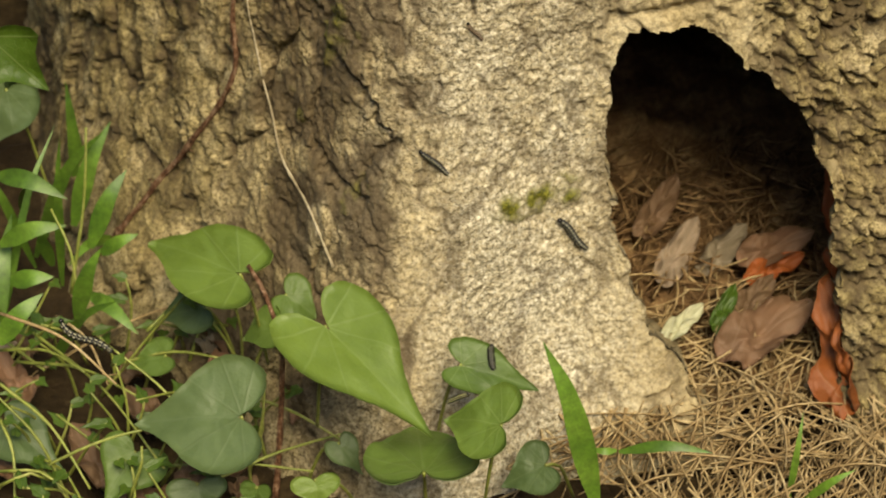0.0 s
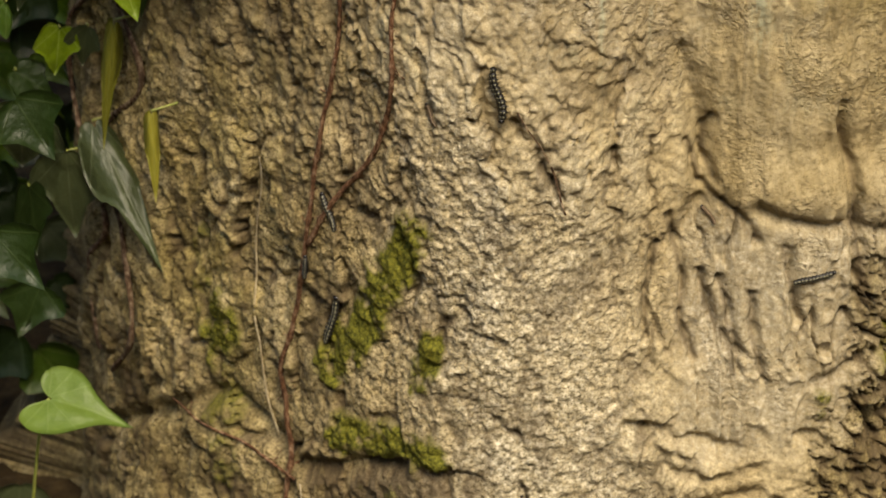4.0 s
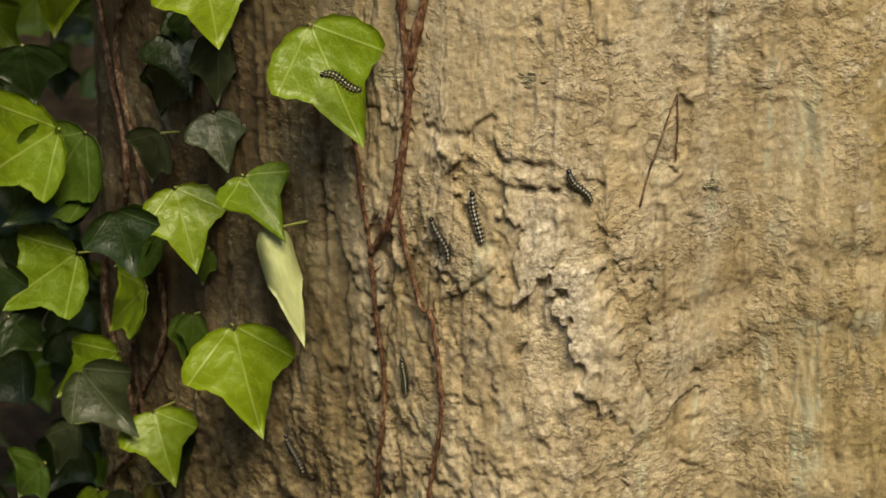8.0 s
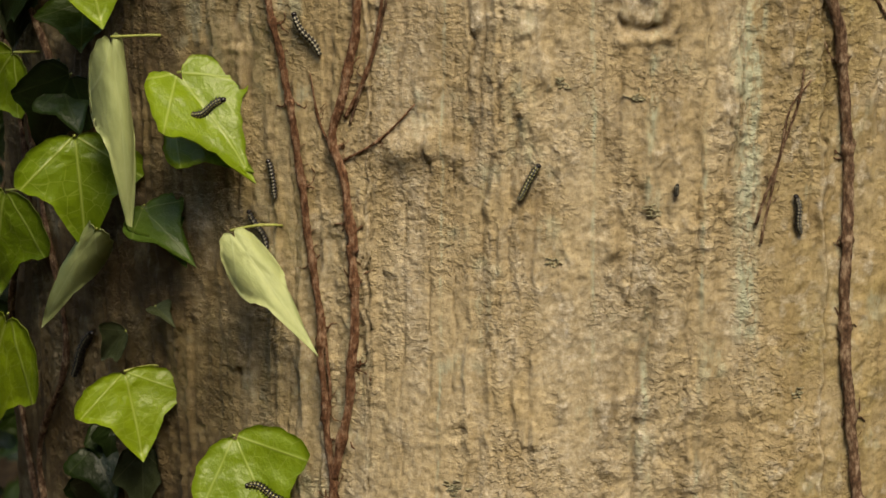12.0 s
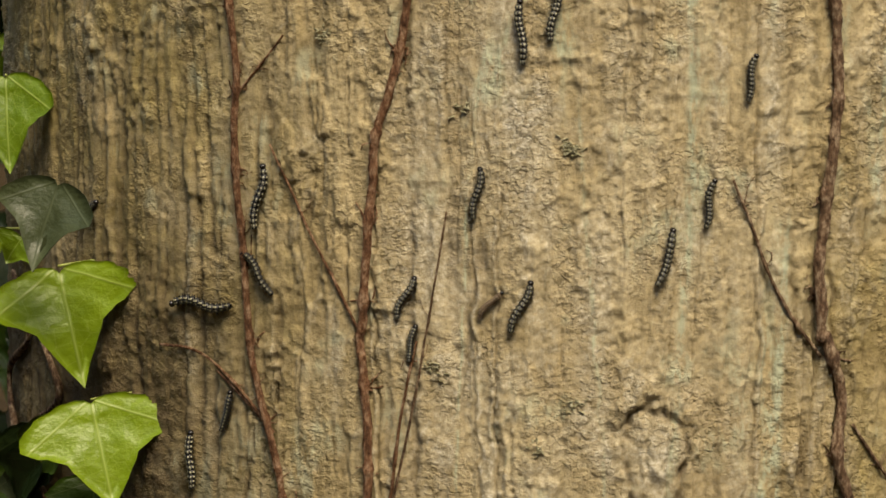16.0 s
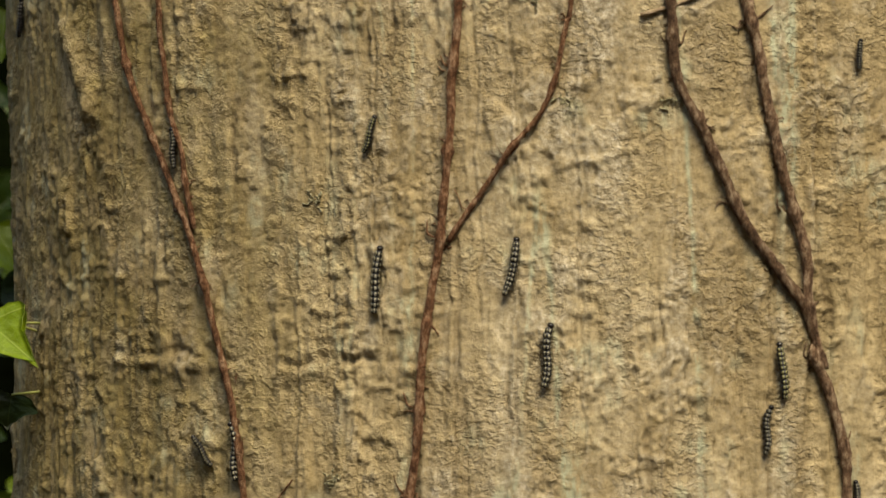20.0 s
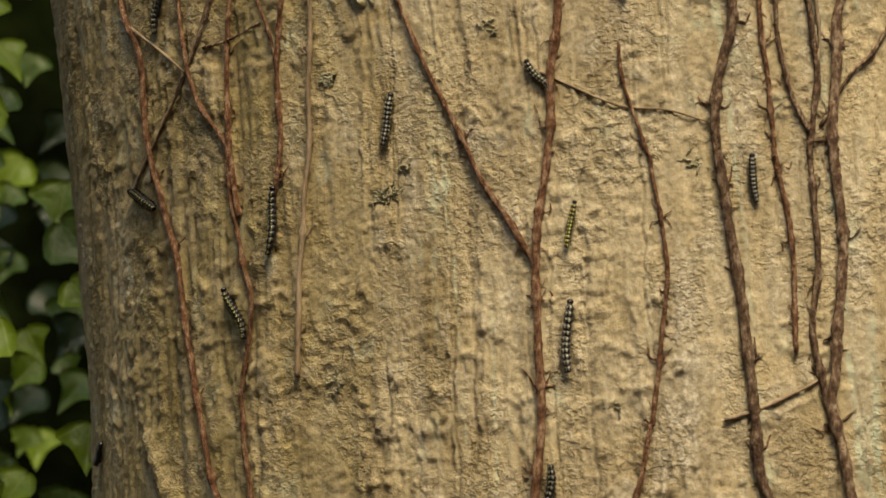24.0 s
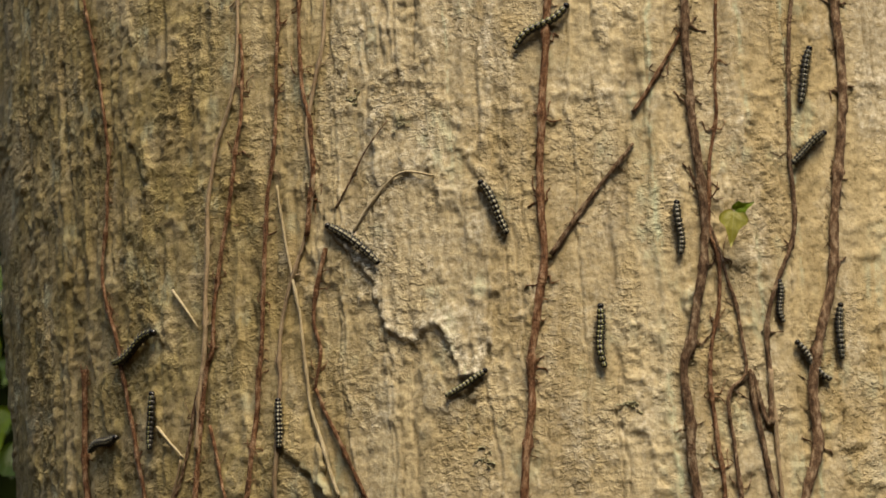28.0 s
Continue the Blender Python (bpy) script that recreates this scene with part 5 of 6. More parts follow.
ivy_leaf("mid", 0.0311, (-0.137, 1.693, 0.926), (-0.115, 1.666, 0.908))
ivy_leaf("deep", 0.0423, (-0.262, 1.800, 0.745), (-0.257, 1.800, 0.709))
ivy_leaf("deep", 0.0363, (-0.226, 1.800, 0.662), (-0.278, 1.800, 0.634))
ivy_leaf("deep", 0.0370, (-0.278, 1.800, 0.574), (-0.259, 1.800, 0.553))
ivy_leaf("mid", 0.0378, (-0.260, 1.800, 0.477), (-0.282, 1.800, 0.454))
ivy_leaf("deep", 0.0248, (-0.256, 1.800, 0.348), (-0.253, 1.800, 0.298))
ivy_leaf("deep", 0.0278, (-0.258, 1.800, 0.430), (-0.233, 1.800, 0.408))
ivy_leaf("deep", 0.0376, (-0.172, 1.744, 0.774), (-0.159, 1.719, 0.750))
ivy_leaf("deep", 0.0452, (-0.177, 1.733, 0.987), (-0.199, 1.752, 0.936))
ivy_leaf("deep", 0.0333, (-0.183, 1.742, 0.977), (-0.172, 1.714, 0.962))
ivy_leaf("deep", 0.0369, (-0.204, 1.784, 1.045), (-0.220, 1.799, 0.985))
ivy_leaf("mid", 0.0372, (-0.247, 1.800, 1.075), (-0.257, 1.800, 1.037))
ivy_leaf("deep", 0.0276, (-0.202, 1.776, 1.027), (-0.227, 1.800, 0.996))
ivy_leaf("light", 0.0274, (-0.228, 1.800, 1.337), (-0.209, 1.765, 1.322))
ivy_leaf("light", 0.0336, (-0.235, 1.800, 1.338), (-0.210, 1.765, 1.322))
ivy_leaf("deep", 0.0336, (-0.222, 1.800, 1.299), (-0.225, 1.800, 1.281))
for plant, lo, hi in ((ivies[0], 0.20, 0.55), (ivies[1], 0.50, 0.98), (ivies[2], 0.95, 1.12)):
    for start in (-64, -72):
        pts = [bark_at(start + 5 * math.sin(q * 2.1 + start), lo + (hi - lo) * q / 6, 0.003) for q in range(7)]
        line = smooth_line(pts, 0.006)
        part("stem", tube("stem", line, [0.0019 + 0.0004 * math.sin(q * 0.7) for q in range(len(line))], 6), STEMS["brown"], plant)

# ---- herbs and grass at the foot ----
herb = tagged(new("heart_leaved_herb"), "low herb with heart-shaped green leaves at the tree's foot", "herb")
heart_leaf("light", 0.0512, (-0.092, 1.511, 0.125), (-0.160, 1.573, 0.111))
heart_leaf("light", 0.0576, (-0.041, 1.458, 0.130), (0.016, 1.388, 0.116))
heart_leaf("dull", 0.0696, (-0.090, 1.420, 0.095), (-0.160, 1.435, 0.081))
heart_leaf("mid", 0.0647, (0.014, 1.392, 0.075), (0.010, 1.461, 0.061))
heart_leaf("mid", 0.0321, (0.037, 1.456, 0.100), (0.086, 1.449, 0.086))
heart_leaf("light", 0.0474, (0.058, 1.385, 0.118), (0.021, 1.410, 0.104))
heart_leaf("mid", 0.0292, (-0.067, 1.539, 0.085), (-0.045, 1.531, 0.071))
heart_leaf("mid", 0.0266, (-0.073, 1.522, 0.075), (-0.097, 1.525, 0.061))
heart_leaf("dull", 0.0345, (-0.116, 1.545, 0.070), (-0.150, 1.553, 0.056))
heart_leaf("mid", 0.0237, (-0.140, 1.524, 0.050), (-0.169, 1.530, 0.036))
heart_leaf("dull", 0.0354, (-0.233, 1.474, 0.040), (-0.199, 1.451, 0.026))
heart_leaf("mid", 0.0405, (-0.155, 1.445, 0.045), (-0.174, 1.417, 0.031))
heart_leaf("dull", 0.0325, (0.086, 1.433, 0.040), (0.057, 1.430, 0.026))
heart_leaf("dull", 0.0194, (-0.035, 1.455, 0.040), (-0.021, 1.443, 0.026))
heart_leaf("light", 0.0280, (-0.049, 1.403, 0.060), (-0.047, 1.392, 0.046))
heart_leaf("dull", 0.0324, (-0.118, 1.422, 0.040), (-0.116, 1.409, 0.026))
heart_leaf("mid", 0.0167, (-0.082, 1.398, 0.060), (-0.084, 1.393, 0.046))
heart_leaf("light", 0.0452, (-0.241, 1.700, 0.256), (-0.193, 1.680, 0.256))
heart_leaf("dull", 0.0470, (-0.245, 1.700, 0.121), (-0.264, 1.680, 0.081))
line = smooth_line([(-0.075, 1.456, -0.01), (-0.069, 1.476, 0.06), (-0.069, 1.481, 0.10), (-0.078, 1.499, 0.122), (-0.087, 1.512, 0.131)], 0.005)
part("main_stem", tube("main_stem", line, [0.0022 - 0.001 * q / len(line) for q in range(len(line))], 7), STEMS["red"], herb, "reddish-brown upright stem")


def grass_blade(thing, width, base, tip):
    b, t = Vector(base), Vector(tip)
    mid = (b + t) / 2 + Vector((0, -0.004, 0.16 * (t - b).length))
    line = smooth_line([b, mid, t], (t - b).length / 20)
    verts, faces = [], []
    n = len(line)
    for k, p in enumerate(line):
        d = (line[min(k + 1, n - 1)] - line[max(k - 1, 0)]).normalized()
        view = Vector((0, -0.75, 0.66))
        side = d.cross(view).normalized()
        up = side.cross(d)
        u = k / (n - 1)
        w = width * 0.46 * (0.3 + 0.7 * math.sin(math.pi / 2 * min(1, u / 0.4))) * (1 if u < 0.4 else max(0.02, 1 - ((u - 0.4) / 0.6) ** 1.8))
        verts += [p - side * w + up * w * 0.16, p, p + side * w + up * w * 0.16, p - up * 0.0002]
    for k in range(n - 1):
        a, c = k * 4, k * 4 + 4
        faces += [(a, a + 1, c + 1, c), (a + 1, a + 2, c + 2, c + 1), (a + 2, a + 3, c + 3, c + 2), (a + 3, a, c, c + 3)]
    me = mesh_of("blade", verts, faces)
    for e in me.edges:
        kinds = {v % 4 for v in e.vertices}
        e.use_edge_sharp = len(kinds) == 1 and kinds <= {0, 2}
    part("blade", me, GRASS, thing)


def weed_stalk(mat, base, tip):
    b, t = Vector(base), Vector(tip)
    line = smooth_line([b, (b + t) / 2 + Vector((0.004, 0, 0.008)), t], 0.008)
    thing = weed if mat is STALK else dry_weed
    part("stalk", tube("stalk", line, [0.0012 - 0.0005 * q / len(line) for q in range(len(line))], 5), mat, thing)


tuft = tagged(new("grass_tuft"), "tuft of broad green grass blades beside the trunk", "grass")
front_tuft = tagged(new("grass_tuft"), "few narrow green grass blades before the hollow", "grass")
weed = tagged(new("weed"), "sprawling weed with thin yellow-green stalks", "weed")
dry_weed = tagged(new("dry_grass_stem"), "dry straw-coloured grass stem among green weeds", "weed")
grass_blade(tuft, 0.0057, (-0.246, 1.597, 0.020), (-0.210, 1.650, 0.130))
grass_blade(tuft, 0.0126, (-0.244, 1.595, 0.080), (-0.201, 1.589, 0.100))
grass_blade(tuft, 0.0126, (-0.245, 1.614, 0.120), (-0.199, 1.590, 0.120))
grass_blade(tuft, 0.0106, (-0.246, 1.570, 0.030), (-0.239, 1.625, 0.080))
grass_blade(tuft, 0.0130, (-0.204, 1.649, 0.050), (-0.177, 1.666, 0.120))
grass_blade(tuft, 0.0129, (-0.192, 1.627, 0.050), (-0.167, 1.643, 0.100))
grass_blade(tuft, 0.0125, (-0.195, 1.548, 0.060), (-0.176, 1.543, 0.120))
grass_blade(tuft, 0.0106, (-0.191, 1.583, 0.050), (-0.158, 1.544, 0.050))
grass_blade(tuft, 0.0127, (-0.238, 1.583, 0.060), (-0.210, 1.576, 0.070))
grass_blade(tuft, 0.0139, (-0.242, 1.537, 0.050), (-0.214, 1.549, 0.080))
grass_blade(tuft, 0.0100, (-0.185, 1.621, 0.050), (-0.160, 1.616, 0.070))
grass_blade(tuft, 0.0087, (-0.237, 1.661, 0.050), (-0.224, 1.628, 0.100))
grass_blade(tuft, 0.0086, (-0.216, 1.622, 0.040), (-0.224, 1.616, 0.080))
grass_blade(tuft, 0.0080, (-0.181, 1.661, 0.030), (-0.205, 1.610, 0.050))
grass_blade(front_tuft, 0.0160, (0.116, 1.417, 0.020), (0.083, 1.430, 0.140))
grass_blade(front_tuft, 0.0073, (0.129, 1.433, 0.050), (0.183, 1.420, 0.060))
grass_blade(front_tuft, 0.0048, (0.232, 1.439, 0.000), (0.239, 1.454, 0.060))
grass_blade(front_tuft, 0.0061, (0.239, 1.429, 0.010), (0.268, 1.425, 0.040))
grass_blade(front_tuft, 0.0047, (0.128, 1.434, 0.050), (0.112, 1.436, 0.050))
weed_stalk(STRAW, (-0.235, 1.508, 0.100), (-0.164, 1.455, 0.090))
weed_stalk(STALK, (-0.237, 1.490, 0.060), (-0.182, 1.430, 0.030))
weed_stalk(STALK, (-0.232, 1.413, 0.050), (-0.203, 1.417, 0.050))
weed_stalk(STALK, (-0.235, 1.460, 0.060), (-0.225, 1.415, 0.030))
weed_stalk(STALK, (-0.222, 1.547, 0.050), (-0.137, 1.425, 0.050))
weed_stalk(STALK, (-0.243, 1.543, 0.040), (-0.187, 1.499, 0.060))
weed_stalk(STALK, (-0.203, 1.595, 0.040), (-0.189, 1.635, 0.140))
weed_stalk(STALK, (-0.195, 1.562, 0.050), (-0.210, 1.593, 0.110))
weed_stalk(STALK, (-0.234, 1.543, 0.030), (-0.157, 1.489, 0.050))
weed_stalk(STALK, (-0.233, 1.425, 0.050), (-0.192, 1.407, 0.050))
weed_stalk(STRAW, (-0.209, 1.562, 0.050), (-0.174, 1.499, 0.050))
weed_stalk(STALK, (-0.158, 1.422, 0.030), (-0.150, 1.434, 0.060))
weed_rng = random.Random(31)
for k in range(18):
    x, y = weed_rng.uniform(-0.25, -0.10), weed_rng.uniform(1.38, 1.58)
    a, reach = weed_rng.uniform(-0.9, 0.9) + (math.pi if k % 2 else 0), weed_rng.uniform(0.05, 0.12)
    weed_stalk(STALK if k % 5 else STRAW, (x, y, weed_rng.uniform(0.0, 0.05)), (x + reach * math.cos(a), y + reach * math.sin(a), weed_rng.uniform(0.02, 0.085)))
for k in range(60):
    x, y = weed_rng.uniform(-0.27, -0.08), weed_rng.uniform(1.36, 1.62)
    h = weed_rng.uniform(0.03, 0.08)
    tip = (x + weed_rng.uniform(-0.04, 0.04), y + weed_rng.uniform(-0.03, 0.03), h)
    weed_stalk(STALK, (x, y, 0.0), tip)
    for q in range(2):
        a = weed_rng.uniform(0, 6.28)
        base = Vector(tip) * (0.7 + 0.3 * q) + Vector((x, y, 0)) * (0.3 - 0.3 * q)
        placed_leaf("leaflet", IVY_SHAPES[1], IVY["mid"], weed, base, base + Vector((math.cos(a), math.sin(a), 0.2)) * weed_rng.uniform(0.008, 0.016), 0.008, Vector((0, -0.5, 1)))
for k in range(16):
    x, y = weed_rng.uniform(-0.34, -0.20), weed_rng.uniform(1.56, 1.74)
    grass_blade(tuft, weed_rng.uniform(0.006, 0.011), (x, y, 0.0), (x + weed_rng.uniform(-0.05, 0.06), y + weed_rng.uniform(-0.05, 0.03), weed_rng.uniform(0.05, 0.13)))

# ---- litter in the hollow ----
litter_rng = random.Random(37)
strands = {"front": ([], []), "inner": ([], [])}
for k in range(1500):
    x, y = litter_rng.uniform(0.09, 0.30), litter_rng.uniform(1.36, 1.74)
    if y < 1.46 and x < 0.14:
        continue
    a, length = litter_rng.gauss(1.1, 0.8), litter_rng.uniform(0.03, 0.10)
    z = litter_rng.uniform(0.0, 0.022) + 0.010 * step(1.52, 1.62, y) + 0.03 * step(1.64, 1.86, y)
    if y > 1.58:
        length *= 0.55
    # strands farther into the hollow go to the browner material
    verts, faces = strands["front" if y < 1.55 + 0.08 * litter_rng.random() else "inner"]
    r = litter_rng.uniform(0.0004, 0.0011)
    d = Vector((math.cos(a), math.sin(a), litter_rng.uniform(-0.06, 0.10)))
    bendy = Vector((-d.y, d.x, litter_rng.uniform(0, 0.6))) * litter_rng.uniform(-0.55, 0.55)
    side, up = Vector((-d.y, d.x, 0)).normalized(), Vector((0, 0, 1))
    i = len(verts)
    for q in range(6):
        u = q / 5 - 0.5
        p = Vector((x, y, z)) + d * u * length + bendy * length * (0.25 - u * u)
        p.z = max(p.z, 0.0)
        for e in range(3):
            verts.append(p + side * r * math.cos(e * 2.094) + up * r * math.sin(e * 2.094))
    for q in range(5):
        for e in range(3):
            a0, b0 = i + q * 3 + e, i + q * 3 + (e + 1) % 3
            faces.append((a0, b0, b0 + 3, a0 + 3))
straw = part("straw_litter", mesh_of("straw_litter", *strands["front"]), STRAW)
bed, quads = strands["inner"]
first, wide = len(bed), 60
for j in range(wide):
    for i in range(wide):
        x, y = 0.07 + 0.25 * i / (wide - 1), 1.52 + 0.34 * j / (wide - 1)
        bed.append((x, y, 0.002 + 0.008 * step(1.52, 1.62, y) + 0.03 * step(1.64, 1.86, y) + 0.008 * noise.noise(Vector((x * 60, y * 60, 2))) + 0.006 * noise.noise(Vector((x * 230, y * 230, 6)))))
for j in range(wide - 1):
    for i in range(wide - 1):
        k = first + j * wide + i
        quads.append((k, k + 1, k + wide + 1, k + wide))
inner_bed = part("brown_litter", mesh_of("brown_litter", *strands["inner"]), INNER_LITTER)
tagged(inner_bed, "brown stems and humus deep in the hollow", "litter", kind="stuff")
tagged(straw, "layer of dry straw and grass stems in the hollow", "straw", kind="stuff")

DEAD = {
    "brown": leaf_material("dead_leaf_brown", (0.20, 0.115, 0.066), (0.25, 0.155, 0.095), 0.7),
    "orange": leaf_material("dead_leaf_orange", (0.34, 0.09, 0.020), (0.30, 0.12, 0.05), 0.6),
    "white": leaf_material("faded_leaf", (0.55, 0.55, 0.38), (0.6, 0.6, 0.45), 0.7),
    "grey": leaf_material("grey_dead_leaf", (0.26, 0.205, 0.145), (0.34, 0.28, 0.21), 0.8),
    "green": IVY["mid"],
}
OVAL = [blade_mesh("leaf", lambda a: 0.30 + 0.08 * abs(math.sin(radians(a))) + 0.36 * max(0.0, 1 - abs(a) / 62) ** 1.1, 60 + k, 0.0, (-0.5, 0.7, 0.3)[k], (0.5, -0.4, 0.2)[k], 7.0) for k in range(3)]
DEAD_TEXT = {
    "brown": "curled dead brown leaf lying in the hollow",
    "orange": "dead rust-orange leaf standing in the hollow",
    "white": "faded whitish leaf scrap lying on straw",
    "grey": "dull grey-brown dead leaf in the hollow",
    "green": "small green leaf lying among dead leaves",
}


PETIOLE = tube("stalk", smooth_line([(0, 0.06, -0.01), (0.02, -0.1, 0.0), (0.0, -0.3, -0.05)], 0.06), [0.018] * 7, 5)
PETIOLE.materials.append(STRAW)


def with_stalk(leaf):
    new("stalk", PETIOLE).parent = leaf
    return leaf


def dead_leaf(tone, base, tip, width, facing):
    blade = placed_leaf("dead_leaf", litter_rng.choice(OVAL), DEAD[tone], None, base, tip, width, Vector(facing))
    tagged(with_stalk(blade), DEAD_TEXT[tone], "leaf", "leaves in the hollow")


dead_leaf("brown", (0.205, 1.545, 0.028), (0.265, 1.585, 0.032), 0.044, (0, -0.5, 1))
dead_leaf("orange", (0.272, 1.505, 0.020), (0.262, 1.575, 0.080), 0.034, (-0.7, -0.6, 0.5))
dead_leaf("orange", (0.284, 1.60, 0.03), (0.272, 1.67, 0.10), 0.038, (-0.6, -0.7, 0.3))
dead_leaf("brown", (0.222, 1.625, 0.035), (0.272, 1.640, 0.045), 0.029, (0.1, -0.7, 1))
dead_leaf("orange", (0.225, 1.61, 0.03), (0.265, 1.625, 0.04), 0.021, (0, -0.4, 1))
dead_leaf("grey", (0.170, 1.62, 0.025), (0.196, 1.655, 0.055), 0.027, (-0.3, -0.9, 0.6))
dead_leaf("grey", (0.196, 1.63, 0.025), (0.226, 1.650, 0.050), 0.025, (0.3, -0.9, 0.6))
dead_leaf("brown", (0.215, 1.585, 0.025), (0.245, 1.612, 0.035), 0.022, (0, -0.6, 1))
dead_leaf("white", (0.168, 1.555, 0.032), (0.196, 1.580, 0.040), 0.017, (0, -0.6, 1))
dead_leaf("green", (0.198, 1.560, 0.035), (0.214, 1.592, 0.050), 0.017, (0, -0.7, 0.8))
dead_leaf("brown", (0.16, 1.66, 0.03), (0.19, 1.70, 0.05), 0.025, (0, -0.8, 0.7))
for k in range(60):
    x, y = litter_rng.uniform(-0.50, -0.05), litter_rng.uniform(1.36, 1.62)
    if k > 44:
        x, y = litter_rng.uniform(-0.9, -0.28), litter_rng.uniform(1.7, 2.6)
    a = litter_rng.uniform(0, 6.28)
    size = litter_rng.uniform(0.025, 0.055)
    blade = placed_leaf("dead_leaf", litter_rng.choice(OVAL), DEAD[litter_rng.choice(("brown", "brown", "grey"))], None, (x, y, 0.012), (x + size * math.cos(a), y + size * math.sin(a), 0.016), size * 0.6, Vector((0, -0.1, 1)))
    tagged(with_stalk(blade), "dry brown dead leaf lying on the soil", "leaf", "litter on the soil")

# ---- the bright bud leaf high on the trunk ----
bud = tagged(new("bud_leaf"), "tiny pale yellow-green young leaf on a climber stem", "leaf")
place = bark_at(7.2, 1.834, 0.012)
placed_leaf("blade", IVY_SHAPES[2], IVY["yellow"], bud, place, place + Vector((-0.002, -0.004, -0.017)), 0.013, NEAR_EYE - place)
placed_leaf("blade", IVY_SHAPES[1], IVY["light"], bud, place, place + Vector((0.009, -0.004, 0.003)), 0.008, NEAR_EYE - place)

# ---- growth and woods behind ----
back_rng = random.Random(41)
FAR_SHAPES = [blade_mesh("leaf", outline_ivy, 80 + k, 0.0, 0.2, 0.25, n=26, rings=2) for k in range(3)]


def shrub(x, y, top, count, tones):
    thing = tagged(new("shrub"), "green shrub behind the trunk, light and shade in its leaf colours", "shrub", "shrubs behind the tree")
    line = smooth_line([(x - 0.2, y, -0.02), (x - 0.22, y, top * 0.5), (x - 0.15, y + 0.05, top)], 0.05)
    part("stem", tube("stem", line, [0.012 - 0.008 * q / len(line) for q in range(len(line))], 7), STEMS["brown"], thing)
    for k in range(count):
        p = Vector((x + back_rng.gauss(0, 0.10), y + back_rng.gauss(0, 0.22), back_rng.uniform(0.05, top)))
        if math.hypot(p.x - 0.105, p.y - AY) < 0.375:
            continue
        a = back_rng.uniform(0, 6.28)
        size = back_rng.uniform(0.035, 0.065)
        tip = p + Vector((math.cos(a) * 0.7, -0.2, -0.7)) * size
        placed_leaf("leaf", back_rng.choice(FAR_SHAPES), IVY[back_rng.choice(tones)], thing, p, tip, size * 0.85, Vector((back_rng.uniform(-0.5, 0.5), -1, 0.4)))


# leaf colours carry the light and shade: deep near by, lighter farther back
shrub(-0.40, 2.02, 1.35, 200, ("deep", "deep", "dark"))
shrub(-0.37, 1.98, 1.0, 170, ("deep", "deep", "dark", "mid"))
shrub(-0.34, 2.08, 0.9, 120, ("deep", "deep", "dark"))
shrub(-0.40, 2.25, 1.7, 130, ("mid", "deep", "light", "light"))
shrub(-0.44, 2.45, 2.5, 170, ("light", "mid", "deep"))
shrub(-0.46, 2.75, 2.6, 280, ("mid", "deep", "light", "mid", "mid"))
shrub(-0.52, 3.4, 3.0, 260, ("mid", "light", "deep"))
# near black: the woods' shade is put into their colour
WOODS = rough_surface("far_woods_shaded", (0.0008, 0.001, 0.0005), (0.002, 0.003, 0.001), (0.008, 0.012, 0.003), 1.1, 5, 1.0, relief=0.05)
verts, faces = [], []
# a full ring, mostly unseen, added also to cut off low sky light
for k in range(97):
    a = 2 * math.pi * k / 96
    r = 13 + 1.2 * math.sin(a * 7) + 0.5 * math.sin(a * 23)
    for z in (-0.3, 2.0, 5.0, 8.5 + 1.2 * math.sin(a * 11) + 0.7 * math.sin(a * 29)):
        verts.append((r * math.cos(a), 1.9 + r * math.sin(a), z))
for k in range(96):
    for q in range(3):
        i = k * 4 + q
        faces.append((i, i + 1, i + 5, i + 4))
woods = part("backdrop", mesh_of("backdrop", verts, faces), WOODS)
tagged(woods, "woodland edge in the distance, shade put into its dark colour", "woods", kind="structure")


# ---- caterpillars on leaves and on the bark ----
def perched(tone, head, tail):
    """A caterpillar resting on a leaf or a stem."""
    h, t = Vector(head), Vector(tail)
    thing = caterpillar(tone, (h - t).length, still=True)
    y = (h - t).normalized()
    view = (NEAR_EYE - h).normalized()
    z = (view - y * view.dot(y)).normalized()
    m = Matrix((y.cross(z), y, z)).transposed().to_4x4()
    m.translation = (h + t) / 2
    thing.matrix_basis = m
    tagged(thing, "bristly black and cream caterpillar resting on a leaf")


perched("green", (-0.082, 1.608, 0.802), (-0.061, 1.593, 0.800))
perched("green", (-0.089, 1.610, 1.003), (-0.106, 1.621, 0.993))
perched("green", (-0.239, 1.773, 0.850), (-0.245, 1.786, 0.822))
# stands in for a small dark knob on the bark, drawn as a caterpillar
perched("dark", (0.134, 1.598, 0.963), (0.133, 1.598, 0.957))
perched("dark", (0.054, 1.448, 0.122), (0.054, 1.427, 0.122))
perched("green", (0.039, 1.387, 0.140), (0.027, 1.381, 0.140))
perched("pale", (-0.199, 1.495, 0.105), (-0.167, 1.464, 0.105))
caterpillar("dark", 0.0216, (0.0, -12.6, 0.193, -10.3, 0.179), (1.5, -11.1, 0.183, -10.2, 0.163))
caterpillar("dark", 0.0283, (0.0, -1.3, 0.137, 1.6, 0.112), (1.5, 0.6, 0.118, 2.1, 0.096))
caterpillar("brown", 0.0140, (0.0, -9.3, 0.270, -7.9, 0.257), (1.5, -9.2, 0.273, -8.3, 0.262))
caterpillar("dark", 0.0353, (1.5, -31.2, 0.340, -35.4, 0.301), (3.0, -30.4, 0.348, -32.9, 0.316), (3.5, -29.7, 0.355, -31.6, 0.325))
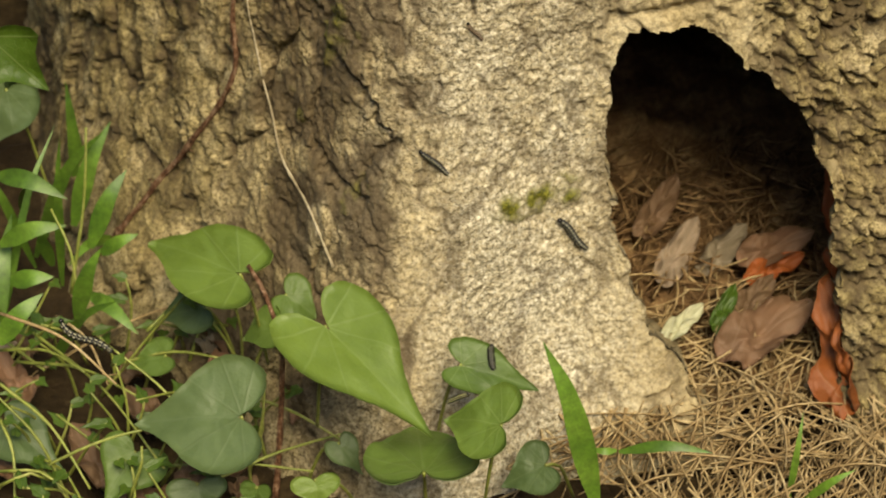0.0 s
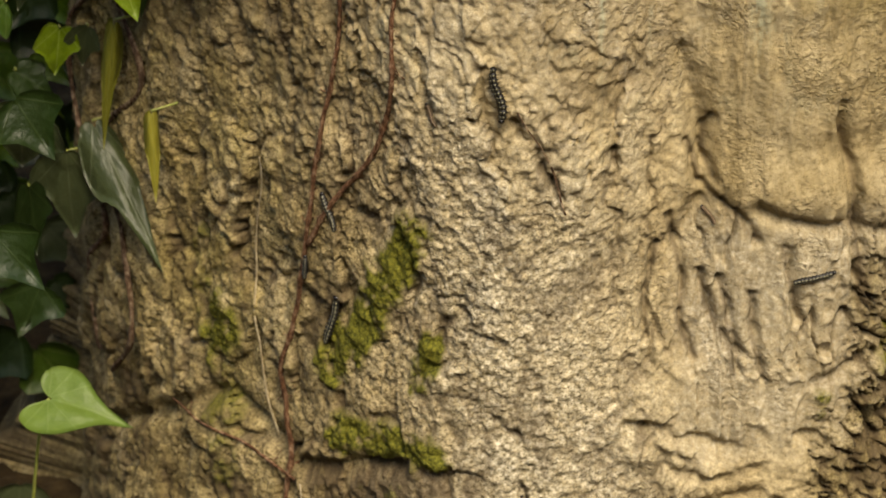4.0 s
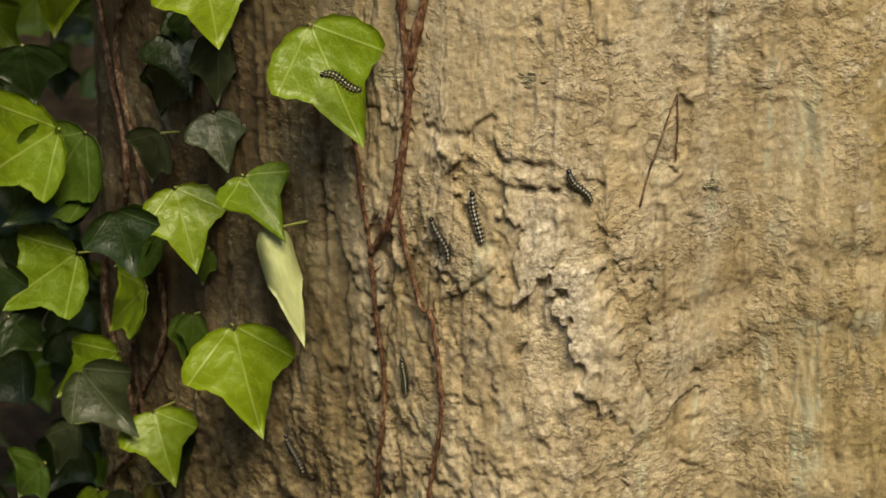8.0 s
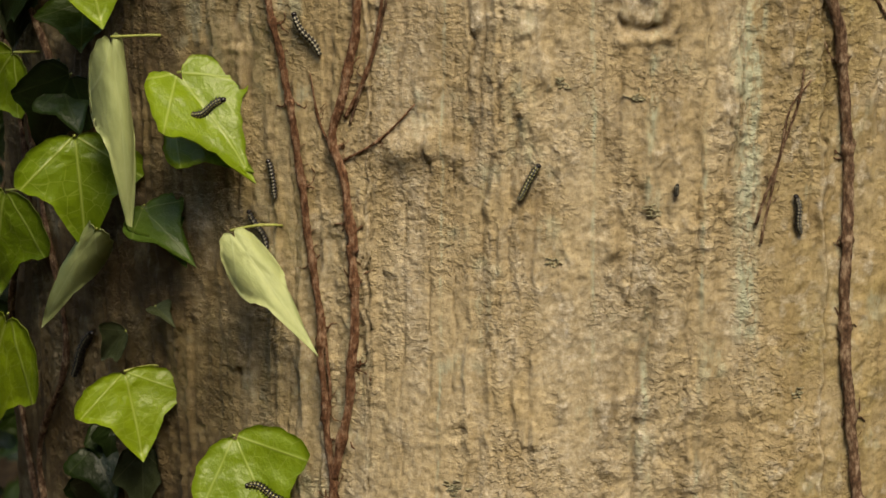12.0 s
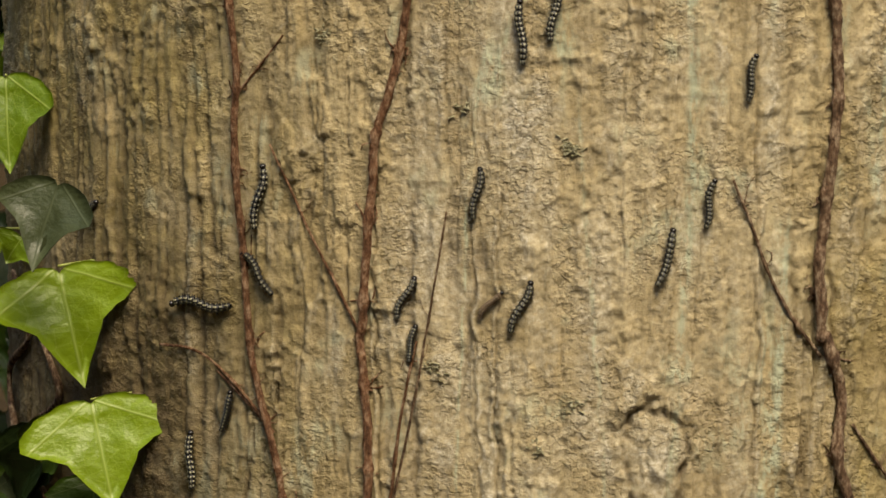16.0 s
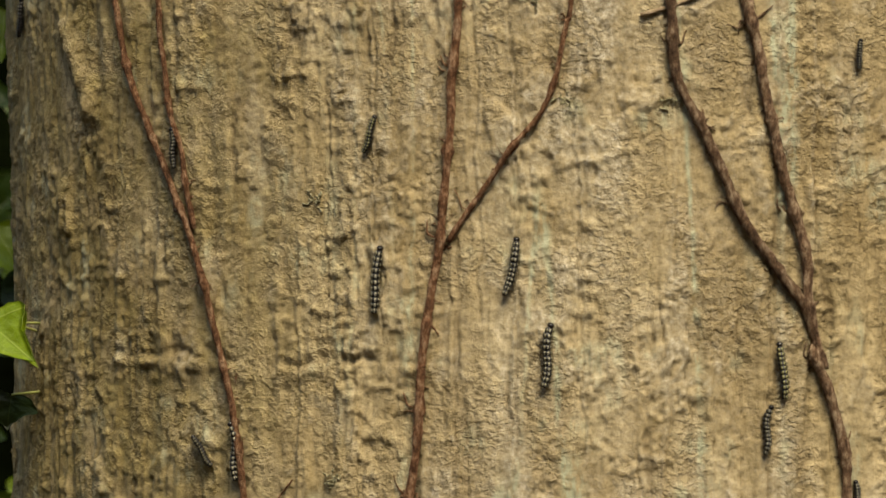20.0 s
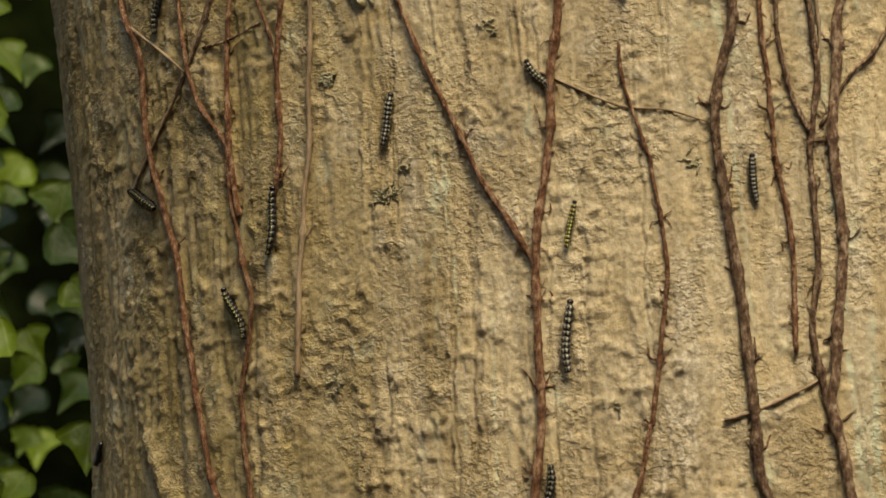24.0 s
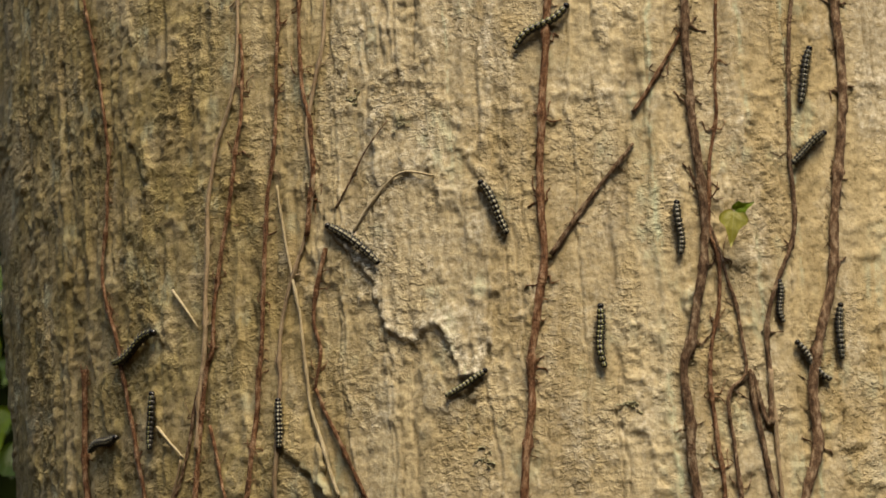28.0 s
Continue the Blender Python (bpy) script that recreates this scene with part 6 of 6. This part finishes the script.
caterpillar("dark", 0.0242, (1.5, 13.7, 0.401, 10.7, 0.384), (3.0, 16.8, 0.409, 13.9, 0.397), (3.5, 17.9, 0.407, 14.2, 0.400), (5.5, 20.3, 0.420, 16.8, 0.413))
caterpillar("brown", 0.0131, (3.0, 8.2, 0.433, 9.5, 0.423), (3.5, 7.7, 0.437, 8.9, 0.428))
caterpillar("dark", 0.0243, (3.0, -29.5, 0.431, -28.4, 0.407), (3.5, -29.7, 0.430, -28.5, 0.412), (5.5, -30.0, 0.454, -29.3, 0.431))
caterpillar("dark", 0.0166, (3.0, -32.8, 0.373, -33.0, 0.355), (3.5, -32.6, 0.379, -32.8, 0.363))
caterpillar("dark", 0.0330, (3.5, -10.6, 0.521, -11.5, 0.550), (5.5, -12.1, 0.511, -12.0, 0.547), (6.5, -12.1, 0.493, -12.1, 0.526))
caterpillar("brown", 0.0136, (3.5, -18.3, 0.524, -17.1, 0.515), (5.5, -17.0, 0.508, -16.5, 0.492), (6.5, -16.3, 0.498, -15.7, 0.485))
caterpillar("green", 0.0199, (5.5, -24.5, 0.653, -25.0, 0.632), (6.5, -24.6, 0.641, -25.6, 0.622), (7.2, -24.7, 0.639, -25.2, 0.620), (8.0, -24.7, 0.632, -24.4, 0.616))
caterpillar("dark", 0.0235, (5.5, -39.5, 0.582, -41.4, 0.559), (6.5, -39.7, 0.574, -40.6, 0.547), (7.2, -40.9, 0.557, -39.9, 0.540), (8.0, -40.3, 0.553, -37.9, 0.536))
caterpillar("pale", 0.0274, (6.5, -18.2, 0.743, -20.2, 0.718), (7.2, -18.2, 0.741, -18.8, 0.716), (8.0, -18.0, 0.740, -17.0, 0.713), (9.5, -16.9, 0.722, -15.7, 0.695))
caterpillar("dark", 0.0243, (6.5, -19.6, 0.713, -19.0, 0.690), (7.2, -22.2, 0.711, -18.9, 0.692), (8.0, -21.5, 0.722, -19.7, 0.701), (9.5, -20.3, 0.739, -21.0, 0.714))
caterpillar("dark", 0.0219, (7.2, -10.9, 0.764, -8.7, 0.750), (8.0, -9.8, 0.759, -7.9, 0.741), (9.5, -8.4, 0.746, -6.8, 0.726))
caterpillar("dark", 0.0420, (9.5, -54.6, 0.845, -56.2, 0.822), (11.0, -55.7, 0.841, -61.6, 0.801), (11.5, -55.2, 0.841, -60.6, 0.804))
caterpillar("dark", 0.0206, (9.5, 16.0, 0.921, 16.2, 0.902), (11.0, 16.0, 0.947, 16.3, 0.923), (11.5, 15.3, 0.952, 16.1, 0.928), (13.5, 14.7, 0.970, 15.0, 0.949), (14.2, 14.6, 0.979, 14.6, 0.960))
caterpillar("green", 0.0209, (11.0, -6.1, 0.980, -7.4, 0.959), (11.5, -6.3, 0.975, -7.9, 0.958), (13.5, -7.6, 0.965, -9.1, 0.942), (14.2, -8.4, 0.954, -8.6, 0.935))
caterpillar("pale", 0.0301, (13.5, -41.5, 1.101, -39.9, 1.072), (14.2, -40.4, 1.091, -39.3, 1.060), (15.0, -40.0, 1.080, -39.0, 1.049), (15.8, -40.1, 1.065, -39.9, 1.037), (16.4, -39.6, 1.058, -39.8, 1.032))
caterpillar("dark", 0.0225, (13.5, -37.4, 1.101, -34.6, 1.083), (14.2, -36.8, 1.098, -34.5, 1.080), (15.0, -36.3, 1.093, -34.8, 1.071), (15.8, -35.3, 1.087, -36.3, 1.068), (16.4, -35.3, 1.087, -36.4, 1.066))
caterpillar("pale", 0.0254, (13.5, -27.3, 1.036, -24.2, 1.019), (14.2, -26.8, 1.032, -23.2, 1.018), (15.0, -26.2, 1.027, -23.1, 1.013))
caterpillar("dark", 0.0206, (13.5, -30.0, 0.977, -29.5, 0.954), (14.2, -29.4, 0.984, -29.3, 0.964), (15.0, -30.3, 0.992, -29.5, 0.972))
caterpillar("dark", 0.0215, (13.5, -32.4, 0.946, -31.1, 0.927), (14.2, -32.3, 0.955, -31.2, 0.933))
caterpillar("dark", 0.0275, (13.5, -10.7, 1.127, -10.8, 1.101), (14.2, -9.6, 1.135, -10.8, 1.108), (15.0, -8.5, 1.145, -10.1, 1.119), (15.8, -8.5, 1.152, -10.0, 1.126), (16.4, -7.9, 1.157, -9.7, 1.131), (17.0, -7.8, 1.164, -8.6, 1.138))
caterpillar("dark", 0.0258, (14.2, -13.1, 1.186, -12.9, 1.161), (15.0, -12.5, 1.197, -13.0, 1.171), (15.8, -12.7, 1.206, -13.0, 1.180), (16.4, -12.3, 1.212, -13.2, 1.186), (17.0, -12.4, 1.219, -12.7, 1.194), (18.0, -12.4, 1.234, -12.5, 1.207), (19.0, -12.1, 1.246, -12.2, 1.221))
caterpillar("dark", 0.0230, (14.2, -16.3, 1.175, -17.9, 1.157), (15.0, -17.0, 1.168, -18.7, 1.146), (15.8, -18.0, 1.156, -19.2, 1.134), (16.4, -18.5, 1.148, -20.5, 1.127), (17.0, -19.5, 1.138, -20.6, 1.116))
caterpillar("dark", 0.0186, (14.2, -17.0, 1.146, -17.9, 1.128), (15.0, -17.8, 1.134, -17.9, 1.119), (15.8, -18.0, 1.130, -18.4, 1.112), (16.4, -18.2, 1.126, -19.2, 1.108), (17.0, -18.2, 1.120, -19.4, 1.103))
caterpillar("brown", 0.0179, (14.2, -9.9, 1.155, -10.9, 1.138), (15.0, -9.9, 1.155, -11.5, 1.140), (15.8, -10.6, 1.149, -12.4, 1.136), (16.4, -11.1, 1.146, -13.2, 1.133), (17.0, -11.2, 1.145, -13.8, 1.132))
caterpillar("pale", 0.0391, (14.2, -39.4, 1.127, -33.2, 1.129), (15.0, -40.4, 1.127, -33.8, 1.130), (15.8, -41.1, 1.129, -34.9, 1.132), (16.4, -43.1, 1.126, -36.5, 1.132), (17.0, -44.6, 1.126, -37.8, 1.132))
caterpillar("dark", 0.0267, (14.2, -34.6, 1.167, -34.3, 1.143), (15.0, -34.6, 1.165, -31.8, 1.144), (15.8, -34.3, 1.161, -30.9, 1.141), (16.4, -33.8, 1.156, -30.7, 1.136), (17.0, -32.4, 1.150, -30.2, 1.131))
caterpillar("pale", 0.0334, (15.0, -32.0, 1.214, -31.5, 1.182), (15.8, -31.8, 1.205, -32.5, 1.173), (16.4, -32.0, 1.204, -32.6, 1.168), (17.0, -31.7, 1.200, -33.2, 1.168), (18.0, -31.5, 1.196, -33.5, 1.162))
caterpillar("dark", 0.0204, (15.0, -52.2, 1.175, -53.7, 1.147), (15.8, -52.2, 1.174, -55.0, 1.163), (16.4, -51.4, 1.174, -54.7, 1.165), (17.0, -51.0, 1.174, -54.2, 1.169), (18.0, -50.9, 1.174, -53.8, 1.174))
caterpillar("dark", 0.0290, (15.0, 4.0, 1.196, 2.7, 1.168), (15.8, 3.4, 1.181, 2.1, 1.154), (16.4, 2.9, 1.173, 1.4, 1.145), (17.0, 2.6, 1.162, 0.9, 1.134))
caterpillar("dark", 0.0238, (15.0, 6.3, 1.220, 6.7, 1.198), (15.8, 6.6, 1.207, 5.7, 1.183), (16.4, 6.0, 1.194, 5.3, 1.171), (17.0, 5.8, 1.185, 4.8, 1.162))
caterpillar("pale", 0.0307, (15.8, -8.6, 1.285, -9.3, 1.257), (16.4, -10.0, 1.292, -9.1, 1.263), (17.0, -9.2, 1.301, -9.1, 1.271), (18.0, -8.8, 1.317, -9.4, 1.286), (19.0, -7.7, 1.331, -9.2, 1.301), (20.0, -7.6, 1.347, -8.3, 1.317), (20.5, -7.6, 1.352, -8.1, 1.320))
caterpillar("pale", 0.0273, (15.8, -6.6, 1.293, -7.4, 1.266), (16.4, -6.6, 1.300, -5.5, 1.273), (17.0, -6.5, 1.295, -4.5, 1.269), (18.0, -5.1, 1.283, -3.8, 1.257), (19.0, -4.2, 1.269, -2.7, 1.244))
caterpillar("dark", 0.0231, (15.8, 9.5, 1.261, 8.9, 1.238), (16.4, 9.9, 1.267, 8.9, 1.244), (17.0, 9.9, 1.277, 9.5, 1.255), (18.0, 9.6, 1.287, 9.8, 1.264), (19.0, 9.5, 1.297, 9.3, 1.276), (20.0, 10.0, 1.309, 9.4, 1.285), (20.5, 9.9, 1.311, 9.4, 1.289))
caterpillar("dark", 0.0203, (15.8, 16.6, 1.257, 16.8, 1.235), (16.4, 16.6, 1.250, 16.4, 1.228), (17.0, 16.4, 1.241, 16.1, 1.222), (18.0, 16.1, 1.228, 15.8, 1.208))
caterpillar("dark", 0.0184, (16.4, 17.2, 1.304, 17.4, 1.284), (17.0, 17.3, 1.295, 17.4, 1.273), (18.0, 17.4, 1.284, 17.5, 1.268), (19.0, 17.3, 1.278, 17.5, 1.261))
caterpillar("pale", 0.0329, (16.4, -23.7, 1.331, -24.4, 1.301), (17.0, -22.6, 1.339, -24.0, 1.308), (18.0, -21.8, 1.352, -23.3, 1.320), (19.0, -22.1, 1.368, -22.5, 1.336), (20.0, -21.7, 1.383, -22.4, 1.351), (20.5, -21.8, 1.391, -22.3, 1.357), (22.5, -20.2, 1.424, -21.1, 1.390))
caterpillar("pale", 0.0283, (17.0, -11.3, 1.355, -11.6, 1.327), (18.0, -10.8, 1.368, -11.3, 1.341), (19.0, -10.6, 1.377, -11.3, 1.348), (20.0, -10.2, 1.388, -11.3, 1.360), (20.5, -10.2, 1.395, -11.0, 1.367), (22.5, -9.5, 1.417, -10.1, 1.389))
caterpillar("dark", 0.0185, (17.0, -37.5, 1.309, -39.6, 1.297), (18.0, -37.4, 1.304, -39.6, 1.288), (19.0, -38.9, 1.297, -40.0, 1.281), (20.0, -40.2, 1.287, -37.9, 1.272))
caterpillar("pale", 0.0285, (18.0, -38.0, 1.341, -36.5, 1.314), (19.0, -36.7, 1.318, -35.6, 1.291), (20.0, -36.0, 1.295, -35.3, 1.266), (20.5, -35.8, 1.286, -35.2, 1.258))
caterpillar("green", 0.0271, (18.0, 8.0, 1.354, 11.8, 1.338), (19.0, 10.0, 1.345, 11.3, 1.319), (20.0, 10.6, 1.341, 11.2, 1.310), (20.5, 10.8, 1.338, 10.4, 1.314))
caterpillar("dark", 0.0203, (19.0, -43.2, 1.454, -41.6, 1.434), (20.0, -42.3, 1.441, -42.1, 1.420), (20.5, -42.2, 1.434, -42.1, 1.415), (22.5, -42.2, 1.409, -40.9, 1.393))
caterpillar("green", 0.0190, (19.0, -21.7, 1.455, -22.1, 1.436), (20.0, -21.9, 1.446, -23.1, 1.428), (20.5, -22.3, 1.442, -23.4, 1.423), (22.5, -23.6, 1.423, -25.7, 1.411))
caterpillar("dark", 0.0141, (20.0, 18.0, 1.484, 17.8, 1.470), (20.5, 17.9, 1.481, 17.8, 1.466))
caterpillar("dark", 0.0213, (20.0, -69.4, 1.511, -70.6, 1.492), (20.5, -70.1, 1.506, -72.3, 1.489))
caterpillar("dark", 0.0316, (20.5, -14.1, 1.504, -14.2, 1.535), (22.5, -14.4, 1.461, -14.2, 1.494), (23.5, -14.7, 1.448, -14.1, 1.481), (24.2, -14.5, 1.440, -14.3, 1.470))
caterpillar("pale", 0.0347, (22.5, -12.1, 1.556, -13.2, 1.523), (23.5, -12.0, 1.556, -13.8, 1.518), (24.2, -12.1, 1.551, -12.0, 1.516), (25.0, -12.3, 1.540, -11.8, 1.507))
caterpillar("yellow", 0.0227, (22.5, -10.7, 1.610, -12.3, 1.591), (23.5, -10.9, 1.603, -12.5, 1.581), (24.2, -11.2, 1.599, -11.8, 1.575), (25.0, -11.8, 1.587, -12.0, 1.565))
caterpillar("green", 0.0342, (22.5, -37.8, 1.639, -39.2, 1.605), (23.5, -38.0, 1.624, -39.5, 1.590), (24.2, -38.6, 1.613, -39.5, 1.578), (25.0, -39.0, 1.593, -40.5, 1.563))
caterpillar("green", 0.0299, (22.5, -48.3, 1.593, -46.5, 1.566), (23.5, -46.5, 1.575, -44.0, 1.548), (24.2, -44.8, 1.566, -43.1, 1.538), (25.0, -44.1, 1.548, -45.1, 1.522))
caterpillar("green", 0.0328, (22.5, -60.6, 1.627, -56.0, 1.611), (23.5, -60.3, 1.627, -55.2, 1.611), (24.2, -59.9, 1.626, -54.7, 1.615))
caterpillar("dark", 0.0233, (22.5, 3.2, 1.617, 3.6, 1.594), (23.5, 3.4, 1.619, 3.4, 1.596), (24.2, 3.3, 1.622, 3.5, 1.599), (25.0, 3.2, 1.624, 3.2, 1.599), (26.0, 3.2, 1.624, 2.9, 1.600))
caterpillar("pale", 0.0259, (23.5, -26.1, 1.667, -27.2, 1.640), (24.2, -26.4, 1.654, -27.5, 1.628), (25.0, -27.4, 1.639, -29.4, 1.616), (26.0, -29.1, 1.623, -30.0, 1.598))
caterpillar("pale", 0.0231, (23.5, -14.4, 1.670, -12.6, 1.650), (24.2, -14.3, 1.669, -12.3, 1.648), (25.0, -14.3, 1.662, -12.7, 1.637), (26.0, -13.8, 1.653, -11.8, 1.634), (27.0, -13.2, 1.643, -11.4, 1.625))
caterpillar("green", 0.0300, (24.2, -52.0, 1.735, -53.8, 1.710), (25.0, -49.4, 1.740, -53.6, 1.718), (26.0, -49.0, 1.750, -51.9, 1.724), (27.0, -48.3, 1.757, -50.7, 1.732), (28.0, -47.8, 1.772, -48.4, 1.739))
caterpillar("dark", 0.0302, (25.0, -51.6, 1.758, -56.0, 1.745), (26.0, -52.7, 1.756, -56.9, 1.743), (27.0, -53.1, 1.755, -57.3, 1.735), (28.0, -52.7, 1.754, -59.9, 1.749))
caterpillar("green", 0.0311, (25.0, -5.3, 1.746, -5.7, 1.715), (26.0, -4.3, 1.761, -5.5, 1.731), (27.0, -4.3, 1.774, -4.4, 1.743), (28.0, -4.2, 1.789, -4.2, 1.758))
caterpillar("dark", 0.0278, (25.0, 15.1, 1.763, 13.6, 1.738), (26.0, 16.1, 1.768, 14.2, 1.741), (27.0, 16.5, 1.777, 15.0, 1.749), (28.0, 15.9, 1.791, 15.6, 1.765))
caterpillar("green", 0.0420, (26.0, -45.0, 1.800, -52.6, 1.796), (27.0, -46.5, 1.802, -51.0, 1.781), (28.0, -46.2, 1.802, -54.6, 1.792))
caterpillar("pale", 0.0259, (26.0, -34.2, 1.784, -32.3, 1.758), (27.0, -32.7, 1.770, -32.8, 1.745), (28.0, -33.0, 1.755, -33.0, 1.729))
caterpillar("green", 0.0239, (26.0, -10.8, 1.768, -14.3, 1.755), (27.0, -12.3, 1.762, -16.0, 1.753), (28.0, -13.8, 1.759, -17.4, 1.746))
caterpillar("dark", 0.0245, (26.0, 4.8, 1.822, 4.2, 1.798), (27.0, 4.7, 1.809, 4.1, 1.783), (28.0, 4.1, 1.798, 3.2, 1.774))
caterpillar("dark", 0.0212, (26.0, 10.4, 1.806, 10.1, 1.785), (27.0, 10.3, 1.801, 10.6, 1.784), (28.0, 10.7, 1.802, 10.9, 1.781))
caterpillar("dark", 0.0249, (26.0, 10.6, 1.771, 15.0, 1.770), (27.0, 11.0, 1.770, 13.4, 1.762), (28.0, 11.7, 1.771, 14.5, 1.753))
caterpillar("pale", 0.0373, (27.0, -28.3, 1.850, -24.0, 1.823), (28.0, -27.0, 1.840, -22.5, 1.818))
caterpillar("pale", 0.0308, (27.0, -15.0, 1.866, -12.3, 1.841), (28.0, -13.3, 1.855, -11.2, 1.827))
caterpillar("dark", 0.0273, (27.0, 3.1, 1.856, 3.6, 1.830), (28.0, 2.9, 1.842, 2.8, 1.813))
caterpillar("dark", 0.0251, (27.0, 17.7, 1.881, 13.8, 1.867), (28.0, 15.9, 1.879, 12.9, 1.863))
caterpillar("green", 0.0348, (27.0, -5.1, 1.950, -9.5, 1.926), (28.0, -5.0, 1.944, -9.7, 1.922))
caterpillar("dark", 0.0305, (27.0, 15.6, 1.924, 14.4, 1.895), (28.0, 15.3, 1.924, 14.0, 1.894))


def motions():
    """The caterpillars creep over the bark; while they do, a ripple runs along their rings."""
    for n, (thing, parts, rest, girth, rows, still) in enumerate(crawlers):
        if still:
            walk(thing, [(0.0, thing.matrix_basis.copy()), (28.0, thing.matrix_basis.copy())])
            continue
        path = crawl_rows(rows, girth)
        walk(thing, path)
        start, end = max(0.0, rows[0][0] - 1.0), min(28.0, rows[-1][0] + 1.0)
        moved = (path[-1][1].translation - path[0][1].translation).length
        if moved < 0.012:
            continue
        steps = int((end - start) / 0.4) + 1
        for k, (ob, (x, y, turn)) in enumerate(zip(parts, rest)):
            keyed = []
            for q in range(steps + 1):
                t = min(end, start + q * 0.4)
                if keyed and t - keyed[-1][0] < 0.1:
                    break
                lift = girth * 0.30 * max(0.0, math.sin(0.75 * k + 4.2 * t + n))
                push = girth * 0.12 * math.sin(0.75 * k + 4.2 * t + n + 1.0)
                keyed.append((t, pose(x, y + push, lift, 0, 0, math.degrees(turn) + 3 * math.sin(0.5 * k + 1.7 * t + n))))
            if keyed[0][0] > 0:
                keyed.insert(0, (0.0, keyed[0][1]))
            if keyed[-1][0] < 28:
                keyed.append((28.0, keyed[-1][1]))
            walk(ob, keyed)


motions()
